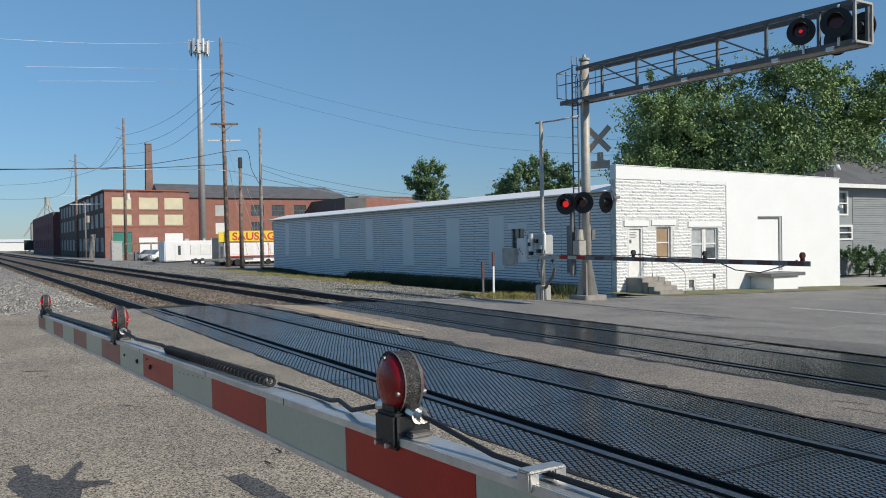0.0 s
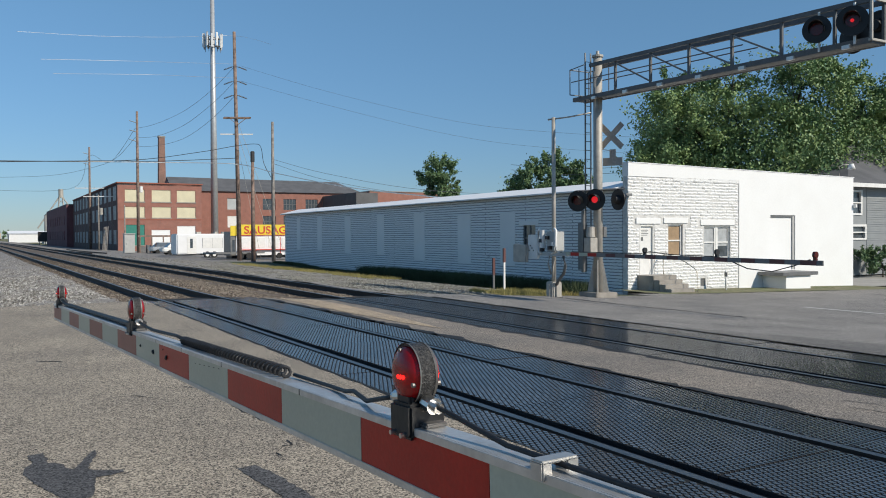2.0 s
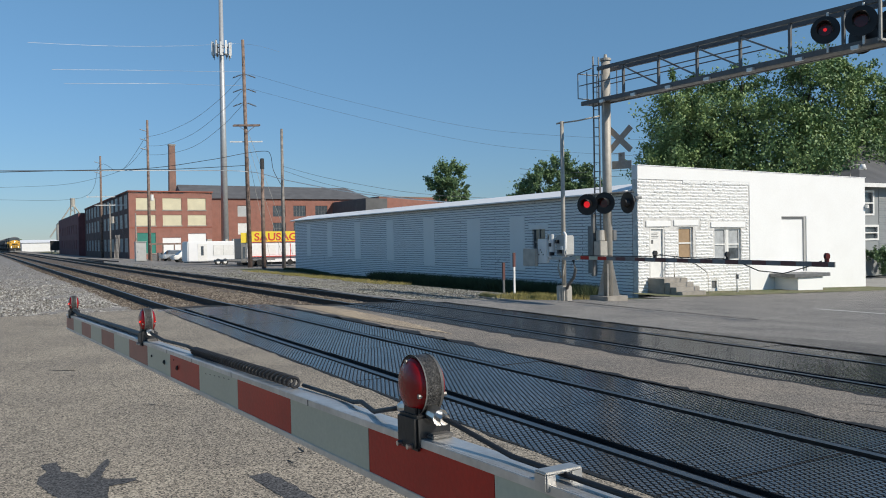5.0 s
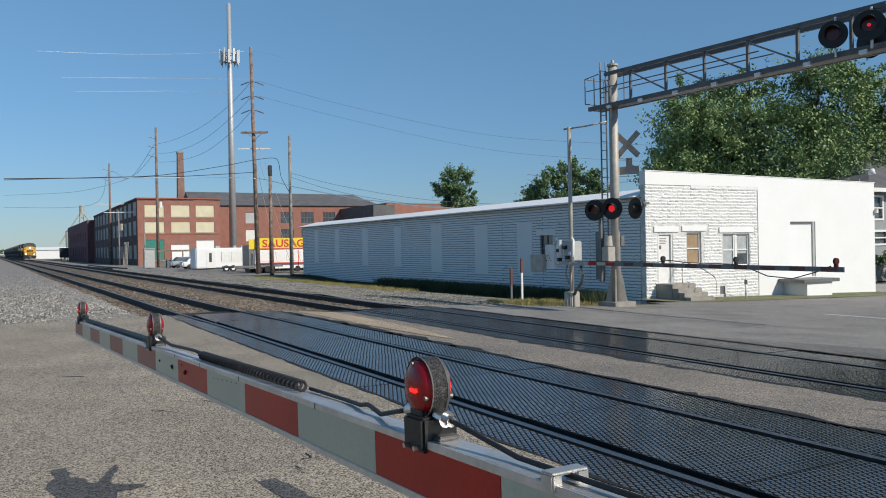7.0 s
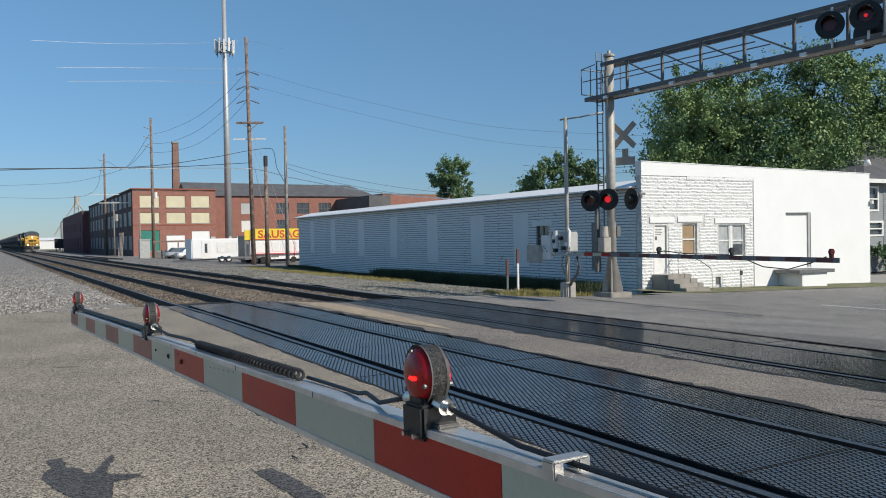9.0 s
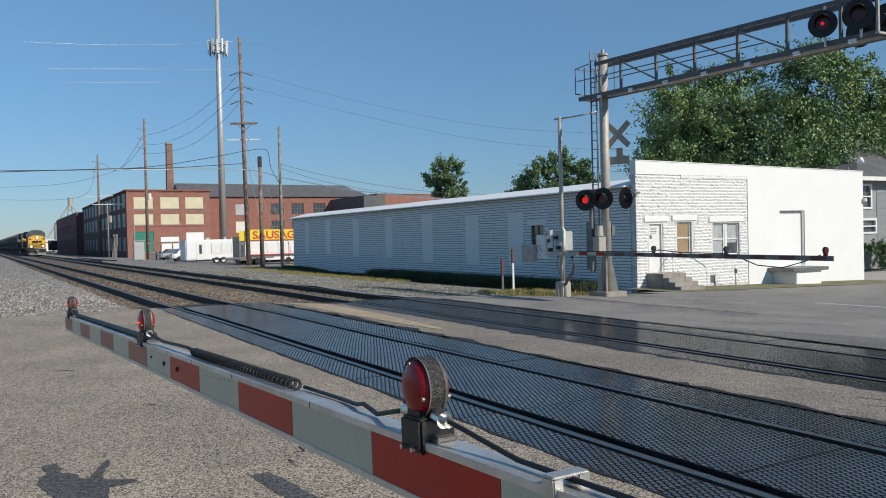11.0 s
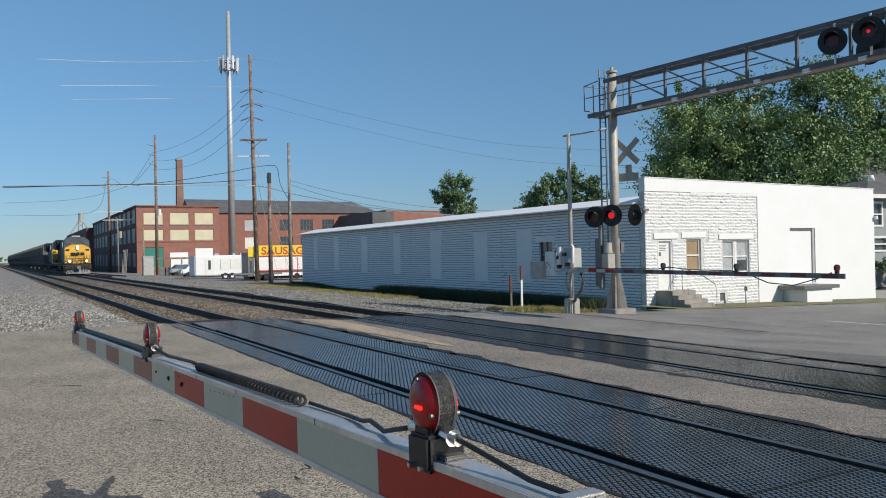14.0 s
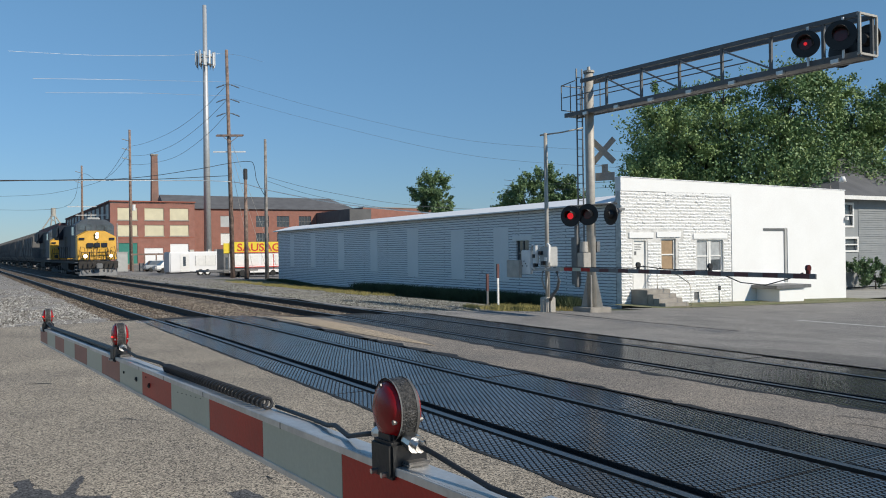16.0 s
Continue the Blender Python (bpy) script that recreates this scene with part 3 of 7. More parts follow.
VERGESTONE = stone_mat("grey_green_stone", (0.06, 0.057, 0.045), (0.17, 0.162, 0.135), (0.36, 0.35, 0.31))
stones(26000, 7, 11.7, 18.2, VERGESTONE, "loose grey gravel stones beyond the tracks")


def grass(name, n, area, h, seed, material, label, wide=0.008):
    rng = np.random.default_rng(seed)
    s0, s1, p0, p1 = area
    k = max(6, n // 90)
    cs, cp = rng.uniform(s0, s1, k), rng.uniform(p0, p1, k)
    w = rng.integers(0, k, n)
    s, p = cs[w] + rng.normal(0, 0.22, n), cp[w] + rng.normal(0, 0.14, n)
    ok = (s > s0) & (s < s1) & (p > p0) & (p < p1)
    s, p = s[ok], p[ok]
    n = len(s)
    hu = np.clip((s - 23.8) / 3.5, 0, 1) * np.clip((p - 18.2) / 1.0, 0, 1) * np.clip((66 - s) / 8, 0, 1) * (p < 23.5)
    lz = np.interp(p, LAND_P, LAND_Z) - 0.09 - 0.25 * hu * hu * (3 - 2 * hu)
    c = np.stack([-s * math.sin(TH) + p * math.cos(TH), s * math.cos(TH) + p * math.sin(TH), lz], 1)
    a = rng.uniform(0, math.tau, n)
    wd = np.stack([np.cos(a), np.sin(a), 0 * a], 1) * wide
    up = np.stack([rng.normal(0, 0.35, n), rng.normal(0, 0.35, n), np.ones(n)], 1) * (h * rng.uniform(0.4, 1.2, n))[:, None]
    v = np.stack([c - wd, c + wd, c + up], 1).reshape(-1, 3)
    me = bpy.data.meshes.new(name)
    me.from_pydata(v.tolist(), [], np.arange(3 * n).reshape(-1, 3).tolist())
    me.materials.append(material)
    tagged(new(name, me), label, "grass", "", "stuff")


grass("weeds", 40000, (26.5, 50, 21.9, 23.3), 0.60, 8, WEEDGREEN, "tall dark weeds at the foot of the warehouse wall", 0.016)
grass("weeds", 20000, (50, 69, 22.2, 23.3), 0.2, 9, WEEDGREEN, "low dark weeds at the far foot of the warehouse wall", 0.016)
grass("grass", 9000, (36, 62, 16.6, 18.3), 0.14, 2, GRASSDRY, "dry yellow grass tufts on the gravel")
grass("grass", 9000, (23.4, 25.15, 24.2, 39), 0.12, 3, GRASSGREEN, "short grass at the foot of the front wall")
grass("grass", 6000, (EDGE + 0.8, 25.6, 15.6, 19.0), 0.17, 4, GRASSDRY, "dry grass round the signal bases")


# ---- the near gate arm ----
STRIPE = 0.407


def lens_mesh(r, deep):
    """A domed round lens, its axis along y."""
    bm = bmesh.new()
    n, rings, last = 28, 6, None
    for k in range(rings + 1):
        a = k / rings * math.pi / 2
        rr, y = r * math.cos(a), deep * math.sin(a)
        ring = [bm.verts.new((0, y, 0))] if k == rings else [bm.verts.new((rr * math.cos(j * math.tau / n), y, rr * math.sin(j * math.tau / n))) for j in range(n)]
        if last:
            for j in range(n):
                bm.faces.new((last[j], last[(j + 1) % n], *((ring[(j + 1) % n], ring[j]) if len(ring) > 1 else (ring[0],))))
        last = ring
    return mesh_of("lens", bm, REDLENS, True)


def red_glass(name, col, rough, trans):
    m = mat(name, col, rough, var=0.08, scale=20, fine=160, bump=0.08, spec=0.35)
    m.node_tree.nodes["Principled BSDF"].inputs["Transmission Weight"].default_value = trans
    return m


REDLENS = red_glass("red_lens", (0.42, 0.008, 0.012), 0.22, 0.35)
GLITTER = mat("glittery_band", (0.085, 0.08, 0.075), 0.5, 0.3, var=0.7, scale=120, fine=300, bump=0.6, col2=(0.02, 0.02, 0.02))
RUBBERBLACK = mat("black_rubber", (0.02, 0.02, 0.022), 0.55, var=0.25, scale=15, fine=80, bump=0.15)
BRIGHT = glow("lit_filament_red", (1.0, 0.05, 0.03), 22.0)
STEELDARK = mat("dark_bracket_steel", (0.2, 0.19, 0.18), 0.5, 0.5, var=0.2, scale=9, fine=60, bump=0.1)
CHROME = mat("zinc_plated_steel", (0.6, 0.6, 0.6), 0.3, 1.0, var=0.1, scale=20, fine=90, bump=0.05)


GLOWS = {"a": [], "b": [], "near_a": [], "near_b": []}


def arm_lamp(parent, x, beat, size=1.0):
    """A two-faced red lamp on a black clamp, standing on the arm."""
    r = 0.046 * size
    zc = 0.083 * size
    y0 = -0.026
    bm = bmesh.new()
    bmesh.ops.create_cone(bm, cap_ends=True, segments=32, radius1=r + 0.004, radius2=r + 0.004, depth=0.028, matrix=Matrix.Translation((0, 0, 0)) @ Matrix.Rotation(math.pi / 2, 4, "X"))
    lamp = part("lamp_body", bm, GLITTER, parent, "round black lamp body with glittery band", m=pose(x, y0, zc, 0, 0, -2))
    lens = lens_mesh(r, 0.019)
    part("lens", lens, None, lamp, "domed red lens", m=pose(0, 0.014, 0))
    part("lens", lens, None, lamp, "domed red lens", m=pose(0, -0.014, 0, 0, 0, 180))
    for sy in (1, -1):
        bm = bmesh.new()
        bmesh.ops.create_cone(bm, cap_ends=False, segments=32, radius1=r + 0.005, radius2=r + 0.003, depth=0.006, matrix=Matrix.Translation((0, sy * 0.014, 0)) @ Matrix.Rotation(math.pi / 2, 4, "X"))
        part("rim", bm, STEELDARK, lamp, "thin steel rim")
        for a in (80, 200, 320):
            bm = bmesh.new()
            q = Vector((math.cos(radians(a)) * r * 0.86, sy * 0.018, math.sin(radians(a)) * r * 0.86))
            rod(bm, q, q + Vector((0, sy * 0.008, 0)), 0.004, n=8)
            part("screw", bm, STEELDARK, lamp, "small steel screw")
    for sy in (1, -1):
        bm = bmesh.new()
        for bx in (-0.0075, 0.0, 0.0075):
            bmesh.ops.create_uvsphere(bm, u_segments=10, v_segments=6, radius=0.0034, matrix=Matrix.Translation((bx, 0, 0)))
        g = part("bulb", bm, BRIGHT, lamp, "glowing red bulb", m=pose(0, sy * 0.021, -0.004))
        if beat:
            GLOWS["near_" + beat].append((g, 0, sy * 0.021, 0.0, -0.004))
    bm = bmesh.new()
    box(bm, -0.038, 0.03, -0.060, 0.008, -0.020, 0.038, 0.005)
    box(bm, -0.026, 0.02, -0.05, 0.0, 0.034, 0.052, 0.004)
    part("clamp", bm, BLACK, parent, "black cast clamp", m=pose(x, 0, 0))
    bm = bmesh.new()
    box(bm, -0.058, 0.015, -0.052, -0.012, 0.001, 0.008, 0.002)
    part("bracket", bm, STEELDARK, parent, "bent steel bracket", m=pose(x, 0, 0))
    for k in (-1, 1):
        bm = bmesh.new()
        rod(bm, (k * 0.036, -0.026, 0.040), (k * 0.060, -0.026, 0.036), 0.014, n=12)
        rod(bm, (k * 0.056, -0.026, 0.037), (k * 0.075, -0.026, 0.034), 0.009, n=10)
        part("cable_gland", bm, CHROME, parent, "steel cable gland", m=pose(x, 0, 0))
    for k in (-0.022, 0.012):
        bm = bmesh.new()
        rod(bm, (k, 0.006, -0.012), (k, 0.017, -0.012), 0.0045, n=6)
        part("bolt", bm, CHROME, parent, "hex bolt", m=pose(x, 0, 0))
    return lamp


def near_gate_arm():
    a, b = Vector((0.037, 1.088, 1.293)), Vector((-2.809, 5.544, 1.131))
    ex = (b - a).normalized()
    ey = Vector((0, 0, 1)).cross(ex).normalized()
    ez = ex.cross(ey)
    m = Matrix((ex, ey, ez)).transposed().to_4x4()
    m.translation = a
    arm = thing("crossing_gate", m, "lowered crossing gate with a red and white striped lamp-lit arm", "crossing gate", "crossing gates")
    tip, root, h, w = 13 * STRIPE, -7 * STRIPE, 0.106, 0.052
    bm = bmesh.new()
    box(bm, root, tip, -w, -0.006, -h, 0.0)
    box(bm, root, tip, -0.006, 0.0, -0.013, 0.0, 0.001)
    box(bm, root, tip, -0.006, 0.0, -h, -h + 0.013, 0.001)
    part("arm_profile", bm, ALU, arm, "hollow aluminium profile with scuffed lips")
    st = {}
    for k in range(-7, 13):
        red = k % 2 == 0
        st[k] = part("stripe", boxed("stripe", (REDPALE if k > 5 else REDSHEET) if red else WHITESHEET, 0.001, STRIPE - 0.001, -0.006, -0.0022, -h + 0.013, -0.013), None, arm, ("paler red reflective stripe" if k > 5 else "red reflective stripe") if red else "grey-white reflective stripe", m=pose(k * STRIPE, 0, 0))
    for x in (3.0 * STRIPE + 0.05, 4.2 * STRIPE, 5.1 * STRIPE, 1.72 * STRIPE):
        part("joint_plate", boxed("joint_plate", BLACK, -0.0015, 0.0015, -0.004, 0.0006, -0.013, -0.0005), None, arm, m=pose(x, 0, 0))
    rng = random.Random(4)
    for x, z, r in ((5.22 * STRIPE, -0.05, 0.010), (5.78 * STRIPE, -0.045, 0.006), (4.72 * STRIPE, -0.05, 0.012), (4.85 * STRIPE, -0.028, 0.003)):
        bm = bmesh.new()
        for j in range(7):
            rod(bm, (rng.uniform(-r, r) * 0.5, -0.0021, rng.uniform(-r, r) * 0.6), (0, -0.0012, 0), r * rng.uniform(0.4, 0.8), n=7)
        part("bullet_scar", bm, BLACK, arm, "dark chipped scar", m=pose(x, 0, z))
    for j in range(6):
        part("scuff", boxed("scuff", BLACK, -0.006, 0.006, -0.0021, -0.0015, -0.001, 0.001), None, arm, m=pose((3.2 + 0.12 * j) * STRIPE, 0, -0.022 - 0.002 * j))
    lamps = [arm_lamp(arm, 0.60 * STRIPE, "b"), arm_lamp(arm, 6.28 * STRIPE, "a"), arm_lamp(arm, 12.45 * STRIPE, "")]
    # cable clip near the first lamp
    bm = bmesh.new()
    box(bm, -0.013, 0.013, -0.056, 0.005, 0.011, 0.016, 0.002)
    box(bm, -0.013, 0.013, -0.012, 0.005, -0.010, 0.014, 0.002)
    box(bm, -0.013, 0.013, -0.056, -0.036, -0.010, 0.014, 0.002)
    part("cable_clip", bm, ALU, arm, "worn cast aluminium cable clip", m=pose(-0.28 * STRIPE, 0, 0))
    # cables
    x1, x2, x3 = 0.6 * STRIPE, 6.28 * STRIPE, 12.45 * STRIPE
    bm = bmesh.new()
    hose(bm, [(x1 - 0.07, -0.026, 0.036), (x1 - 0.11, -0.028, 0.030), (x1 - 0.17, -0.030, 0.020), (x1 - 0.25, -0.030, 0.009), (-0.38 * STRIPE, -0.028, 0.008), (-1.0 * STRIPE, -0.026, 0.007), (-3 * STRIPE, -0.026, 0.007), (-7 * STRIPE, -0.026, 0.007)], 0.0042)
    part("cable", bm, RUBBERBLACK, arm, "black rubber cable", True)
    bm = bmesh.new()
    pts = [(x1 + 0.07, -0.026, 0.034), (x1 + 0.12, -0.028, 0.024), (x1 + 0.20, -0.034, 0.007), (x1 + 0.27, -0.040, 0.016), (x1 + 0.32, -0.046, 0.008), (x1 + 0.42, -0.056, 0.005), (2.1 * STRIPE, -0.050, 0.008)]
    hose(bm, pts, 0.0045)
    part("cable", bm, RUBBERBLACK, arm, "black rubber cable", True)
    bm = bmesh.new()
    coil, xa, xb, n = [], 2.12 * STRIPE, 4.45 * STRIPE, 40
    for j in range(n * 10 + 1):
        u = j / (n * 10)
        u2 = u ** 1.35
        coil.append((xb + (xa - xb) * u2, -0.036 + 0.013 * math.cos(j * math.tau / 10), 0.0135 + 0.011 * math.sin(j * math.tau / 10)))
    hose(bm, coil, 0.0042, 5)
    part("coiled_cable", bm, RUBBERBLACK, arm, "coiled black rubber cable", True)
    bm = bmesh.new()
    hose(bm, [(xb, -0.04, 0.014), (xb + 0.1, -0.036, 0.022), (5.6 * STRIPE, -0.032, 0.018), (x2 - 0.07, -0.026, 0.034)], 0.006)
    hose(bm, [(x2 + 0.07, -0.026, 0.034), (x2 + 0.12, -0.03, 0.014), (x2 + 0.18, -0.034, 0.013), (x3 - 0.16, -0.034, 0.013), (x3 - 0.07, -0.026, 0.034)], 0.012)
    part("cable", bm, RUBBERBLACK, arm, "black sleeved cable", True)
    return arm, lamps


NEAR_ARM, NEAR_LAMPS = near_gate_arm()


# ---- the white building ----
def rect_wall(bm, u0, u1, z0, z1, holes, place, thick):
    """A wall in the u-z plane with rectangular openings, thick metres deep; place(u, depth, z) gives a vertex."""
    us = sorted({u0, u1, *[h[0] for h in holes], *[h[1] for h in holes]})
    zs = sorted({z0, z1, *[h[2] for h in holes], *[h[3] for h in holes]})
    for i in range(len(us) - 1):
        for j in range(len(zs) - 1):
            uc, zc = (us[i] + us[i + 1]) / 2, (zs[j] + zs[j + 1]) / 2
            if any(h[0] < uc < h[1] and h[2] < zc < h[3] for h in holes):
                continue
            vs = [bm.verts.new(place(u, d, z)) for d in (0, thick) for u, z in ((us[i], zs[j]), (us[i + 1], zs[j]), (us[i + 1], zs[j + 1]), (us[i], zs[j + 1]))]
            for q in ((0, 1, 2, 3), (7, 6, 5, 4), (0, 4, 5, 1), (1, 5, 6, 2), (2, 6, 7, 3), (3, 7, 4, 0)):
                bm.faces.new([vs[k] for k in q])
    bmesh.ops.remove_doubles(bm, verts=bm.verts, dist=0.0005)


BS, BP = 25.2, 23.4  # the building's corner
WB = thing("white_warehouse", at_track(BS, BP, 0), "long low white-painted brick warehouse with a higher plastered front", "warehouse")
# in this thing's space x runs along the front, y back along the tracks
DOOR = (0.69, 1.50, -0.12, 1.98)
WIN1 = (2.33, 3.20, 0.60, 2.00)
WIN2 = (4.52, 6.22, 0.48, 1.92)
VENT = (4.30, 4.62, -0.74, -0.40)
DOCKDOOR = (8.95, 10.75, -0.16, 2.45)
bm = bmesh.new()
rect_wall(bm, 0, 6.78, -1.3, 4.02, [DOOR, WIN1, WIN2, VENT], lambda u, d, z: (u, d, z), 0.30)
FRONT = part("front_wall", bm, MORTAR, WB, "white-painted clay block front wall")
bm = bmesh.new()
rect_wall(bm, 6.78, 15.35, -1.5, 4.36, [DOCKDOOR], lambda u, d, z: (u, d - 0.03, z), 0.33)
part("front_wall", bm, WHITE, WB, "smooth white plastered front wall")
# sloping parapet
bm = bmesh.new()
vs = [bm.verts.new(q) for q in ((0, -0.03, 4.02), (6.78, -0.03, 4.02), (6.78, -0.03, 4.36), (15.35, -0.03, 4.36), (15.35, -0.03, 4.40), (0, -0.03, 4.58))]
f = bm.faces.new(vs)
r = bmesh.ops.extrude_face_region(bm, geom=[f])
bmesh.ops.translate(bm, vec=(0, 0.36, 0), verts=[v for v in r["geom"] if isinstance(v, bmesh.types.BMVert)])
part("parapet", bm, WHITE, WB, "white plastered parapet")
part("coping", boxed("coping", ROOFW, 0, 15.4, -0.05, 0.36, 0, 0.03), None, WB, "thin coping", m=pose(0, 0, 4.585, 0, 0.67, 0))
# long side wall
SIDEWIN = (6.45, 7.5, 0.80, 2.05)
bm = bmesh.new()
rect_wall(bm, 0.33, 43.6, -1.6, 3.50, [SIDEWIN], lambda u, d, z: (d, u, z), 0.30)
part("side_wall", bm, WBRICKSIDE, WB, "white-painted brick side wall")
bm = bmesh.new()
rect_wall(bm, 0.3, 15.35, -1.5, 3.5, [], lambda u, d, z: (u, 43.3 + d, z), 0.3)
rect_wall(bm, 0.3, 43.3, -1.5, 3.9, [], lambda u, d, z: (15.05 + d, u, z), 0.3)
part("back_wall", bm, WHITE, WB)
bm = bmesh.new()
for a, b in (((-0.34, 0.36, 3.48), (1.4, 0.36, 3.90)), ((1.4, 0.36, 3.90), (8, 0.36, 4.02)), ((8, 0.36, 4.02), (15.3, 0.36, 3.6))):
    vs = [bm.verts.new(q) for q in (a, b, (b[0], 44.0, b[2]), (a[0], 44.0, a[2]))]
    f = bm.faces.new(vs)
    r = bmesh.ops.extrude_face_region(bm, geom=[f])
    bmesh.ops.translate(bm, vec=(0, 0, 0.06), verts=[v for v in r["geom"] if isinstance(v, bmesh.types.BMVert)])
part("roof", bm, ROOFW, WB, "low white membrane roof with a thick edge")
part("gutter", boxed("gutter", GALV, -0.30, -0.02, 0.4, 43.8, 3.46, 3.55), None, WB, "grey eaves board")


# ---- brick factory ----
def factory():
    s0, p0 = 148.3, 20.5
    F = thing("brick_factory", at_track(s0, p0, 0), "three-storey red brick factory with boarded windows", "factory")
    ws = [(u, u + 3.25, z0, z1) for u in (1.2, 5.65, 9.95) for z0, z1 in ((7.75, 9.85), (4.95, 6.85))] + [(1.3, 4.4, 0.1, 3.7), (5.55, 8.75, -1.4, 2.8), (9.95, 13.15, -1.4, 3.5)]
    bm = bmesh.new()
    rect_wall(bm, 0, 14.3, -2.0, 10.9, ws, lambda u, d, z: (u, d, z), 0.5)
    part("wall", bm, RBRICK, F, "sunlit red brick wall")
    lw = [(u, u + 3.6, z, z + 2.5) for u in (2, 8.2, 14.4, 20.6, 26.8, 33, 39.2, 45.4, 51.6, 57.8, 64.0, 70.2) for z in (0.3, 4.6, 8.0)]
    bm = bmesh.new()
    rect_wall(bm, 0.5, 77, -2.0, 10.9, lw, lambda u, d, z: (d, u, z), 0.5)
    part("wall", bm, SHADEDBRICK, F, "brick wall with shade put into its colour")
    part("coping", boxed("coping", BRICKRED, -0.15, 14.45, -0.15, 77, 10.9, 11.1), None, F, "pale stone coping")
    part("band", boxed("band", BRICKRED, 0.1, 14.2, -0.06, 0.0, 4.55, 4.75), None, F, "stone sill band")
    part("roof", boxed("roof", SLATE, 0, 14.3, 0, 77, 10.6, 10.85), None, F)
    part("back_wall", boxed("back_wall", BRICKRED, 13.8, 14.3, 0.5, 62, -2, 10.6), None, F)
    for i, w in enumerate(ws):
        m_, lab = (BOARD, "cream-painted boarded window") if i < 6 else ((GREEN, "green shutter") if i == 6 else (WHITE, "white roller door"))
        win = part("window" if i < 7 else "door", boxed("panel", m_, w[0], w[1], 0.10, 0.16, w[2], w[3]), None, F, lab)
        part("sill", boxed("sill", CONCRETE, w[0] - 0.1, w[1] + 0.1, -0.08, 0.3, w[2] - 0.18, w[2]), None, win)
    for w in lw:
        win = part("window", boxed("window", SKYGLASS, 0.04, 0.08, w[0], w[1], w[2], w[3]), None, F, "multi-pane window with sky reflection in its colour")
        for k in range(1, 4):
            part("bar", boxed("bar", STEELDARK, 0.01, 0.038, w[0] + 0.9 * k - 0.04, w[0] + 0.9 * k + 0.04, w[2], w[3]), None, win)
    return F


GREEN = mat("green_paint", (0.03, 0.22, 0.17), 0.6, var=0.1, scale=2, fine=20, bump=0.05)
DARKGLASS = mat("dark_glass", (0.085, 0.10, 0.115), 0.2, var=0.3, scale=0.9, fine=5, bump=0.0, col2=(0.05, 0.06, 0.07))
# the sky's reflection in the side panes is put into this pale blue
SKYGLASS = mat("sky_toned_glass", (0.44, 0.49, 0.52), 0.35, var=0.3, scale=0.5, fine=3, bump=0.0, col2=(0.24, 0.27, 0.30))
factory()


# ---- poles ----
def pole(s, p, top, r, material, label, lean=(0, 0), base=None):
    z = land(p) if base is None else base
    t = thing("utility_pole", at_track(s, p, z), label, "utility pole", "utility poles")
    bm = bmesh.new()
    rod(bm, (0, 0, -0.3), (lean[0], lean[1], top - z), r, r * 0.62, 14)
    part("shaft", bm, material, t, smooth=True)
    return t


P1 = pole(79.8, 22.4, 22.0, 0.24, POLEWOOD, "tall brown wooden utility pole beside the tracks", (-0.25, 0.3))
P2 = pole(75.1, 22.4, 9.05, 0.22, POLEWOOD, "short brown wooden pole with a dark cap")
P3 = pole(76.1, 24.7, 12.7, 0.2, GREYPOLE, "slim pale wooden utility pole")
P4 = pole(127.5, 20.5, 20.4, 0.26, POLEWOOD, "tall brown wooden utility pole before the factory")
P5 = pole(164.0, 17.8, 18.5, 0.26, POLEWOOD, "tall brown wooden utility pole along the tracks")
T = thing("cell_tower", at_track(152, 38, -1), "grey steel monopole tower with an antenna array", "cell tower")
bm = bmesh.new()
rod(bm, (0, 0, 0), (0, 0, 49.2), 0.72, 0.36, 20)
part("monopole", bm, TOWERGREY, T, smooth=True)


# ---- details of the white warehouse ----
GLASS = mat("window_glass", (0.10, 0.12, 0.14), 0.06, var=0.2, scale=2, fine=9, bump=0.0, col2=(0.05, 0.06, 0.07), spec=0.8)
BLIND = mat("tan_blind", (0.36, 0.25, 0.15), 0.8, var=0.1, scale=4, fine=30, bump=0.1)
CURTAIN = mat("pale_curtain", (0.45, 0.47, 0.48), 0.8, var=0.15, scale=4, fine=30, bump=0.1)
FRAMEWHITE = mat("white_frame_paint", (0.78, 0.77, 0.74), 0.55, var=0.06, scale=4, fine=40, bump=0.05)
STEEL = mat("dull_steel", (0.22, 0.22, 0.22), 0.55, 0.6, var=0.15, scale=5, fine=40, bump=0.06)


def sash(parent, x0, x1, z0, z1, fill, blind_to):
    """A two-part sash window set in an opening of the front wall."""
    w = part("window", boxed("window", FRAMEWHITE, x0, x1, 0.10, 0.13, z0, z0 + 0.06), None, parent, "white sash window")
    for a, b, c, d in ((x0, x0 + 0.07, z0 + 0.06, z1), (x1 - 0.07, x1, z0 + 0.06, z1), (x0 + 0.07, x1 - 0.07, z1 - 0.07, z1), (x0 + 0.07, x1 - 0.07, (z0 + z1) / 2 - 0.03, (z0 + z1) / 2 + 0.03)):
        part("frame", boxed("frame", FRAMEWHITE, a, b, 0.08, 0.14, c, d), None, w)
    part("pane", boxed("pane", GLASS, x0 + 0.07, x1 - 0.07, 0.125, 0.13, z0 + 0.06, z1 - 0.07), None, w, "dark glass pane")
    part("blind", boxed("blind", fill, x0 + 0.10, x1 - 0.10, 0.118, 0.122, z0 + blind_to, z1 - 0.09), None, w, "drawn blind behind the pane")


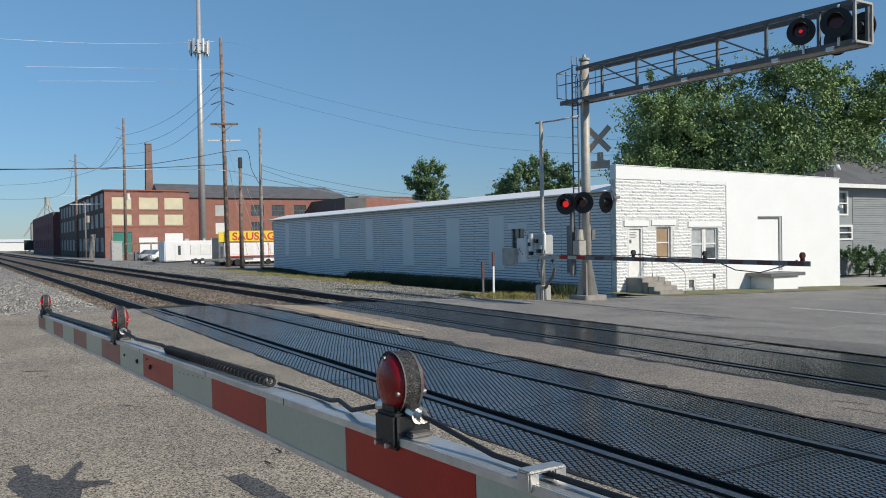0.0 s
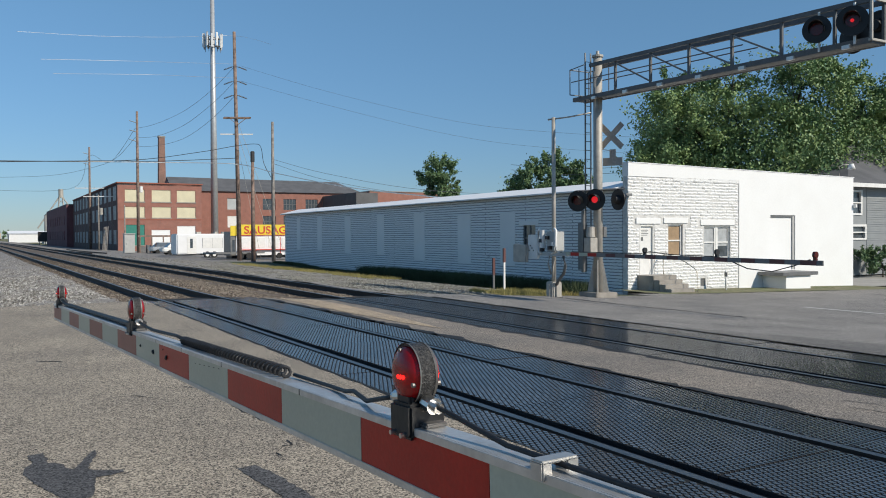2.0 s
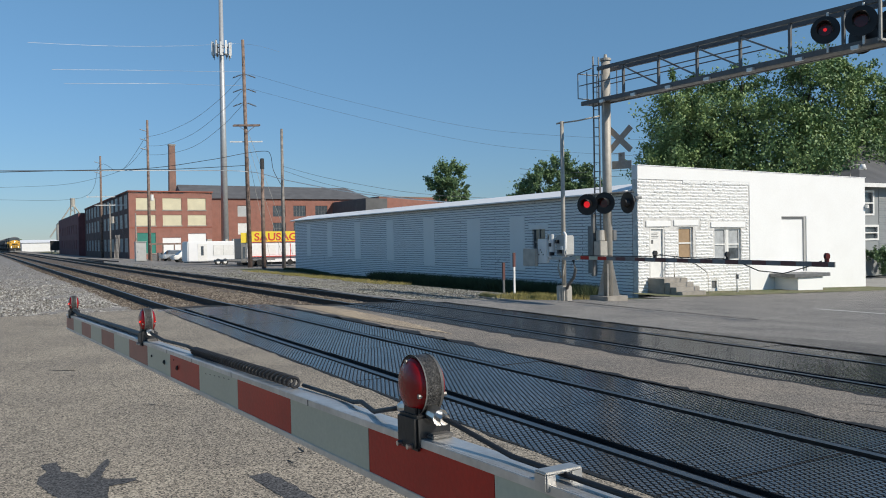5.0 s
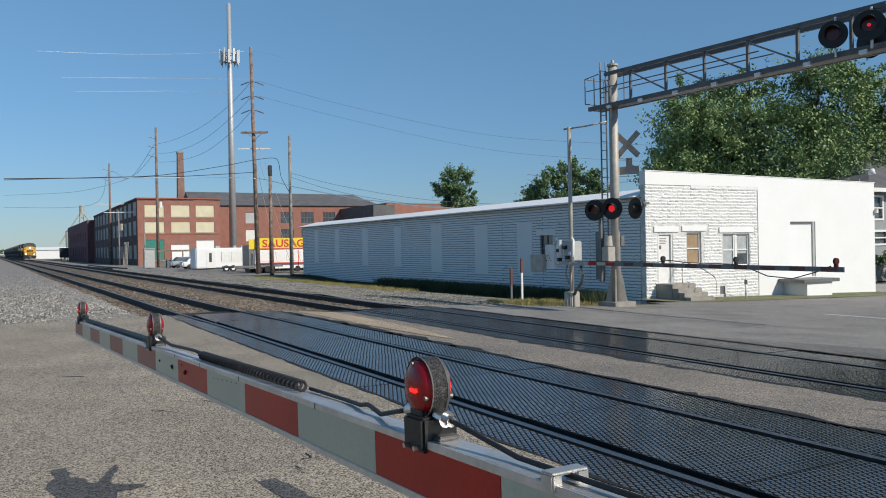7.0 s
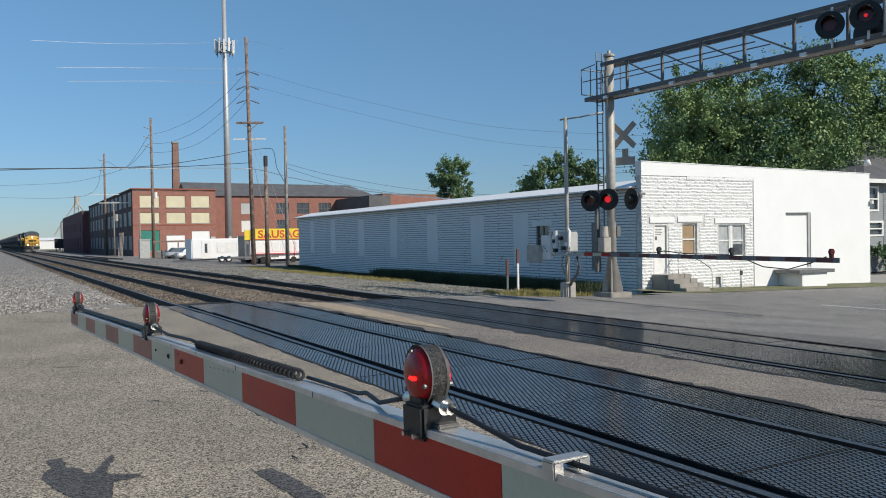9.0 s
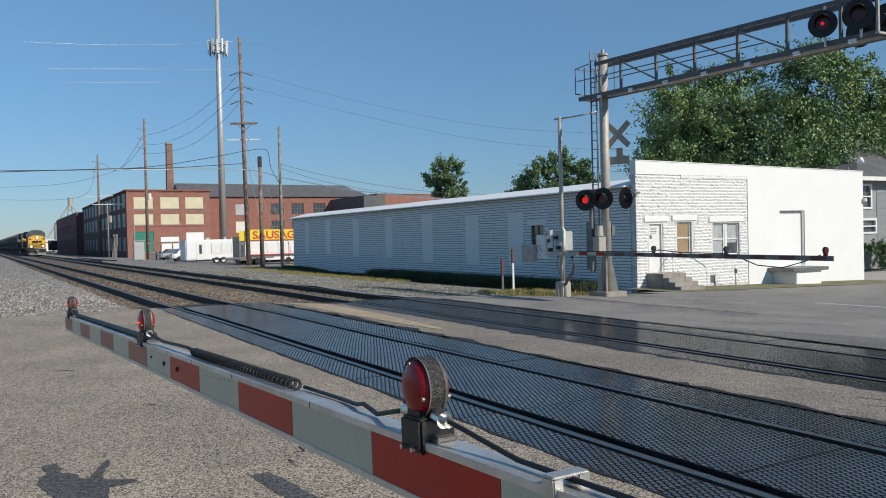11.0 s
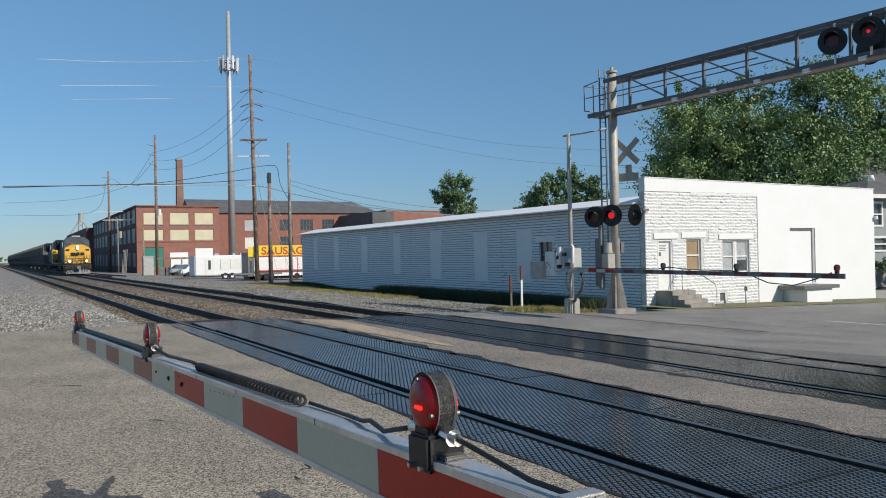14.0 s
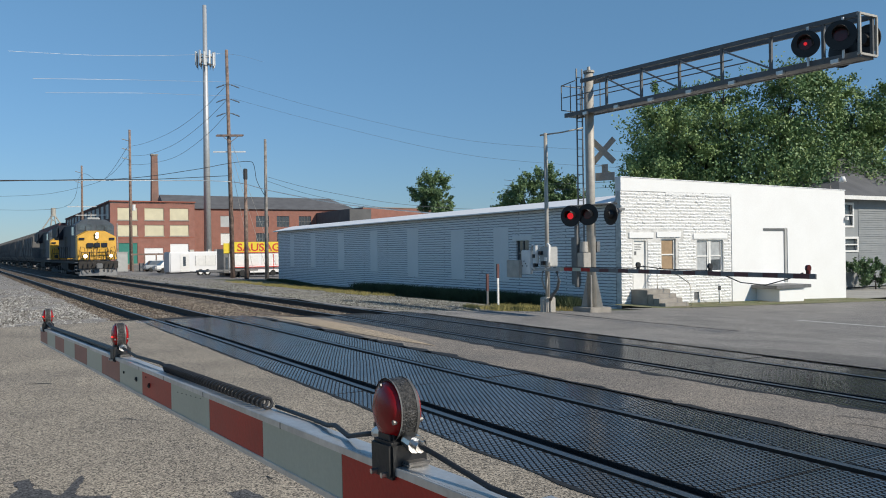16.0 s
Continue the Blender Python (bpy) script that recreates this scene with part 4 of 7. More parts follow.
sash(WB, WIN1[0], WIN1[1], WIN1[2], WIN1[3], BLIND, 0.08)
mid = (WIN2[0] + WIN2[1]) / 2
sash(WB, WIN2[0], mid - 0.05, WIN2[2], WIN2[3], CURTAIN, 0.10)
sash(WB, mid + 0.05, WIN2[1], WIN2[2], WIN2[3], CURTAIN, 0.55)
part("mullion", boxed("mullion", FRAMEWHITE, mid - 0.05, mid + 0.05, 0.06, 0.15, WIN2[2], WIN2[3]), None, WB)
for x0, x1, z in ((DOOR[0] - 0.25, DOOR[1] + 0.35, 2.02), (WIN1[0] - 0.3, WIN1[1] + 0.3, 2.05), (WIN2[0] - 0.25, WIN2[1] + 0.25, 1.97)):
    part("lintel", boxed("lintel", WHITE, x0, x1, -0.045, 0.0, z, z + 0.24, bevel=0.01), None, WB, "plain white lintel")
for x0, x1, z in ((WIN1[0] - 0.1, WIN1[1] + 0.1, WIN1[2]), (WIN2[0] - 0.1, WIN2[1] + 0.1, WIN2[2])):
    part("sill", boxed("sill", FRAMEWHITE, x0, x1, -0.07, 0.12, z - 0.08, z - 0.003, bevel=0.008), None, WB, "painted window sill")
door = part("door", boxed("door", FRAMEWHITE, DOOR[0] + 0.06, DOOR[1] - 0.06, 0.10, 0.15, DOOR[2], DOOR[3] - 0.06), None, WB, "white door with a notice")
for a, b, c, d in ((DOOR[0], DOOR[0] + 0.06, DOOR[2], DOOR[3]), (DOOR[1] - 0.06, DOOR[1], DOOR[2], DOOR[3]), (DOOR[0] + 0.06, DOOR[1] - 0.06, DOOR[3] - 0.06, DOOR[3])):
    part("frame", boxed("frame", FRAMEWHITE, a, b, 0.02, 0.16, c, d), None, door)
for k in range(4):
    part("notice_line", boxed("notice_line", STEEL, DOOR[0] + 0.16, DOOR[0] + 0.56 - 0.06 * (k % 2), 0.096, 0.099, 1.74 - 0.07 * k, 1.765 - 0.07 * k), None, door)
part("notice_mark", boxed("notice_mark", STEEL, DOOR[0] + 0.14, DOOR[0] + 0.26, 0.095, 0.098, 1.30, 1.46), None, door)
part("door_handle", boxed("door_handle", CHROME, DOOR[1] - 0.16, DOOR[1] - 0.11, 0.05, 0.10, 0.80, 0.86), None, door, "metal door handle")
part("vent", boxed("vent", STEEL, VENT[0], VENT[1], 0.06, 0.10, VENT[2], VENT[3]), None, WB, "square grey vent")
part("dock_door", boxed("dock_door", WHITE, DOCKDOOR[0], DOCKDOOR[1], 0.06, 0.12, DOCKDOOR[2], DOCKDOOR[3]), None, WB, "white painted loading door")
part("door_jamb", boxed("door_jamb", FRAMEGREY, DOCKDOOR[1] - 0.16, DOCKDOOR[1] - 0.02, 0.0, 0.055, DOCKDOOR[2], DOCKDOOR[3] - 0.02), None, WB, "grey steel jamb")
part("door_head", boxed("door_head", STEEL, DOCKDOOR[0], DOCKDOOR[1] - 0.16, 0.01, 0.055, DOCKDOOR[3] - 0.10, DOCKDOOR[3]), None, WB, "grey steel door head")
part("band", boxed("band", WBRICK, 2.6, 6.78, -0.025, -0.001, 3.86, 4.12), None, WB, "peeling brick band under the parapet")
part("bracket", boxed("bracket", STEEL, -0.25, 0.1, -0.16, -0.06, 3.18, 3.28), None, WB, "small iron bracket")
# bricked-up bays of the long side
for y0, y1, z0, z1 in ((8.15, 9.5, -0.02, 2.72), (12.4, 13.8, -0.02, 2.70), (17.7, 19.1, 0.05, 2.95), (23.4, 24.5, 0.25, 3.02), (29.0, 30.1, 0.3, 3.05), (34.7, 35.7, 0.4, 3.08), (39.6, 40.5, 0.4, 3.1)):
    part("blind_bay", boxed("blind_bay", WHITE, -0.016, 0.0, y0, y1, z0, z1), None, WB, "smooth plastered-over window bay")
part("side_lintel", boxed("side_lintel", WHITE, -0.02, 0.0, 6.2, 7.8, 2.06, 2.28), None, WB)
w = part("side_window", boxed("side_window", GLASS, 0.12, 0.14, SIDEWIN[0], SIDEWIN[1], SIDEWIN[2], SIDEWIN[3]), None, WB, "dark side window")
for y in (SIDEWIN[0], (SIDEWIN[0] + SIDEWIN[1]) / 2, SIDEWIN[1] - 0.06):
    part("frame", boxed("frame", STEEL, 0.08, 0.12, y, y + 0.06, SIDEWIN[2], SIDEWIN[3]), None, w)
part("frame", boxed("frame", STEEL, 0.08, 0.12, SIDEWIN[0], SIDEWIN[1], 1.38, 1.46), None, w)
bm = bmesh.new()
box(bm, -0.06, -0.02, 2.6, 3.15, 0.0, 2.1)
part("shutter", bm, STEEL, WB, "narrow dark steel shutter")
bm = bmesh.new()
hose(bm, [(14.55, 0.2, 4.38), (14.55, 0.2, 4.95), (14.62, 0.05, 5.06), (14.95, -0.15, 5.06)], 0.025)
part("lamp_pipe", bm, GALV, WB, "bent pipe of the wall lamp", True)
bm = bmesh.new()
rod(bm, (14.98, -0.17, 5.1), (14.98, -0.17, 4.82), 0.10, 0.19, 14)
part("lamp_head", bm, FRAMEWHITE, WB, "white lamp head", True)
part("wall_box", boxed("wall_box", FRAMEWHITE, 15.30, 15.42, -0.2, -0.06, 2.88, 3.05), None, WB)

# stoop
STOOP = thing("concrete_stoop", at_track(BS, BP, 0), "worn concrete stoop with four steps", "steps")
gz = land(24)
part("landing", boxed("landing", CONCRETE, 0.52, 1.85, -0.95, -0.005, gz - 0.3, -0.14, bevel=0.012), None, STOOP, "worn landing")
for k in range(3):
    part("step", boxed("step", CONCRETE, 0.52, 1.85, -1.28 - 0.33 * k, -0.955 - 0.33 * k, gz - 0.3, -0.14 - 0.165 * (k + 1), bevel=0.012), None, STOOP)
bm = bmesh.new()
hose(bm, [(1.8, -0.25, -0.15), (1.8, -0.25, 0.68), (1.8, -0.4, 0.76), (1.8, -1.5, 0.42), (1.8, -2.0, 0.15), (1.8, -2.1, 0.0), (1.8, -2.1, gz - 0.2)], 0.022)
part("handrail", bm, GALV, STOOP, "bent steel pipe handrail", True)
# dock
DOCK = thing("loading_dock", at_track(BS, BP, 0), "white rendered loading dock with a grey top", "loading dock")
part("dock_body", boxed("dock_body", WHITE, 8.40, 10.15, -1.30, -0.04, -1.4, -0.36), None, DOCK)
part("dock_top", boxed("dock_top", STEEL, 8.05, 10.55, -1.42, -0.04, -0.36, -0.20, bevel=0.01), None, DOCK, "grey steel dock top")
METER = thing("standpipe", at_track(24.4, 28.41), "short white standpipe at the road's edge", "standpipe")
bm = bmesh.new()
rod(bm, (0, 0, -0.2), (0, 0, 0.85), 0.045, n=12)
part("pipe", bm, FRAMEWHITE, METER, smooth=True)
bm = bmesh.new()
box(bm, -0.06, 0.06, -0.06, 0.06, 0.55, 0.80, 0.03)
part("cap", bm, STEEL, METER, "grey cap")


# ---- crossing signals on the far side ----
DISC = mat("black_disc_paint", (0.012, 0.012, 0.014), 0.45, var=0.3, scale=5, fine=50, bump=0.05)
DEADLENS = mat("unlit_red_lens", (0.10, 0.012, 0.012), 0.15, var=0.2, scale=9, fine=60, bump=0.1)
SIGNWHITE = mat("faded_sign_back", (0.34, 0.33, 0.31), 0.6, 0.3, var=0.1, scale=4, fine=30, bump=0.05)


def head(parent, m, r, beat=None, lens_r=0.15, lit=0.72):
    """A round signal head facing its own -y, with a hood."""
    bm = bmesh.new()
    rod(bm, (0, -0.012, 0), (0, 0.012, 0), r, n=36)
    d = part("background_disc", bm, DISC, parent, "round black background disc", m=m)
    bm = bmesh.new()
    rod(bm, (0, 0.012, 0), (0, 0.16, 0), lens_r + 0.02, lens_r * 0.8, 20)
    part("housing", bm, DISC, d, "black lamp housing")
    bm = bmesh.new()
    rod(bm, (0, -0.03, 0), (0, -0.012, 0), lens_r, n=28)
    part("lens", bm, DEADLENS, d, "dark red lens")
    bm = bmesh.new()
    last = None
    for k in range(15):
        a = radians(-20 + 220 * k / 14)
        x, z = (lens_r + 0.03) * math.cos(a), (lens_r + 0.03) * math.sin(a)
        ln = 0.16 + 0.15 * max(0, math.sin(a))
        cur = [bm.verts.new(q) for q in ((x, -0.012, z), (x, -0.012 - ln, z), (x * 0.96, -0.012 - ln, z * 0.96), (x * 0.96, -0.012, z * 0.96))]
        if last:
            for i in range(4):
                bm.faces.new((last[i], last[(i + 1) % 4], cur[(i + 1) % 4], cur[i]))
        last = cur
    part("hood", bm, DISC, d, "black hood", True)
    if beat:
        bm = bmesh.new()
        rod(bm, (0, -0.004, 0), (0, 0.004, 0), lens_r * lit, n=20)
        g = part("lamp_glow", bm, SIGNALRED, d, "glowing red bulb", m=pose(0, -0.036, 0))
        GLOWS[beat].append((g, 0, -0.036, -0.018, 0))
    return d


SIGNALRED = glow("signal_red", (1.0, 0.02, 0.03), 0.62)
MAST = thing("cantilever_signal", at_track(20.9, 18.07, -0.5), "steel cantilever truss with flashing crossing signals over the road", "crossing signal")


def cantilever(M):
    bm = bmesh.new()
    rod(bm, (0, 0, 0.1), (0, 0, 8.05), 0.155, 0.150, 24)
    part("mast", bm, GALV, M, "grey painted steel mast", True)
    bm = bmesh.new()
    rod(bm, (0, 0, 8.05), (0, 0, 8.12), 0.19, n=20)
    rod(bm, (0, 0, 8.12), (0, 0, 8.26), 0.07, 0.05, 12)
    part("mast_cap", bm, GALV, M)
    part("base_block", boxed("base_block", CONCRETE, -0.46, 0.46, -0.46, 0.46, -0.35, 0.14, bevel=0.02), None, M, "concrete foundation block")
    for a in range(4):
        bm = bmesh.new()
        vs = [bm.verts.new(q) for q in ((0.14, -0.02, 0.14), (0.36, -0.02, 0.14), (0.16, -0.02, 1.2), (0.14, -0.02, 1.25))]
        f = bm.faces.new(vs)
        r = bmesh.ops.extrude_face_region(bm, geom=[f])
        bmesh.ops.translate(bm, vec=(0, 0.04, 0), verts=[v for v in r["geom"] if isinstance(v, bmesh.types.BMVert)])
        part("gusset", bm, GALV, M, "steel gusset plate", m=pose(0, 0, 0, 0, 0, 45 + 90 * a))
    X = (-0.25, 0.25)
    top = lambda y: 7.76 + y * 0.030
    low = lambda y: 6.72 + y * 0.019
    end = -9.75
    for x in X:
        for f_, w_ in ((top, 0.115), (low, 0.14)):
            bm = bmesh.new()
            beam(bm, (x, 0.95 if f_ is low else 0.1, f_(0.5)), (x, end, f_(end)), 0.10, w_)
            part("chord", bm, TRUSSGREY, M, "steel truss chord")
        ys = [-1.15, -2.72, -4.26, -5.8, -7.36, -8.84, end]
        for i, y in enumerate(ys if x < 0 else ys[-1:]):
            bm = bmesh.new()
            beam(bm, (x, y, low(y)), (x, y, top(y)), 0.07, 0.07)
            part("upright", bm, TRUSSGREY, M, "steel upright")
            if x < 0 and i < 4:
                y2 = ys[i + 1]
                bm = bmesh.new()
                beam(bm, (x, y + (0 if i % 2 else 0), top(y) - 0.1), (x, y2, low(y2) + 0.1), 0.045, 0.045)
                part("diagonal", bm, STEEL, M, "thin steel diagonal")
        bm = bmesh.new()
        rod(bm, (x * 1.25, 1.0, 7.35), (x * 1.25, -6.2, top(-6.2) - 0.42), 0.018, n=8)
        part("guard_rail", bm, STEEL, M, "thin guard rail")
        bm = bmesh.new()
        rod(bm, (x * 1.25, -0.2, 6.75), (x * 1.25, -0.2, 7.7), 0.018, n=8)
        part("guard_post", bm, STEEL, M)
        bm = bmesh.new()
        rod(bm, (x * 1.25, 0.6, 6.75), (x * 1.25, 0.6, 7.75), 0.018, n=8)
        part("guard_post", bm, STEEL, M)
    for y in [0.7 - 0.9 * k for k in range(12)]:
        part("cross_bar", boxed("cross_bar", TRUSSGREY, -0.25, 0.25, -0.035, 0.035, -0.05, 0.02), None, M, "short cross bar", m=pose(0, y, low(y)))
    for k in range(7):
        y = -0.2 - 1.5 * k
        part("clip", boxed("clip", ALU, -0.38, -0.30, -0.10, 0.10, -0.12, -0.03), None, M, "bright clip", m=pose(0, y, low(y)))
    part("walkway", boxed("walkway", STEEL, -0.24, 0.24, end, 0.95, 0.0, 0.03), None, M, "steel grating walkway", m=pose(0, 0, 6.66, 1.1, 0, 0))
    # end cage
    ye = end - 0.06
    for a, b in (((-0.33, end, top(end)), (-0.33, ye, top(end) - 0.02)), ((0.33, end, top(end)), (0.33, ye, top(end) - 0.02)), ((-0.33, ye, top(end)), (0.33, ye, top(end))), ((-0.33, ye, top(end)), (-0.33, ye, low(end))), ((0.33, ye, top(end)), (0.33, ye, low(end))), ((-0.33, ye, low(end)), (0.33, ye, low(end))), ((-0.33, end, low(end)), (-0.33, ye, low(end))), ((0.33, end, low(end)), (0.33, ye, low(end)))):
        bm = bmesh.new()
        beam(bm, a, b, 0.05, 0.05)
        part("cage_bar", bm, GALV, M, "cage bar at the truss end")
    # back cage at the ladder
    for a, b in (((-0.42, 0.95, 7.75), (0.42, 0.95, 7.75)), ((-0.42, 0.95, 6.9), (0.42, 0.95, 6.9)), ((-0.42, 0.95, 6.9), (-0.42, 0.95, 7.75)), ((0.42, 0.95, 6.9), (0.42, 0.95, 7.75)), ((-0.42, 0.95, 7.75), (-0.42, 0.2, 7.80)), ((0.42, 0.95, 7.75), (0.42, 0.2, 7.80))):
        bm = bmesh.new()
        rod(bm, a, b, 0.018, n=8)
        part("cage_bar", bm, STEEL, M)
    # ladder
    for dx in (-0.2, 0.2):
        bm = bmesh.new()
        beam(bm, (-0.12 + dx * 0.6, 0.36, 1.4), (-0.12 + dx * 0.6, 0.36, 8.25), 0.045, 0.03)
        part("ladder_rail", bm, STEEL, M, "ladder side rail")
    for k in range(22):
        bm = bmesh.new()
        rod(bm, (-0.24, 0.36, 1.65 + 0.3 * k), (0.0, 0.36, 1.65 + 0.3 * k), 0.012, n=6)
        part("rung", bm, STEEL, M)
    # crossbuck seen from behind
    for k, a in ((0, 45), (1, -45)):
        bm = bmesh.new()
        box(bm, -0.56, 0.56, -0.006, 0.006, -0.10, 0.10, 0.004)
        part("crossbuck_blade", bm, SIGNWHITE, M, "plain back of a crossbuck blade", m=pose(0.34, -0.27, 5.4, 0, a, -64) @ pose(0, 0.02 * k, 0))
    part("track_sign", boxed("track_sign", SIGNWHITE, -0.34, 0.34, -0.006, 0.006, -0.15, 0.12), None, M, "plain back of a small sign", m=pose(0.38, -0.31, 4.55, 0, 0, -62))
    part("track_sign_top", boxed("track_sign_top", SIGNWHITE, -0.11, 0.11, -0.006, 0.006, 0.12, 0.4), None, M, m=pose(0.38, -0.31, 4.55, 0, 0, -62))
    bm = bmesh.new()
    hose(bm, [(0.1, -0.1, 4.95), (0.35, -0.3, 4.9), (0.45, -0.35, 4.7)], 0.012, 6)
    part("sign_cable", bm, STEEL, M)
    # heads on the mast
    face = -62
    head(M, pose(-0.62, 0.30, 3.22, 0, 0, face), 0.36, "a")
    head(M, pose(-0.30, -0.20, 3.25, 0, 0, face), 0.36, "b")
    head(M, pose(0.42, -0.52, 3.25, 0, 0, 86), 0.36)
    bm = bmesh.new()
    rod(bm, (-0.62, 0.3, 3.55), (0.62, -0.62, 3.62), 0.03, n=10)
    part("head_bar", bm, STEEL, M, "bar that carries the signal heads")
    part("junction_box", boxed("junction_box", GALV, -0.48, -0.16, -0.17, 0.17, 1.42, 1.98, bevel=0.015), None, M, "grey junction box")
    bm = bmesh.new()
    rod(bm, (-0.28, 0.05, 2.0), (-0.28, 0.05, 2.35), 0.15, 0.13, 16)
    part("bell", bm, GALV, M, "round grey crossing bell")
    part("relay_box", boxed("relay_box", STEEL, -0.40, -0.26, 0.28, 0.40, 0.8, 2.9, bevel=0.01), None, M, "tall narrow dark box")
    part("hinge", boxed("hinge", STEEL, 0.16, 0.3, -0.1, 0.1, 2.0, 2.35), None, M)
    # heads on the truss
    head(M, pose(-0.45, -8.50, 7.03, 0, 0, -62), 0.33, "a", lit=0.28)
    head(M, pose(-0.45, -9.42, 7.03, 0, 0, -62), 0.35, "b", lit=0.28)
    head(M, pose(0.42, -8.9, 6.86, 0, 0, 86), 0.40)
    head(M, pose(0.42, -9.52, 7.0, 0, 0, 86), 0.36)
    for y in (-8.5, -9.42):
        bm = bmesh.new()
        rod(bm, (-0.36, y, 7.46), (-0.36, y, 6.5), 0.03, n=10)
        part("head_post", bm, ALU, M, "pipe that carries a signal head")


cantilever(MAST)


# ---- far gate ----
GATE = thing("crossing_gate", at_track(21.1, 16.35, -0.46), "crossing gate mechanism with its striped arm lowered over the far lanes", "crossing gate", "crossing gates")
bm = bmesh.new()
rod(bm, (0, 0, 0.5), (0, 0, 5.9), 0.075, 0.062, 16)
part("post", bm, GALV, GATE, "slim galvanised post", True)
bm = bmesh.new()
box(bm, -0.19, 0.19, -0.19, 0.19, -0.3, 0.5, 0.03)
part("base_case", bm, GALV, GATE, "ribbed cast base")
for a in range(4):
    part("base_foot", boxed("base_foot", GALV, 0.17, 0.25, -0.09, 0.09, -0.3, 0.42, bevel=0.02), None, GATE, m=pose(0, 0, 0, 0, 0, 90 * a))
bm = bmesh.new()
hose(bm, [(0, 0, 5.85), (0.3, -0.5, 5.88), (0.75, -1.0, 5.98)], 0.025)
hose(bm, [(-0.02, 0.25, 5.86), (0, 0, 5.86)], 0.03)
part("top_bracket", bm, GALV, GATE, "thin bracket arm to the mast", True)
part("mechanism", boxed("mechanism", FRAMEGREY, -0.20, 0.20, -0.32, 0.16, 1.50, 2.15, bevel=0.03), None, GATE, "pale grey gate mechanism box")
bm = bmesh.new()
rod(bm, (-0.2, 0.34, 1.6), (-0.2, 0.34, 2.2), 0.10, n=14)
part("motor", bm, FRAMEWHITE, GATE, "white motor cover")
for y in (0.52, -0.42):
    bm = bmesh.new()
    hose(bm, [(-0.24, y - 0.08 * (1 if y > 0 else -1), 2.25), (-0.24, y, 2.18), (-0.24, y + 0.03, 1.7), (-0.24, y - 0.02, 1.48), (-0.24, y - 0.2 * (1 if y > 0 else -1), 1.42)], 0.045)
    part("support_arm", bm, FRAMEWHITE, GATE, "curved white counterweight arm", True)
# black boxes paint dark gaps in the mechanism; the white one is a lump
for y, z, m_ in ((-0.12, 1.62, BLACK), (0.02, 1.95, BLACK), (0.3, 1.55, BLACK), (0.34, 1.85, BLACK), (-0.3, 1.75, FRAMEWHITE)):
    part("cover_plate", boxed("cover_plate", m_, -0.32, -0.19, y - 0.05, y + 0.05, z - 0.06, z + 0.06), None, GATE, "small box, black where it paints a dark gap")
for k in range(5):
    part("hole", boxed("hole", BLACK, -0.31, -0.299, 0.70 + 0.08 * k, 0.74 + 0.08 * k, 1.5 + 0.08 * (k % 3), 1.54 + 0.08 * (k % 3)), None, GATE)
part("arm_bracket", boxed("arm_bracket", FRAMEGREY, -0.26, -0.12, -0.95, 0.5, 1.36, 1.46, bevel=0.01), None, GATE, "flat arm bracket")
part("counterweight", boxed("counterweight", FRAMEWHITE, -0.30, -0.18, 0.52, 1.05, 1.25, 2.05, bevel=0.02), None, GATE, "grey counterweight plate")
part("counterweight", boxed("counterweight", GALV, -0.42, -0.30, 1.0, 1.75, 1.12, 1.72, bevel=0.02), None, GATE, "pale counterweight plate")
bm = bmesh.new()
hose(bm, [(-0.2, -0.75, 1.35), (-0.2, -0.85, 1.05), (-0.15, -0.7, 0.8), (-0.1, -0.35, 0.55), (-0.05, -0.2, 0.4)], 0.05)
part("conduit", bm, STEEL, GATE, "bent flexible conduit", True)
for z, dy in ((1.1, 0.12), (0.95, -0.1)):
    bm = bmesh.new()
    hose(bm, [(-0.08, dy, z + 0.25), (-0.12, dy * 1.3, z), (-0.08, dy * 0.5, z - 0.35)], 0.03)
    part("conduit", bm, GALV, GATE, smooth=True)
ARMF = part("far_arm", boxed("far_arm", STEEL, -0.055, -0.02, -9.92, -0.6, 0, 0.115), None, GATE, "thin striped gate arm", m=pose(-0.18, 0, 1.385, 0.35, 0, 0))
for k in range(22):
    y1 = -0.75 - 0.41 * k
    near = k < 4
    part("stripe", boxed("stripe", (REDSHEET if near else REDDULL) if k % 2 else (WHITESHEET if near else GREYDULL), -0.062, -0.055, y1 - 0.405, y1, 0.006, 0.109), None, ARMF)


def small_lamp(y):
    bm = bmesh.new()
    rod(bm, (-0.03, y - 0.03, 0.24), (-0.03, y + 0.03, 0.24), 0.075, n=16)
    box(bm, -0.06, 0.0, y - 0.04, y + 0.04, 0.115, 0.19)
    return part("arm_lamp", bm, RUBBERBLACK if y > -9 else DEADLENS, ARMF, "small lamp on the arm")


for y in (-4.4, -6.95, -9.72):
    small_lamp(y)
bm = bmesh.new()
hose(bm, [(-0.04, -1.2, 0.13), (-0.04, -4.2, 0.14), (-0.04, -4.6, 0.2), (-0.04, -5.4, 0.14), (-0.04, -6.8, 0.13), (-0.04, -7.2, 0.09), (-0.04, -7.9, -0.14), (-0.04, -8.6, -0.18), (-0.04, -9.2, -0.02), (-0.04, -9.6, 0.13)], 0.014, 6)
part("arm_cable", bm, RUBBERBLACK, ARMF, "sagging black cable", True)
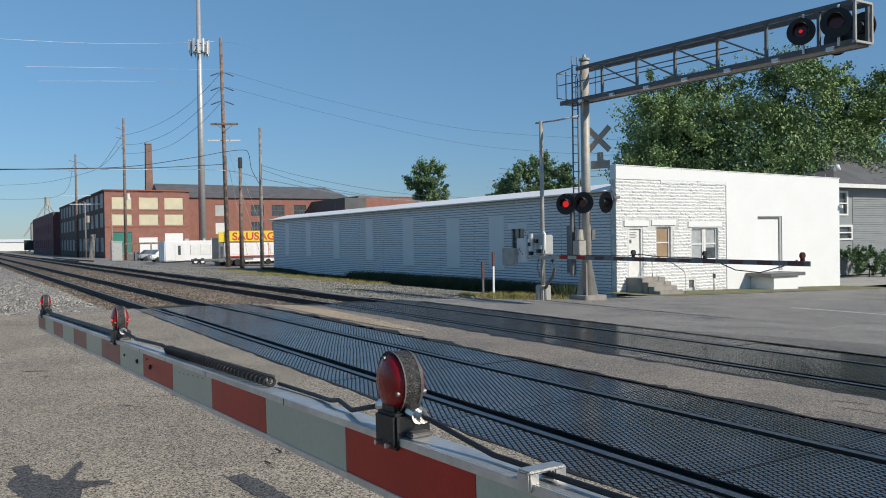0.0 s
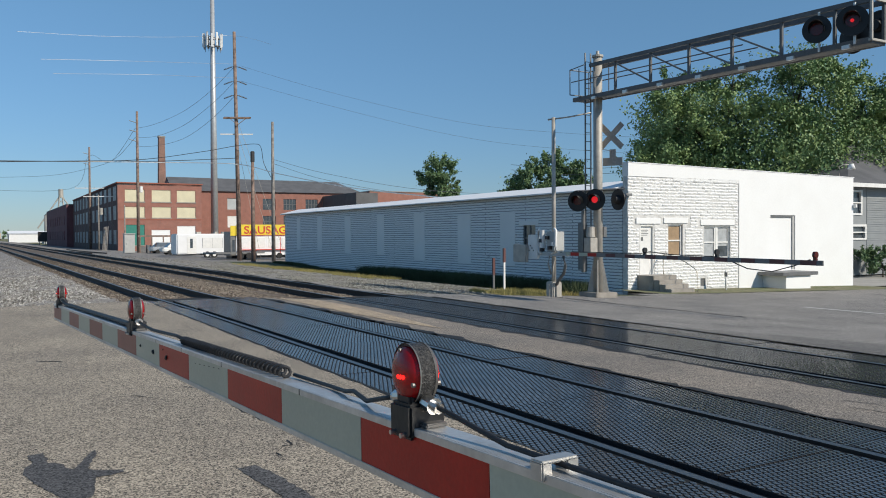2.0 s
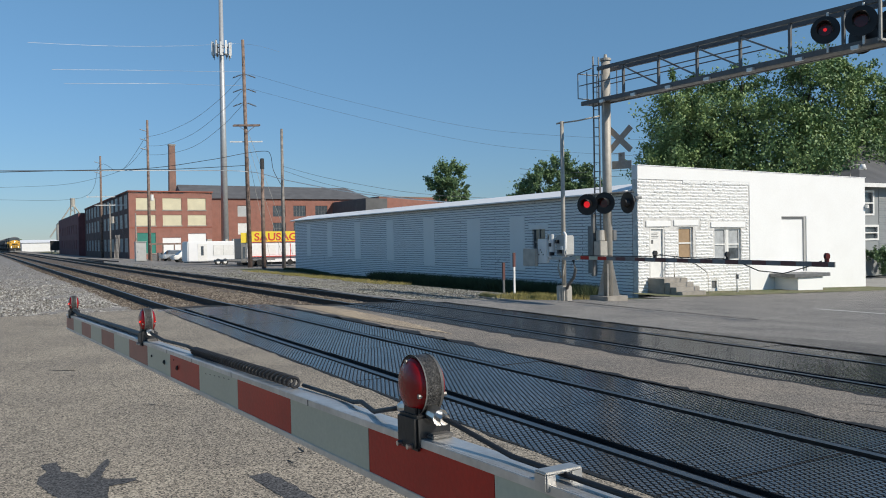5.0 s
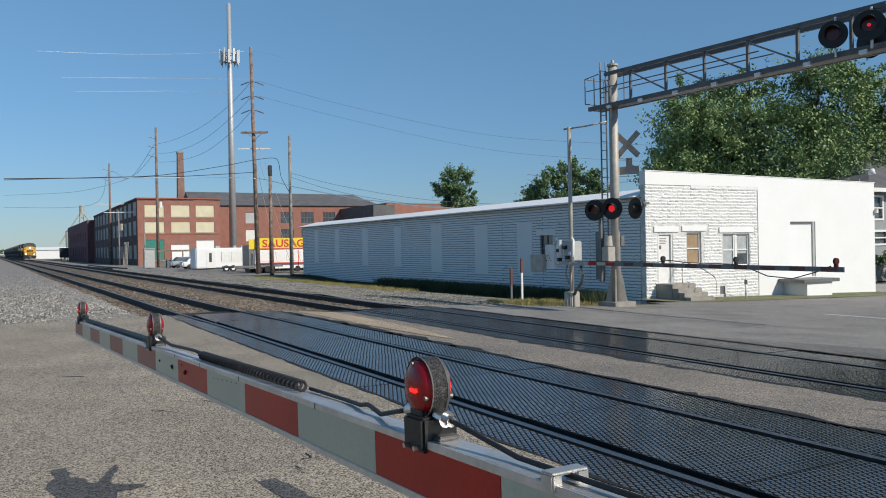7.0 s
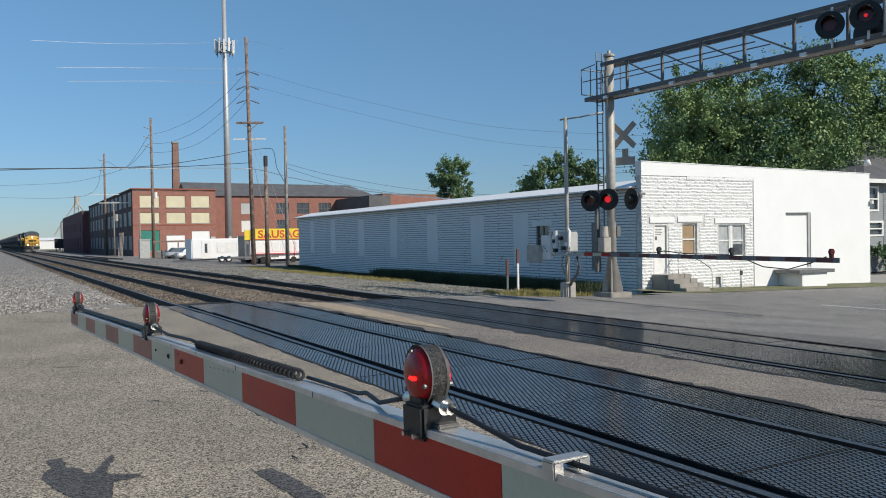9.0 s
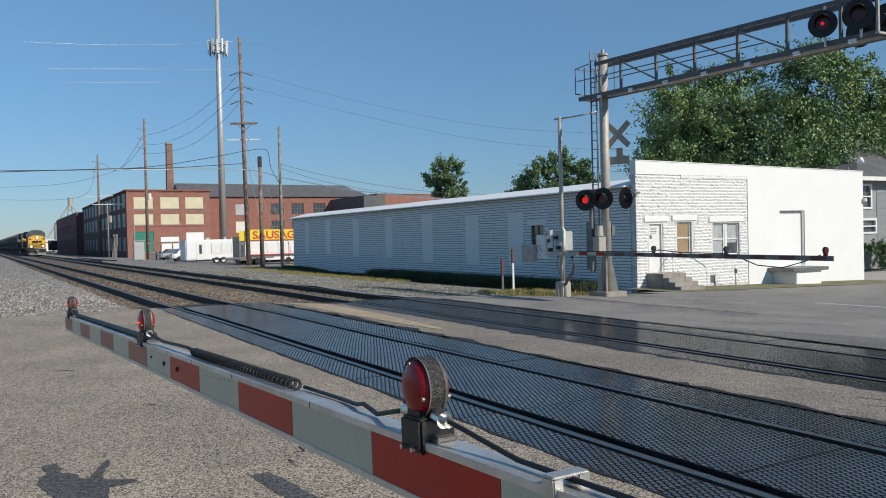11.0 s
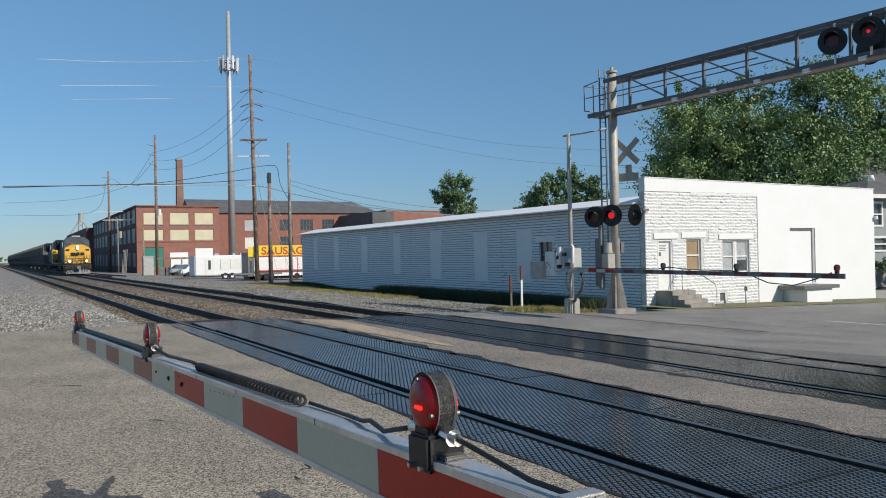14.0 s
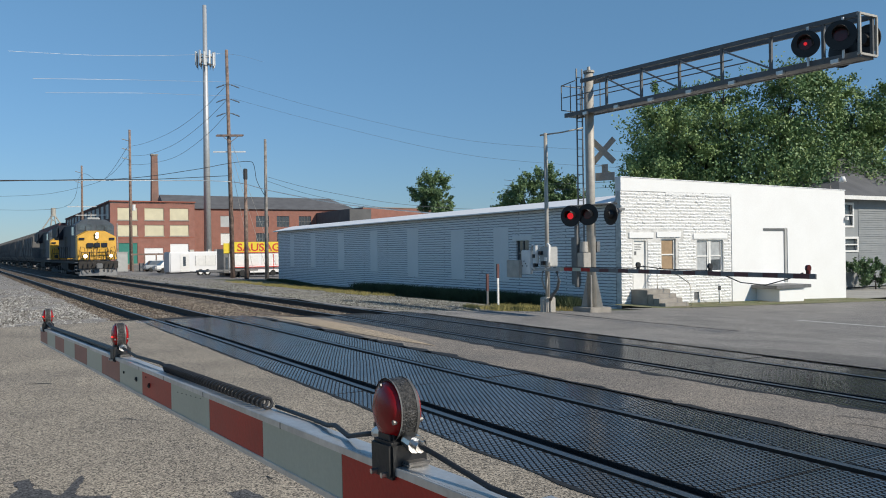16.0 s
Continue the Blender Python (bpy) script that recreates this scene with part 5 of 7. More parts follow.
# the near gate's mechanism, which holds the near arm
NG = NEAR_ARM.matrix_basis.inverted() @ pose(1.75, -1.55, 0, 0, 0, TURN)
bm = bmesh.new()
rod(bm, (0, 0, -0.1), (0, 0, 2.2), 0.075, 0.065, 16)
part("post", bm, GALV, NEAR_ARM, "slim galvanised post", True, NG)
part("base_case", boxed("base_case", GALV, -0.26, 0.26, -0.26, 0.26, -0.1, 0.5, bevel=0.03), None, NEAR_ARM, "cast base", m=NG)
part("mechanism", boxed("mechanism", GALV, -0.22, 0.2, -0.3, 0.16, 0.95, 1.6, bevel=0.03), None, NEAR_ARM, "grey mechanism box", m=NG)
part("arm_bracket", boxed("arm_bracket", GALV, -0.06, 0.06, 0.1, 0.75, 1.22, 1.46), None, NEAR_ARM, "flat arm bracket", m=NG)
# marker posts
for s, p, h, m_, lab in ((25.6, 16.95, 1.27, STEEL, "dark red marker post in the grass"), (25.4, 17.3, 1.66, FRAMEWHITE, "white marker post with a red top")):
    t = thing("marker_post", at_track(s, p, land(p) - 0.1), lab, "post", "marker posts")
    bm = bmesh.new()
    box(bm, -0.04, 0.04, -0.025, 0.025, 0, h, 0.004)
    part("stake", bm, m_, t)
    bm = bmesh.new()
    box(bm, -0.05, 0.05, -0.035, 0.035, h * 0.68 if m_ is FRAMEWHITE else h * 0.5, h + 0.01, 0.004)
    part("top", bm, REDDULL, t, "dark red top")


# ---- poles, tower and wires ----
def crossarm(t, z, w, yaw, material, name="crossarm"):
    part(name, boxed(name, material, -w / 2, w / 2, -0.06, 0.06, z - 0.07, z + 0.07), None, t, m=pose(0, 0, 0, 0, 0, yaw))
    n = 4
    for k in range(n):
        x = -w / 2 + 0.15 + (w - 0.3) * k / (n - 1)
        bm = bmesh.new()
        rod(bm, (x, 0, z + 0.07), (x, 0, z + 0.25), 0.05, 0.03, 8)
        part("insulator", bm, GREYPOLE, t, m=pose(0, 0, 0, 0, 0, yaw))


for dy in (-0.2, 0.2):
    part("crossarm", boxed("crossarm", POLEWOOD, -1.3, 1.3, -0.06, 0.06, -0.08, 0.08), None, P1, "dark wooden crossarm", m=pose(-0.12, dy, 14.1, 0, 0, -25))
part("crossarm", boxed("crossarm", FRAMEWHITE, -1.6, 1.6, -0.05, 0.05, -0.06, 0.06), None, P1, "pale fibreglass arm", m=pose(-0.1, 0.25, 12.5, 0, 0, -25))
for dx in (-0.9, 0.9):
    bm = bmesh.new()
    beam(bm, (dx, 0, 14.1), (0, 0, 13.4), 0.05, 0.05)
    part("brace", bm, POLEWOOD, P1, m=pose(-0.12, -0.2, 0, 0, 0, -25))
for z in (19.2, 17.75, 16.35):
    for k in (-1, 1):
        bm = bmesh.new()
        for j in range(6):
            rod(bm, (k * (0.35 + 0.13 * j), 0, z - 0.05 * j), (k * (0.42 + 0.13 * j), 0, z - 0.03 - 0.05 * j), 0.07, n=8)
        rod(bm, (k * 0.1, 0, z + 0.06), (k * 1.15, 0, z - 0.33), 0.03, n=6)
        part("insulator", bm, STEEL, P1, "string insulator", m=pose(-0.2, 0.2, 0, 0, 0, -25))
for t, zs in ((P4, (18.8, 17.4, 16.0)), (P5, (17.1, 15.2))):
    for z in zs:
        bm = bmesh.new()
        rod(bm, (0, 0, z + 0.5), (-1.1, 0, z + 0.8), 0.06, n=8)
        part("insulator", bm, STEEL, t, "stand-off insulator")
part("cap", boxed("cap", BLACK, -0.17, 0.17, -0.17, 0.17, 9.3, 10.35, bevel=0.05), None, P2, "dark pole-top box")
bm = bmesh.new()
rod(bm, (0.45, 0, 8.9), (0.45, 0, 9.8), 0.26, n=14)
part("transformer", bm, FRAMEWHITE, P4, "white transformer can")
P6 = pole(152.2, 17.9, 9.0, 0.16, GREYPOLE, "short wooden pole with a transformer and crossarms")
crossarm(P6, 9.2, 5.0, -20, FRAMEWHITE)
crossarm(P5, 11.3, 5.2, -20, FRAMEWHITE)
bm = bmesh.new()
rod(bm, (0.45, 0, 6.0), (0.45, 0, 7.2), 0.32, n=14)
part("transformer", bm, GALV, P6, "grey transformer can")
P7 = pole(140, 20.4, 6.8, 0.14, GREYPOLE, "short pale pole before the factory")
for (x0, x1, z0) in ((1.4, 5.4, 7.5), (-2.0, 3.4, 9.0)):
    bm = bmesh.new()
    rod(bm, (0, 0, z0), (x1, 1.0, 0.2), 0.02, n=6)
    part("guy_wire", bm, STEEL, P6, "slack guy wire")
for dx in (2.0, 3.4, 4.6):
    bm = bmesh.new()
    rod(bm, (0, 0, 9.0 + dx), (dx, -0.6, 0.1), 0.016, n=6)
    part("guy_wire", bm, GALV, P1, "steel guy wire")

ANT = mat("white_antenna", (0.75, 0.75, 0.74), 0.5, var=0.05, bump=0.02)
for k in range(12):
    a = k * 30 + 12
    m_ = pose(math.cos(radians(a)) * 1.75, math.sin(radians(a)) * 1.75, 38.9 + 0.3 * (k % 2), 0, 0, a)
    bm = bmesh.new()
    box(bm, -0.09, 0.09, -0.17, 0.17, -1.25, 1.25, 0.03)
    an = part("antenna", bm, ANT, T, "white panel antenna", m=m_)
    bm = bmesh.new()
    rod(bm, (-0.18, 0, -1.7), (-0.18, 0, 1.4), 0.05, n=8)
    part("mount_pipe", bm, STEEL, an)
for z in (38.2, 39.6):
    for k in range(3):
        a, b = k * 120, k * 120 + 120
        bm = bmesh.new()
        rod(bm, (1.7 * math.cos(radians(a)), 1.7 * math.sin(radians(a)), z), (1.7 * math.cos(radians(b)), 1.7 * math.sin(radians(b)), z), 0.06, n=8)
        rod(bm, (0, 0, z), (1.7 * math.cos(radians(a)), 1.7 * math.sin(radians(a)), z), 0.07, n=8)
        part("platform_bar", bm, STEEL, T, "antenna platform bar")
for k in range(5):
    a = 20 + 72 * k
    part("radio_unit", boxed("radio_unit", STEEL, 0.9, 1.15, -0.16, 0.16, -0.35, 0.35), None, T, "grey radio unit", m=pose(0, 0, 38.6, 0, 0, a))

WIRES = [
    ("black", 0.028, [(-35.6, 60.1, 7.4), (-27.9, 68.1, 8.1), (-24.2, 76.1, 9.6), (-21.6, 79.1, 10.5), (-19.8, 80.1, 10.8), (-19.0, 79.1, 10.3), (-18.5, 78.1, 8.7), (-17.8, 78.1, 7.3)]),
    ("black", 0.03, [(-35.6, 60.1, 7.3), (-29.4, 66.1, 7.9), (-26.5, 72.1, 8.4), (-21.8, 80.1, 9.4)]),
    ("pale", 0.035, [(-36.8, 62.1, 7.6), (-25.7, 70.1, 8.1), (-21.3, 79.1, 8.7), (-15.8, 72.1, 7.2), (-8.0, 62.0, 5.3), (-0.5, 50.0, 3.9)]),
    ("grey", 0.022, [(-50.6, 127.2, 18.8), (-44.1, 118.2, 18.2), (-35.5, 105.2, 18.0), (-27.9, 92.2, 18.3), (-21.8, 80.2, 18.6)]),
    ("grey", 0.022, [(-50.6, 127.2, 17.4), (-44.1, 118.2, 16.4), (-35.6, 105.2, 16.1), (-27.9, 92.2, 16.7), (-21.8, 80.2, 17.1)]),
    ("grey", 0.022, [(-50.7, 127.2, 16.0), (-44.2, 118.2, 15.0), (-35.6, 105.2, 14.4), (-27.9, 92.2, 15.0), (-21.8, 80.2, 15.7)]),
    ("grey", 0.010, [(-21.2, 80.2, 18.6), (-11.9, 77.2, 15.4), (0.0, 74.1, 12.1), (8.9, 71.1, 10.6), (24, 66, 9)]),
    ("grey", 0.010, [(-21.2, 80.2, 17.1), (-11.9, 77.2, 14.1), (-0.1, 74.1, 10.8), (8.9, 71.1, 9.2), (24, 66, 7.6)]),
    ("grey", 0.016, [(-17.7, 78.1, 9.1), (-11.6, 74.1, 7.3), (-2.1, 70.1, 5.5), (12, 66, 4.5)]),
    ("grey", 0.016, [(-17.7, 78.1, 8.7), (-11.6, 74.1, 6.7), (-2.1, 70.0, 5.0), (12, 66, 4.2)]),
    ("pale", 0.011, [(-36.0, 66.0, 18.6), (-31.0, 70.2, 19.2), (-26.3, 75.2, 20.3), (-21.7, 80.2, 21.6), (-16.8, 74.2, 19.3)]),
    ("pale", 0.014, [(-34.0, 66.0, 16.3), (-28.3, 70.2, 17.0), (-25.3, 75.2, 17.9), (-21.8, 80.2, 18.8)]),
    ("pale", 0.014, [(-33.0, 66.0, 15.1), (-26.6, 70.2, 15.8), (-24.3, 75.2, 16.6), (-21.8, 80.2, 17.4)]),
    ("grey", 0.03, [(-112.7, 190.2, 15.9), (-91.6, 180.2, 15.5), (-68.6, 150.2, 14.5), (-58, 137, 15.0), (-50.6, 127.2, 17.4)]),
    ("grey", 0.03, [(-112.7, 190.1, 13.0), (-84.1, 175.1, 12.2), (-68.6, 150.2, 16.8), (-60.3, 140.2, 14.7), (-50.6, 127.2, 18.8)]),
    ("grey", 0.02, [(5.5, 77, 8.3), (12, 74, 7.6), (30, 66, 8)]),
    ("grey", 0.02, [(5.5, 77, 7.8), (12, 74, 7.1), (30, 66, 7.5)]),
]
WIREMATS = {"black": RUBBERBLACK, "grey": STEEL, "pale": ALU}
for tone, r, pts in WIRES:
    fine = []
    P = [Vector(pts[0])] + [Vector(q) for q in pts] + [Vector(pts[-1])]
    for i in range(1, len(P) - 2):
        for k in range(6):
            u = k / 6
            fine.append(0.5 * ((2 * P[i]) + (P[i + 1] - P[i - 1]) * u + (2 * P[i - 1] - 5 * P[i] + 4 * P[i + 1] - P[i + 2]) * u * u + (3 * P[i] - P[i - 1] - 3 * P[i + 1] + P[i + 2]) * u ** 3))
    fine.append(P[-1])
    bm = bmesh.new()
    hose(bm, fine, r, 5)
    solo("overhead_wire", bm, WIREMATS[tone], pose(0, 0, 0), {"black": "thick black overhead cable", "grey": "thin grey overhead wire", "pale": "pale sunlit overhead wire"}[tone], "wire", "overhead wires", "structure")


# ---- yard before the factory ----
SIGNYELLOW = mat("sign_yellow", (0.80, 0.60, 0.04), 0.5, var=0.06, scale=2, fine=20, bump=0.03)
SIGNRED = mat("sign_red", (0.60, 0.05, 0.03), 0.5, var=0.08, scale=2, fine=20, bump=0.03)
TRAILWHITE = mat("trailer_white", (0.80, 0.80, 0.80), 0.4, var=0.03, scale=1, fine=20, bump=0.02)
TYRE = mat("tyre_rubber", (0.025, 0.025, 0.025), 0.8, var=0.2, scale=9, fine=60, bump=0.2)


def wheel(parent, x, y, r, w=0.25):
    bm = bmesh.new()
    rod(bm, (x - w / 2, y, r), (x + w / 2, y, r), r, n=20)
    t = part("wheel", bm, TYRE, parent, "black tyre on a white rim")
    bm = bmesh.new()
    rod(bm, (x - w / 2 - 0.01, y, r), (x + w / 2 + 0.01, y, r), r * 0.55, n=14)
    part("rim", bm, FRAMEWHITE, t, "white rim")


def white_trailer():
    """A box trailer standing across the yard; its long side faces the road."""
    t = thing("box_trailer", at_track(92.5, 18.9, -0.86, 4), "white box trailer with a narrow door and twin wheels", "trailer")
    bm = bmesh.new()
    box(bm, 0, 6.2, 0, 2.4, 0.45, 2.75, 0.10)
    part("body", bm, TRAILWHITE, t, "white trailer body")
    part("frame", boxed("frame", STEEL, 0.1, 7.6, 0.3, 2.1, 0.32, 0.45), None, t, "dark chassis")
    part("side_door", boxed("side_door", FRAMEWHITE, 1.15, 2.2, -0.04, 0.0, 0.5, 2.45), None, t, "trailer door")
    part("door_window", boxed("door_window", GLASS, 1.48, 1.78, -0.06, -0.04, 1.15, 2.2), None, t, "narrow dark window")
    part("hatch", boxed("hatch", FRAMEWHITE, 2.9, 5.2, -0.03, 0.0, 1.15, 2.3), None, t, "outlined serving hatch")
    for x in (2.9, 4.05, 5.2):
        part("trim_line", boxed("trim_line", STEEL, x - 0.012, x + 0.012, -0.035, -0.03, 1.15, 2.3), None, t)
    for x, w_ in ((2.5, 0.5), (4.6, 0.3), (5.5, 0.35)):
        part("roof_vent", boxed("roof_vent", GALV, x, x + w_, 0.8, 1.3, 2.75, 2.98), None, t)
    for x in (3.45, 4.25):
        bm = bmesh.new()
        rod(bm, (x, -0.02, 0.37), (x, 0.24, 0.37), 0.37, n=20)
        tw = part("wheel", bm, TYRE, t, "black tyre")
        bm = bmesh.new()
        rod(bm, (x, -0.035, 0.37), (x, 0.1, 0.37), 0.2, n=14)
        part("rim", bm, FRAMEWHITE, tw, "white rim")
    part("drawbar", boxed("drawbar", STEEL, 6.2, 10.2, 0.9, 1.3, 0.38, 0.55), None, t, "dark drawbar deck")
    part("tool_box", boxed("tool_box", BLACK, 6.3, 7.3, 0.4, 1.8, 0.55, 1.3), None, t, "black box on the drawbar")
    return t


white_trailer()


def words(parent, body, size, m, material, name):
    cu = bpy.data.curves.new(name, "FONT")
    cu.body, cu.size, cu.extrude, cu.offset = body, size, 0.01, 0.018
    tmp = bpy.data.objects.new(name, cu)
    scene.collection.objects.link(tmp)
    me = bpy.data.meshes.new_from_object(tmp.evaluated_get(bpy.context.evaluated_depsgraph_get()))
    bpy.data.objects.remove(tmp)
    me.materials.clear()
    me.materials.append(material)
    return part(name, me, None, parent, m=m)


def food_stand():
    t = thing("food_stand", at_track(86.0, 23.2, -0.9, 3), "white food stand with a yellow and red sausage sign", "food stand")
    part("body", boxed("body", TRAILWHITE, 0.6, 7.4, 0, 2.4, 0.4, 2.55), None, t, "white stand body")
    part("end_panel", boxed("end_panel", STEEL, 0.0, 0.59, 0.1, 2.4, 0.4, 3.0), None, t, "grey end panel")
    part("end_door", boxed("end_door", GLASS, 0.2, 0.45, 0.06, 0.1, 0.6, 2.1), None, t, "dark end door")
    part("end_sign", boxed("end_sign", SIGNYELLOW, -0.02, 0.6, 0.02, 0.09, 2.55, 3.62), None, t, "yellow end of the sign")
    sign = part("sign_board", boxed("sign_board", SIGNYELLOW, 0.6, 7.4, -0.10, 0.0, 2.56, 3.75), None, t, "yellow sign board")
    part("sign_edge", boxed("sign_edge", SIGNRED, 0.6, 7.4, -0.12, -0.101, 2.56, 2.64), None, sign)
    words(sign, "SAUSAGE", 1.15, pose(1.42, -0.115, 2.78, 90, 0, 0) @ Matrix.Diagonal((1.16, 1, 1, 1)), SIGNRED, "sign_words")
    for k in range(4):
        part("awning_strip", boxed("awning_strip", SIGNRED if k % 2 else TRAILWHITE, 0.9 + 1.55 * k, 0.98 + 1.55 * k, -0.02, 0.0, 0.6, 2.4), None, t)
        part("serving_hatch", boxed("serving_hatch", FRAMEWHITE, 1.1 + 1.55 * k, 2.3 + 1.55 * k, -0.03, 0.0, 1.2, 2.3), None, t, "closed serving hatch")
    part("counter", boxed("counter", SIGNRED, 0.7, 7.3, -0.3, 0.0, 0.98, 1.06), None, t, "red counter edge")
    for x in (1.5, 2.3, 5.5):
        bm = bmesh.new()
        rod(bm, (x, -0.02, 0.33), (x, 0.22, 0.33), 0.33, n=18)
        part("wheel", bm, TYRE, t, "black tyre")
    part("skirt", boxed("skirt", BLACK, 0.2, 7.4, 0.3, 2.2, 0.1, 0.4), None, t, "dark underframe")


food_stand()
# flat trailer between the poles
FL = thing("flat_trailer", at_track(83.5, 20.2, -0.8, 2), "dark low flat trailer by the poles", "trailer")
part("deck", boxed("deck", STEEL, 0, 6.0, 0, 2.0, 0.55, 0.72), None, FL, "dark deck")
for x in (3.4, 4.3):
    bm = bmesh.new()
    rod(bm, (x, -0.05, 0.33), (x, 0.2, 0.33), 0.33, n=16)
    part("wheel", bm, TYRE, FL)
part("leg", boxed("leg", STEEL, 5.2, 5.4, 0.8, 1.2, 0.0, 0.55), None, FL)

CAB = thing("equipment_cabinet", at_track(112, 16.9, -0.62), "tall pale grey metal equipment cabinet", "cabinet")
bm = bmesh.new()
box(bm, -0.66, 0.66, 0, 1.1, 0.05, 2.55, 0.03)
part("body", bm, FRAMEGREY, CAB)
part("door", boxed("door", FRAMEGREY, -0.6, 0.6, -0.03, 0.0, 0.15, 2.3), None, CAB, "grey door")
part("roof", boxed("roof", FRAMEGREY, -0.72, 0.72, -0.08, 1.16, 2.55, 2.66), None, CAB)
part("lock", boxed("lock", STEEL, -0.45, -0.4, -0.06, -0.03, 1.2, 1.4), None, CAB)


def car(s, p, turn, paint, label):
    """A parked car: lower body, cabin, glass, wheels."""
    c = thing("car", at_track(s, p, land(p) - 0.12, turn), label, "car", "parked cars")
    bm = bmesh.new()
    box(bm, 0, 4.6, 0, 1.8, 0.35, 0.95, 0.14)
    part("body", bm, paint, c)
    bm = bmesh.new()
    vs = [bm.verts.new(q) for q in ((0.5, 0.12, 0.95), (3.7, 0.12, 0.95), (3.7, 1.68, 0.95), (0.5, 1.68, 0.95), (1.1, 0.3, 1.48), (2.9, 0.3, 1.48), (2.9, 1.5, 1.48), (1.1, 1.5, 1.48))]
    for q in ((3, 2, 1, 0), (4, 5, 6, 7), (0, 1, 5, 4), (1, 2, 6, 5), (2, 3, 7, 6), (3, 0, 4, 7)):
        bm.faces.new([vs[k] for k in q])
    part("cabin", bm, GLASS, c, "dark glass cabin")
    part("car_roof", boxed("car_roof", paint, 1.1, 2.9, 0.3, 1.5, 1.482, 1.53), None, c)
    for x in (0.9, 3.7):
        for y in (0.0, 1.62):
            bm = bmesh.new()
            rod(bm, (x, y, 0.33), (x, y + 0.2, 0.33), 0.33, n=16)
            part("wheel", bm, TYRE, c)
    for y in (0.15, 1.4):
        part("lamp", boxed("lamp", FRAMEWHITE, -0.01, 0.03, y, y + 0.3, 0.65, 0.8), None, c, "head lamp")


SILVER = mat("silver_paint", (0.55, 0.56, 0.58), 0.3, 0.6, var=0.05, bump=0.0)
car(117, 20.6, 10, SILVER, "silver parked car by the factory")
car(104, 19.6, 5, FRAMEWHITE, "white parked car behind the trailer")
RACK = thing("pipe_rack", at_track(121, 19.6, -0.75), "dark timber pipe rack by the factory wall", "rack")
for x in (0, 1.6, 3.2, 4.6):
    part("rack_post", boxed("rack_post", POLEWOOD, x, x + 0.16, 0, 0.16, 0, 2.3), None, RACK)
part("rack_beam", boxed("rack_beam", POLEWOOD, -0.2, 8.0, -0.02, 0.18, 2.3, 2.55), None, RACK)
for k in range(4):
    part("stack", boxed("stack", STEEL, 0.2 + 0.9 * k, 0.9 + 0.9 * k, 0.3, 1.4, 0.0, 0.9 + 0.25 * (k % 2)), None, RACK)


# ---- buildings behind ----
def rear_factory():
    t = thing("rear_factory", at_track(166, 33.5, -1.2, -4), "long red brick factory wing with a dark pitched roof", "factory")
    ws = [(u, u + 2.7, z0, z1) for u in (10.5, 17.8, 22.2, 27.0, 31.2, 36.4) for z0, z1 in ((8.3, 10.6), (4.6, 7.0), (0.8, 3.4))]
    bm = bmesh.new()
    rect_wall(bm, 0, 40, 0, 12.0, ws, lambda u, d, z: (u, d, z), 0.5)
    part("wall", bm, RBRICK, t, "red brick wall")
    part("end_wall", boxed("end_wall", RBRICK, 39.5, 40, 0.5, 16, 0, 12.0), None, t)
    for i, w in enumerate(ws):
        m_ = (BOARDGREY, DARKGLASS, FRAMEWHITE)[(i * 7 // 3) % 3] if i not in (3, 4, 6, 7, 9, 10, 12, 13) else DARKGLASS
        win = part("window", boxed("window", m_, w[0], w[1], 0.12, 0.18, w[2], w[3]), None, t, "dark factory window" if m_ is DARKGLASS else "covered factory window")
        if m_ is DARKGLASS:
            for k in (1, 2, 3):
                part("bar", boxed("bar", STEEL, w[0] + 0.66 * k - 0.04, w[0] + 0.66 * k + 0.04, 0.06, 0.12, w[2], w[3]), None, win)
            part("bar", boxed("bar", STEEL, w[0], w[1], 0.06, 0.12, (w[2] + w[3]) / 2 - 0.04, (w[2] + w[3]) / 2 + 0.04), None, win)
    bm = bmesh.new()
    vs = [bm.verts.new(q) for q in ((-0.4, -0.4, 12.0), (40.4, -0.4, 12.0), (40.4, 16.4, 12.0), (-0.4, 16.4, 12.0), (-0.4, 8, 15.3), (36.5, 8, 15.0))]
    for q in ((0, 1, 5, 4), (2, 3, 4, 5), (1, 2, 5), (3, 0, 4), (3, 2, 1, 0)):
        bm.faces.new([vs[k] for k in q])
    part("roof", bm, SLATE, t, "dark grey pitched roof")
    ch = thing("chimney", at_track(178.7, 33.6, -1), "tall square brick factory chimney", "chimney")
    bm = bmesh.new()
    bmesh.ops.create_cone(bm, cap_ends=True, segments=4, radius1=1.3, radius2=0.84, depth=23.7, matrix=Matrix.Translation((0, 0, 11.85)) @ Matrix.Rotation(math.pi / 4, 4, "Z"))
    part("shaft", bm, mat("sooty_brick", (0.27, 0.155, 0.12), 0.85, var=0.25, scale=0.5, fine=9, bump=0.2, col2=(0.17, 0.11, 0.09)), ch, "sooty brown brick shaft")
    part("cap", boxed("cap", CONCRETE, -0.7, 0.7, -0.7, 0.7, 23.7, 24.0), None, ch, "pale cap")
    low_ = thing("low_annexe", at_track(150, 60, -1.2), "low brick annexe with a dark flat roof", "building")
    part("wall", boxed("wall", RBRICK, 9, 26, 0, 14, 0, 11.8), None, low_)
    part("dark_wall", boxed("dark_wall", SLATE, 4.3, 8.98, -4, 14, 0, 11.3), None, low_)
    part("coping", boxed("coping", CONCRETE, 9, 26, -0.1, 14, 11.8, 11.95), None, low_)


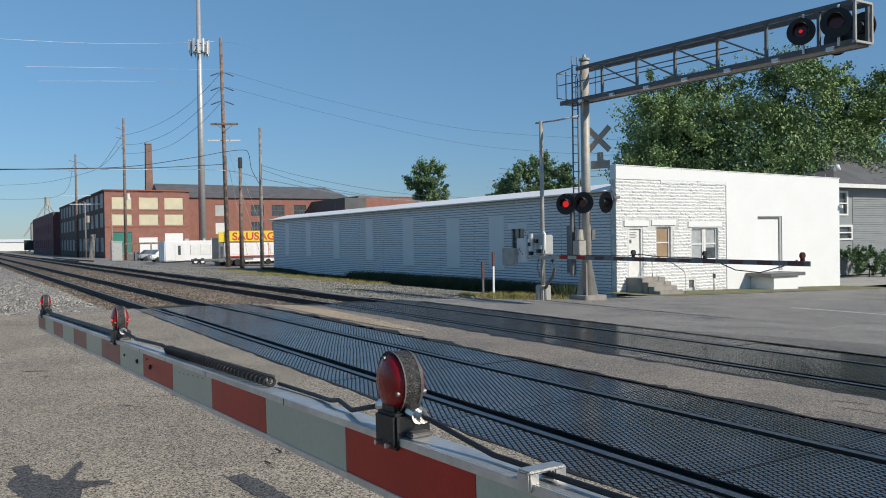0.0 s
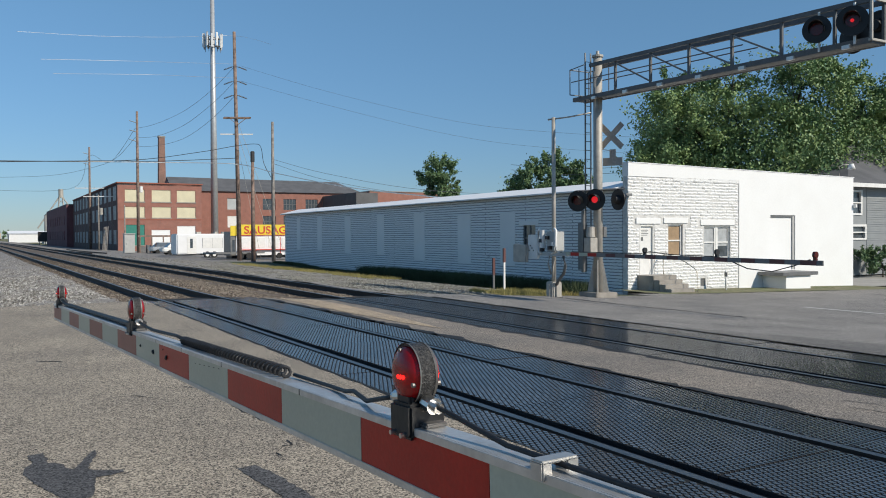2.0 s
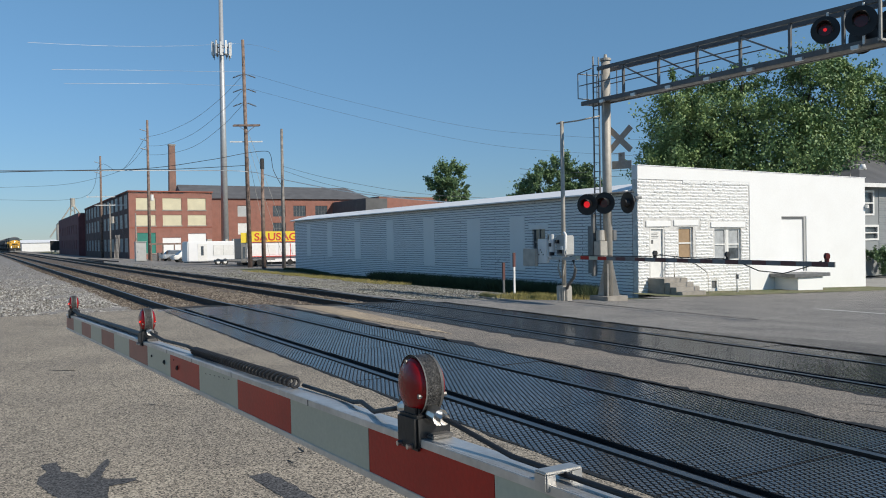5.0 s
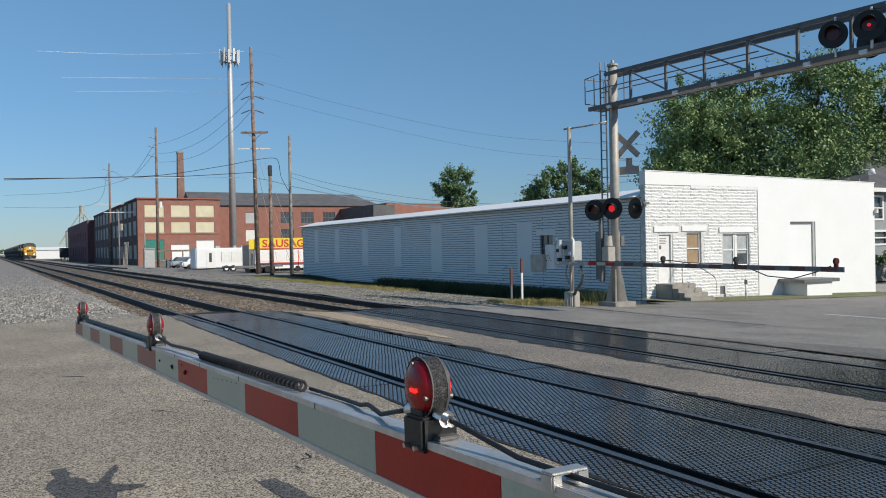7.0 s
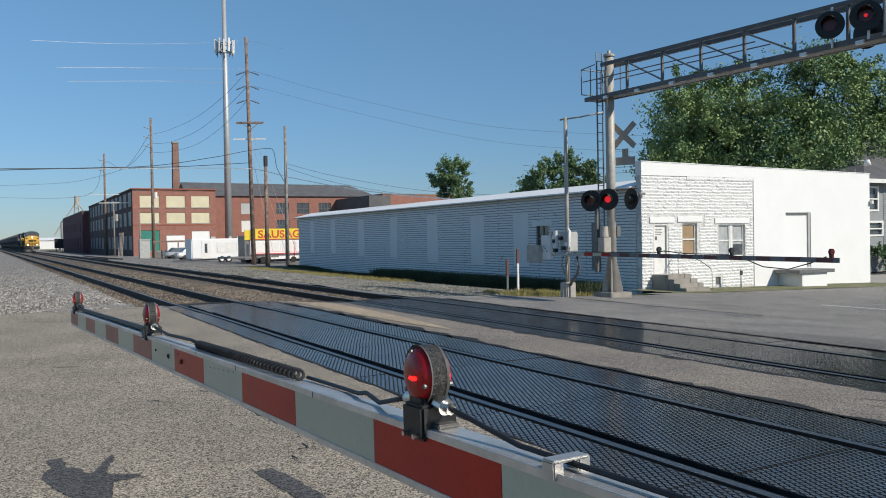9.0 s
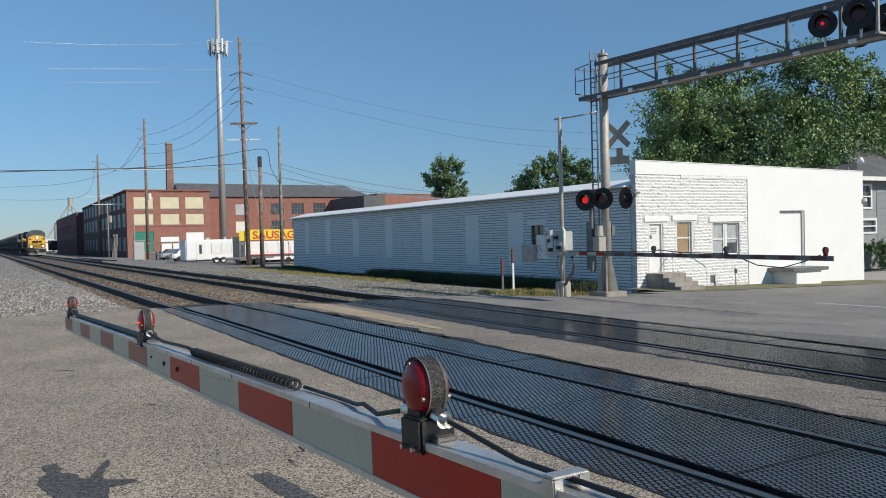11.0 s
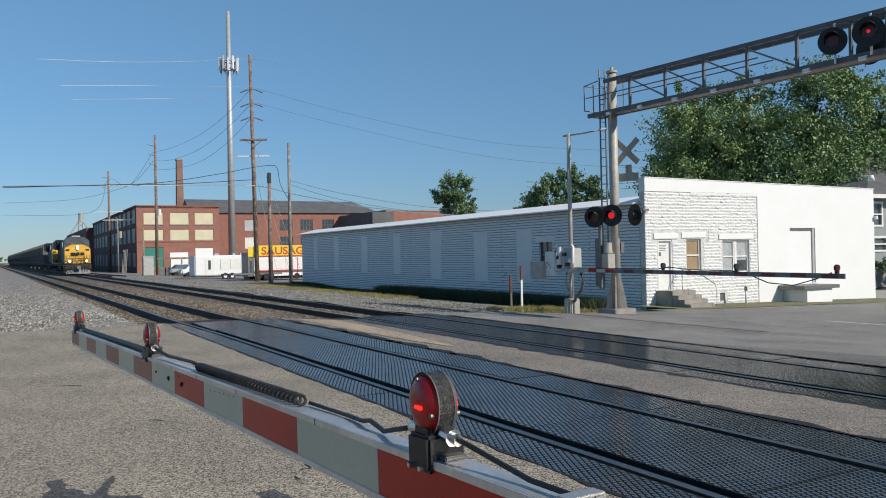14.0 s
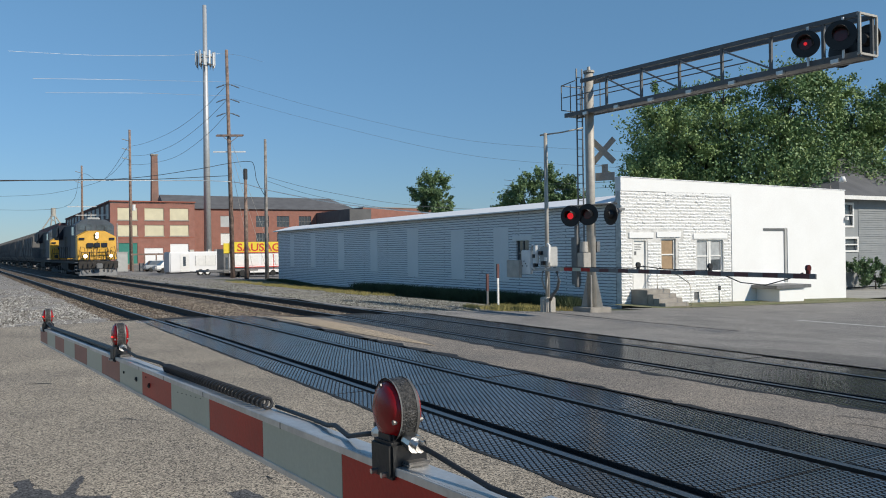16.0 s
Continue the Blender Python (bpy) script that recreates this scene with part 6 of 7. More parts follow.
FARRED = mat("far_dark_red", (0.19, 0.075, 0.08), 0.85, var=0.15, scale=0.4, fine=6, bump=0.1)
rear_factory()
RED = thing("red_warehouse", at_track(226, 19.0, -1.2), "long dark red warehouse beyond the factory", "warehouse")
bm = bmesh.new()
wl = [(u, u + 1.6, z, z + 2.4) for u in range(6, 66, 7) for z in (2.0, 6.0)]
rect_wall(bm, 0, 72, 0, 11, wl, lambda u, d, z: (d, u, z), 0.4)
part("wall", bm, FARRED, RED)
part("end_wall", boxed("end_wall", FARRED, 0.4, 16, 0, 0.4, 0, 11), None, RED)
part("roof", boxed("roof", SLATE, 0, 16, 0, 72, 11, 11.3), None, RED)
for w in wl:
    part("window", boxed("window", BOARDGREY, 0.15, 0.2, w[0], w[1], w[2], w[3]), None, RED, "grey window")
ELEV = thing("grain_elevator", at_track(420, 33, -4.2), "grey grain elevator tower with braced legs", "grain elevator")
bm = bmesh.new()
for dx, dy in ((-3, -3), (3, -3), (3, 3), (-3, 3)):
    rod(bm, (dx * 1.0, dy, 0), (dx * 0.15, dy * 0.15, 27), 0.25, n=6)
for z in (14, 18, 22):
    f_ = 1 - z / 27 * 0.85
    for a, b in (((-3, -3), (3, -3)), ((3, -3), (3, 3)), ((3, 3), (-3, 3)), ((-3, 3), (-3, -3))):
        rod(bm, (a[0] * f_, a[1] * f_, z), (b[0] * f_, b[1] * f_, z + 1.5), 0.12, n=5)
rod(bm, (0, 0, 24.5), (0, 0, 28.5), 1.1, n=12)
rod(bm, (0, 0, 26), (-10, 0, 10), 0.3, n=6)
rod(bm, (0, 0, 26), (9, 0, 12), 0.3, n=6)
part("tower", bm, GALV, ELEV)
for dx, r_, h_ in ((-5.6, 1.7, 16), (10, 3, 18), (14, 2.5, 20), (6, 2.0, 16)):
    bm = bmesh.new()
    rod(bm, (dx, 0, 0), (dx, 0, h_), r_, n=20)
    rod(bm, (dx, 0, h_), (dx, 0, h_ + 1.6), r_, 0.3, 20)
    part("silo", bm, GALV, ELEV, "round steel silo", True)
for s, p, w_, d_, h_, m_, lab in ((455, 12, 26, 20, 6.0, TRAILWHITE, "long white shed far along the tracks"), (360, 22, 12, 14, 5.0, FRAMEGREY, "pale grey shed far along the tracks")):
    t = thing("shed", at_track(s, p, -1), lab, "shed", "far sheds")
    part("walls", boxed("walls", m_, 0, w_, 0, d_, 0, h_ - 1.5), None, t)
    bm = bmesh.new()
    vs = [bm.verts.new(q) for q in ((-0.5, -0.5, h_ - 1.5), (w_ + 0.5, -0.5, h_ - 1.5), (w_ + 0.5, d_ + 0.5, h_ - 1.5), (-0.5, d_ + 0.5, h_ - 1.5), (-0.5, d_ / 2, h_), (w_ + 0.5, d_ / 2, h_))]
    for q in ((0, 1, 5, 4), (2, 3, 4, 5), (1, 2, 5), (3, 0, 4), (3, 2, 1, 0)):
        bm.faces.new([vs[k] for k in q])
    part("roof", bm, ROOFW, t, "pale shed roof")
BOARDS = thing("track_board", at_track(245, 13.4, -0.9), "dark board beside the tracks", "board")
part("panel", boxed("panel", BLACK, 0, 2.3, 0, 0.3, 1.3, 4.0), None, BOARDS)
for x in (0.3, 1.8):
    part("leg", boxed("leg", STEEL, x, x + 0.2, 0.05, 0.25, 0, 1.3), None, BOARDS)
for k in range(4):
    t = thing("leaning_board", at_track(140 + 1.6 * k, 17.6, -0.7), "pale timber leaning by the factory", "timber", "leaning timbers")
    part("plank", boxed("plank", GREYPOLE, -0.06, 0.06, 0, 0.1, 0, 4.0), None, t, m=pose(0, 0, 0, 0, 4, 0))


def house():
    t = thing("house", at_track(31.6, 47.7, -1.15, 0), "pale grey sided house with a dark roof behind the warehouse", "house")
    bm = bmesh.new()
    ws = [(0.7, 1.7, 4.0, 5.35), (0.8, 2.15, 2.4, 3.14)]
    rect_wall(bm, 0, 14, 0, 5.8, ws, lambda u, d, z: (u, d, z), 0.25)
    part("wall", bm, SIDING, t, "grey clapboard wall")
    part("side_wall", boxed("side_wall", SIDING, 0, 0.25, 0.25, 12, 0, 5.8), None, t)
    part("side_wall", boxed("side_wall", SIDING, 13.75, 14, 0.25, 12, 0, 5.8), None, t)
    for k in range(37):
        part("clapboard", boxed("clapboard", SIDING, 2.35, 14, -0.03, 0.0, 0.1 + 0.152 * k, 0.225 + 0.152 * k), None, t)
    for w in ws:
        win = part("window", boxed("window", GLASS, w[0], w[1], 0.1, 0.13, w[2], w[3]), None, t, "dark window in a white frame")
        for a, b, c, d in ((w[0] - 0.14, w[0], w[2] - 0.12, w[3] + 0.14), (w[1], w[1] + 0.14, w[2] - 0.12, w[3] + 0.14), (w[0], w[1], w[3], w[3] + 0.14), (w[0], w[1], w[2] - 0.12, w[2]), (w[0], w[1], (w[2] + w[3]) / 2 - 0.04, (w[2] + w[3]) / 2 + 0.04)):
            part("frame", boxed("frame", FRAMEWHITE, a, b, -0.06, 0.1, c, d), None, win)
    bm = bmesh.new()
    vs = [bm.verts.new(q) for q in ((-0.5, -0.6, 5.8), (20.6, -0.6, 5.8), (20.6, 12.6, 5.8), (-0.5, 12.6, 5.8), (9.5, 6, 9.5), (12.0, 6, 9.5))]
    for q in ((0, 1, 5, 4), (1, 2, 5), (2, 3, 4, 5), (3, 0, 4), (3, 2, 1, 0)):
        bm.faces.new([vs[k] for k in q])
    part("roof", bm, SLATE, t, "dark shingle roof")
    part("eave", boxed("eave", FRAMEWHITE, -0.5, 20.6, -0.72, -0.6, 5.65, 5.9), None, t, "white eaves board")


house()
sheet("side_street", LIGHTCONC, steps(25.3, 40, 3), (39, 42, 50, 80), -0.10, "pale concrete side street")
# ---- trees ----
def leaf_mat(name, a, b):
    m = mat(name, a, 0.6, var=0.3, scale=0.5, fine=3, bump=0.0, col2=b)
    m.node_tree.nodes["Principled BSDF"].inputs["Subsurface Weight"].default_value = 0.0
    return m


LEAF = leaf_mat("leaf_green", (0.235, 0.32, 0.105), (0.08, 0.16, 0.068))
LEAFDARK = leaf_mat("leaf_dark_green", (0.15, 0.235, 0.095), (0.075, 0.135, 0.06))
BARK = mat("bark", (0.11, 0.085, 0.065), 0.95, var=0.3, scale=3, fine=20, bump=0.6)


def tree(x, y, z, lobes, trunk_h, trunk_r, n, size, leaf, label, seed):
    """A trunk with limbs to each lobe of the crown; leaves gather in clumps about the lobes' shells. A lobe: x, y, z, radius."""
    rng = np.random.default_rng(seed)
    t = thing("tree", pose(x, y, z), label, "tree", "trees")
    bm = bmesh.new()
    rod(bm, (0, 0, -0.3), (0, 0, trunk_h), trunk_r, trunk_r * 0.7, 12)
    for lx, ly, lz, lr in lobes:
        mid = Vector((lx * 0.45, ly * 0.45, trunk_h * 0.8 + (lz - trunk_h) * 0.45))
        rod(bm, (0, 0, trunk_h * 0.85), mid, trunk_r * 0.5, trunk_r * 0.3, 8)
        rod(bm, mid, (lx, ly, lz), trunk_r * 0.3, trunk_r * 0.08, 8)
        for k in range(5):
            d = Vector(rng.normal(size=3)).normalized() * lr * 0.85
            rod(bm, (lx * 0.8, ly * 0.8, lz - lr * 0.3), Vector((lx, ly, lz)) + d, trunk_r * 0.10, trunk_r * 0.03, 5)
    part("trunk", bm, BARK, t, "grey-brown trunk and limbs")
    w = np.array([l[3] ** 2 for l in lobes])
    clumps = max(20, n // 150)
    which = rng.choice(len(lobes), clumps, p=w / w.sum())
    L = np.array(lobes)[which]
    d = rng.normal(size=(clumps, 3))
    d /= np.linalg.norm(d, axis=1)[:, None]
    cc = L[:, :3] + d * (L[:, 3] * rng.uniform(0.55, 1.08, clumps))[:, None] * np.array([1, 1, 0.85])
    cr = L[:, 3] * rng.uniform(0.11, 0.27, clumps)
    k = rng.integers(0, clumps, n)
    way = d + np.array([0, 0, 0.35]) + rng.normal(size=(clumps, 3)) * 0.25
    way /= np.linalg.norm(way, axis=1)[:, None]
    e = rng.normal(size=(n, 3)) * 0.42
    e += way[k] * (rng.normal(size=n) * 0.75)[:, None]
    c = cc[k] + e * cr[k][:, None]
    u = rng.normal(size=(n, 3)); u /= np.linalg.norm(u, axis=1)[:, None]
    v = np.cross(u, rng.normal(size=(n, 3))); v /= np.linalg.norm(v, axis=1)[:, None]
    a = size * rng.uniform(0.6, 1.3, n)[:, None]
    verts = np.stack([c - u * a, c + v * a * 0.55, c + u * a, c - v * a * 0.55], 1).reshape(-1, 3)
    me = bpy.data.meshes.new("crown")
    me.from_pydata(verts.tolist(), [], np.arange(4 * n).reshape(-1, 4).tolist())
    me.materials.append(leaf)
    part("crown", me, None, t, "leafy crown with gaps")
    return t


tree(24, 62, -1.2, [(0, 0, 9, 5), (-6, 1, 7.5, 4.2), (-7.2, 0, 10.8, 2.9), (-7.4, 0, 8.8, 2.9), (-8.5, 0, 7.4, 1.5), (-7.4, 0, 13.6, 1.9), (-3.2, 0, 14.4, 1.6), (2.6, -1, 15.3, 1.7), (5, 0, 8.5, 5), (7.5, 1, 9, 3), (2, -2, 13, 3.6), (-4, 0, 12, 3.4), (7, 0, 12, 3.2), (0, -3, 6, 4.5), (8.2, 0, 6.5, 3), (8.2, 0, 12, 2.5), (10.6, 0, 13.6, 2.1), (12.5, 1, 12.2, 2.2), (5.2, -1, 14.4, 1.8)], 5, 0.5, 160000, 0.125, LEAF, "large broad green tree with some yellowing leaves", 1)
tree(-1.7, 91, -1, [(0, 0, 10.0, 1.8), (-1.1, 0, 8.8, 1.5), (1.2, 0, 8.3, 1.5), (0, 0, 6.8, 1.7)], 4.5, 0.2, 16000, 0.13, LEAFDARK, "small round green tree behind the warehouse", 2)
tree(8.9, 76, -1, [(-1.8, 0, 7.9, 1.8), (0, 0, 8.9, 1.8), (2, 0, 7.8, 1.8), (3.2, 0, 7, 1.3), (-3, 0, 6.6, 1.2), (0.5, 0, 6.2, 2.4)], 4, 0.3, 26000, 0.13, LEAFDARK, "broad dark green tree behind the warehouse", 3)




# low trees at the horizon and a shrub by the house
v = on_track(30.2, 49.6, -1.15)
tree(v.x, v.y, v.z, [(0, 0, 1.0, 1.0), (1.0, 0.3, 0.8, 0.9), (-1.0, 0, 1.0, 0.9), (1.9, 0.6, 0.6, 0.7), (-0.2, 0, 1.6, 0.6)], 0.4, 0.05, 9000, 0.08, LEAFDARK, "dense dark green shrub beside the house", 6)
for k, (s, p, h) in enumerate(((262, -11, 9), (330, -14, 10), (620, -30, 9), (680, -8, 10), (640, -60, 11), (700, 60, 9), (520, -75, 12), (760, 20, 10))):
    v = on_track(s, p, -1)
    tree(v.x, v.y, v.z, [(0, 0, h * 0.62, h * 0.32), (-h * 0.4, 0, h * 0.5, h * 0.28), (h * 0.45, 0, h * 0.48, h * 0.3), (h * 0.9, 0, h * 0.4, h * 0.26)], h * 0.3, 0.3, 2500, 0.5, LEAFDARK, "distant dark green tree by the tracks", 20 + k)
# ---- train ----
TRAIN_Z = TRACKS[1][1]
YELLOW = mat("yellow_paint", (0.72, 0.40, 0.04), 0.45, var=0.12, scale=2, fine=20, bump=0.05, col2=(0.58, 0.31, 0.03))
NAVY = mat("dark_blue_paint", (0.018, 0.026, 0.042), 0.65, var=0.2, scale=2, fine=20, bump=0.05, spec=0.25)
CABGREY = mat("grey_blue_cab_paint", (0.085, 0.105, 0.13), 0.65, var=0.15, scale=2, fine=20, bump=0.05, spec=0.25)
GRIME = mat("grimy_underframe", (0.05, 0.045, 0.04), 0.85, var=0.3, scale=4, fine=30, bump=0.3)
HOPPER = mat("hopper_grey", (0.15, 0.148, 0.145), 0.75, var=0.2, scale=0.7, fine=15, bump=0.1, col2=(0.085, 0.08, 0.075))
HEADLIGHT = glow("headlight", (1.0, 0.84, 0.55), 5.0, (0.9, 0.9, 0.8))


def bogie(parent, y, name="bogie", r=0.52):
    bm = bmesh.new()
    for x in (-0.95, 0.95):
        box(bm, x - 0.12, x + 0.12, y - 2.2, y + 2.2, 0.45, 0.85)
        for k in (-1, 0, 1):
            box(bm, x - 0.2, x + 0.2, y + 1.8 * k - 0.25, y + 1.8 * k + 0.25, 0.35, 0.75)
    b = part(name, bm, GRIME, parent, "grimy wheel truck")
    for k in (-1, 0, 1):
        bm = bmesh.new()
        for x in (-0.76, 0.76):
            rod(bm, (x - 0.07, y + 1.8 * k, r), (x + 0.07, y + 1.8 * k, r), r, n=18)
        rod(bm, (-0.76, y + 1.8 * k, r), (0.76, y + 1.8 * k, r), 0.09, n=8)
        part("wheelset", bm, STEEL, b, "steel wheelset")
    return b


def locomotive(lead):
    """Front at y = 0, facing -y."""
    t = thing("locomotive", at_track(480, 9.6, TRAIN_Z), "yellow and dark blue diesel locomotive with lit headlights" if lead else "dark blue diesel locomotive behind the leader", "locomotive", "locomotives")
    part("platform", boxed("platform", GRIME, -1.53, 1.53, 0.35, 22, 1.1, 1.3), None, t, "dark frame and walkway")
    # plough and front plate
    bm = bmesh.new()
    vs = [bm.verts.new(q) for q in ((-1.45, 0.35, 0.12), (0, -0.12, 0.12), (1.45, 0.35, 0.12), (1.3, 0.45, 0.72), (0, 0.25, 0.72), (-1.3, 0.45, 0.72))]
    bm.faces.new((vs[0], vs[1], vs[4], vs[5]))
    bm.faces.new((vs[1], vs[2], vs[3], vs[4]))
    r = bmesh.ops.extrude_face_region(bm, geom=bm.faces[:])
    bmesh.ops.translate(bm, vec=(0, 0.12, 0), verts=[v for v in r["geom"] if isinstance(v, bmesh.types.BMVert)])
    part("plough", bm, GREYDULL, t, "worn grey snow plough")
    for x, z in ((-0.6, 1.75), (0.4, 1.75), (-0.3, 2.1), (0.75, 2.1)):
        part("grab_iron", boxed("grab_iron", NAVY, x - 0.02, x + 0.02, 0.60, 0.66, z - 0.35, z + 0.35), None, t)
    part("front_rail", boxed("front_rail", NAVY, -1.3, 1.3, 0.46, 0.52, 2.02, 2.07), None, t, "front handrail")
    for x in (-1.3, -0.65, 0.0, 0.65, 1.3):
        part("rail_post", boxed("rail_post", NAVY, x - 0.025, x + 0.025, 0.46, 0.52, 1.3, 2.02), None, t)
    part("end_plate", boxed("end_plate", GRIME, -1.5, 1.5, 0.2, 0.36, 0.72, 1.3), None, t, "black end plate")
    bm = bmesh.new()
    box(bm, -0.16, 0.16, -0.35, 0.2, 0.75, 1.05, 0.04)
    box(bm, -0.24, 0.24, -0.42, -0.2, 0.68, 1.12, 0.05)
    part("coupler", bm, STEEL, t, "steel coupler")
    for x in (-1.15, -0.8, -0.45, 0.45, 0.8, 1.15):
        bm = bmesh.new()
        hose(bm, [(x, 0.2, 1.1), (x, 0.05, 0.95), (x * 0.95, 0.02, 0.6), (x * 0.9, 0.08, 0.42)], 0.035, 6)
        part("air_hose", bm, RUBBERBLACK, t, "black air hose")
    for k in range(4):
        for sx in (-1, 1):
            part("step", boxed("step", STEEL, sx * 1.5 - 0.25, sx * 1.5 + 0.05 if sx > 0 else sx * 1.5 + 0.25, 0.4, 0.75, 0.35 + 0.28 * k, 0.39 + 0.28 * k), None, t, "step tread")
    # nose: wide, with bevelled shoulders
    bm = bmesh.new()
    prof = [(-1.5, 1.4), (1.5, 1.4), (1.5, 3.32), (0.7, 3.76), (-0.7, 3.76), (-1.5, 3.32)]
    a = [bm.verts.new((x, 0.85 + 0.10 * (z - 1.55), z)) for x, z in prof]
    b = [bm.verts.new((x, 2.3, z + (0.12 if z > 3 else 0))) for x, z in prof]
    bm.faces.new(a[::-1])
    bm.faces.new(b)
    for i in range(6):
        bm.faces.new((a[i], a[(i + 1) % 6], b[(i + 1) % 6], b[i]))
    bmesh.ops.bevel(bm, geom=bm.edges[:], offset=0.05, segments=2, affect="EDGES")
    nose = part("nose", bm, YELLOW, t, "bright yellow nose")
    part("nose_door", boxed("nose_door", YELLOW, 0.05, 0.75, -0.02, 0.03, 1.6, 3.0), None, nose, "nose door", m=pose(0, 0.86, 0, 0, 0, 0))
    for x0, x1, z0, z1 in ((-0.78, -0.30, 2.44, 2.80), (-0.22, 0.22, 2.44, 2.80), (0.30, 0.78, 2.44, 2.80)):
        part("emblem_bar", boxed("emblem_bar", NAVY, x0, x1, 0.80, 0.90, z0, z1), None, nose)
    for sx in (-1, 1):
        part("number_board", boxed("number_board", NAVY, sx * 1.16 - 0.2, sx * 1.16 + 0.2, 0.90, 1.02, 3.08, 3.24), None, nose, "dark number board")
        bm = bmesh.new()
        hose(bm, [(sx * 0.95, 0.55, 1.55), (sx * 1.0, 0.5, 2.4), (sx * 1.3, 0.55, 2.5), (sx * 1.45, 0.6, 1.6)], 0.022, 6)
        part("handrail", bm, NAVY, t, "dark handrail")
        bm = bmesh.new()
        hose(bm, [(sx * 0.12, 0.5, 1.55), (sx * 0.12, 0.48, 2.3), (sx * 0.8, 0.48, 2.3), (sx * 0.85, 0.5, 1.55)], 0.022, 6)
        part("handrail", bm, NAVY, t, "dark handrail")
        bm = bmesh.new()
        rod(bm, (sx * 0.98, 0.30, 1.72), (sx * 0.98, 0.5, 1.72), 0.17, n=16)
        d = part("ditch_light", bm, GRIME, t, "ditch light housing")
        bm = bmesh.new()
        rod(bm, (sx * 0.98, 0.27, 1.72), (sx * 0.98, 0.30, 1.72), 0.15 if sx < 0 else 0.12, n=16)
        part("lamp_face", bm, HEADLIGHT if lead else GRIME, d, "lit ditch light")
    for z in (3.30, 3.54):
        bm = bmesh.new()
        rod(bm, (0.0, 0.84, z), (0.0, 1.2, z), 0.16, n=16)
        h = part("headlight", bm, GRIME, nose, "headlight housing")
        bm = bmesh.new()
        rod(bm, (0.0, 0.82, z), (0.0, 0.84, z), 0.13, n=16)
        part("lamp_face", bm, HEADLIGHT if lead else GRIME, h, "lit headlight")
    # cab
    bm = bmesh.new()
    prof = [(-1.52, 1.55), (1.52, 1.55), (1.52, 4.32), (0.9, 4.80), (-0.9, 4.80), (-1.52, 4.32)]
    a = [bm.verts.new((x, 2.1, z)) for x, z in prof]
    b = [bm.verts.new((x, 5.0, z)) for x, z in prof]
    bm.faces.new(a[::-1])
    bm.faces.new(b)
    for i in range(6):
        bm.faces.new((a[i], a[(i + 1) % 6], b[(i + 1) % 6], b[i]))
    bmesh.ops.bevel(bm, geom=bm.edges[:], offset=0.06, segments=2, affect="EDGES")
    cab = part("cab", bm, CABGREY, t, "grey-blue cab")
    for x0, x1 in ((-1.35, -0.12), (0.12, 1.35)):
        part("windscreen", boxed("windscreen", GLASS, x0, x1, 2.06, 2.12, 3.86, 4.38), None, cab, "dark windscreen")
        part("wiper", boxed("wiper", BLACK, (x0 + x1) / 2 - 0.02, (x0 + x1) / 2 + 0.02, 2.03, 2.06, 3.88, 4.22), None, cab)
    for sx in (-1, 1):
        part("cab_side_window", boxed("cab_side_window", GLASS, sx * 1.50, sx * 1.54, 2.9, 4.3, 3.5, 4.2) if sx > 0 else boxed("cab_side_window", GLASS, -1.54, -1.50, 2.9, 4.3, 3.5, 4.2), None, cab, "dark cab side window")
    part("roof_unit", boxed("roof_unit", FRAMEGREY, -0.5, 0.5, 2.7, 4.4, 4.80, 5.0, bevel=0.05), None, cab, "pale roof unit")
    # hood
    bm = bmesh.new()
    box(bm, -0.95, 0.95, 5.0, 20.6, 1.55, 4.6, 0.12)
    part("hood", bm, NAVY, t, "dark blue long hood")
    bm = bmesh.new()
    box(bm, -1.5, 1.5, 16.5, 21.3, 3.4, 4.8, 0.2)
    part("radiator", bm, NAVY, t, "wide radiator wings")
    part("blower_house", boxed("blower_house", NAVY, -1.45, 1.45, 5.6, 8.2, 1.6, 4.0), None, t, "dark equipment box")
    for y in (9.5, 11, 12.5, 14):
        part("hood_door", boxed("hood_door", GRIME, -0.99, 0.99, y, y + 1.2, 1.9, 3.6), None, t, "dark hood door")
    for sx in (-1, 1):
        bm = bmesh.new()
        rod(bm, (sx * 1.45, 5.2, 2.6), (sx * 1.45, 21.8, 2.6), 0.025, n=6)
        for k in range(11):
            rod(bm, (sx * 1.45, 5.2 + 1.6 * k, 1.55), (sx * 1.45, 5.2 + 1.6 * k, 2.6), 0.02, n=6)
        part("side_rail", bm, NAVY, t, "side handrail")
    bm = bmesh.new()
    box(bm, -1.4, 1.4, 8.2, 14.0, 0.45, 1.25, 0.15)
    part("fuel_tank", bm, GRIME, t, "black fuel tank")
    bogie(t, 4.2)
    bogie(t, 18.0)
    return t


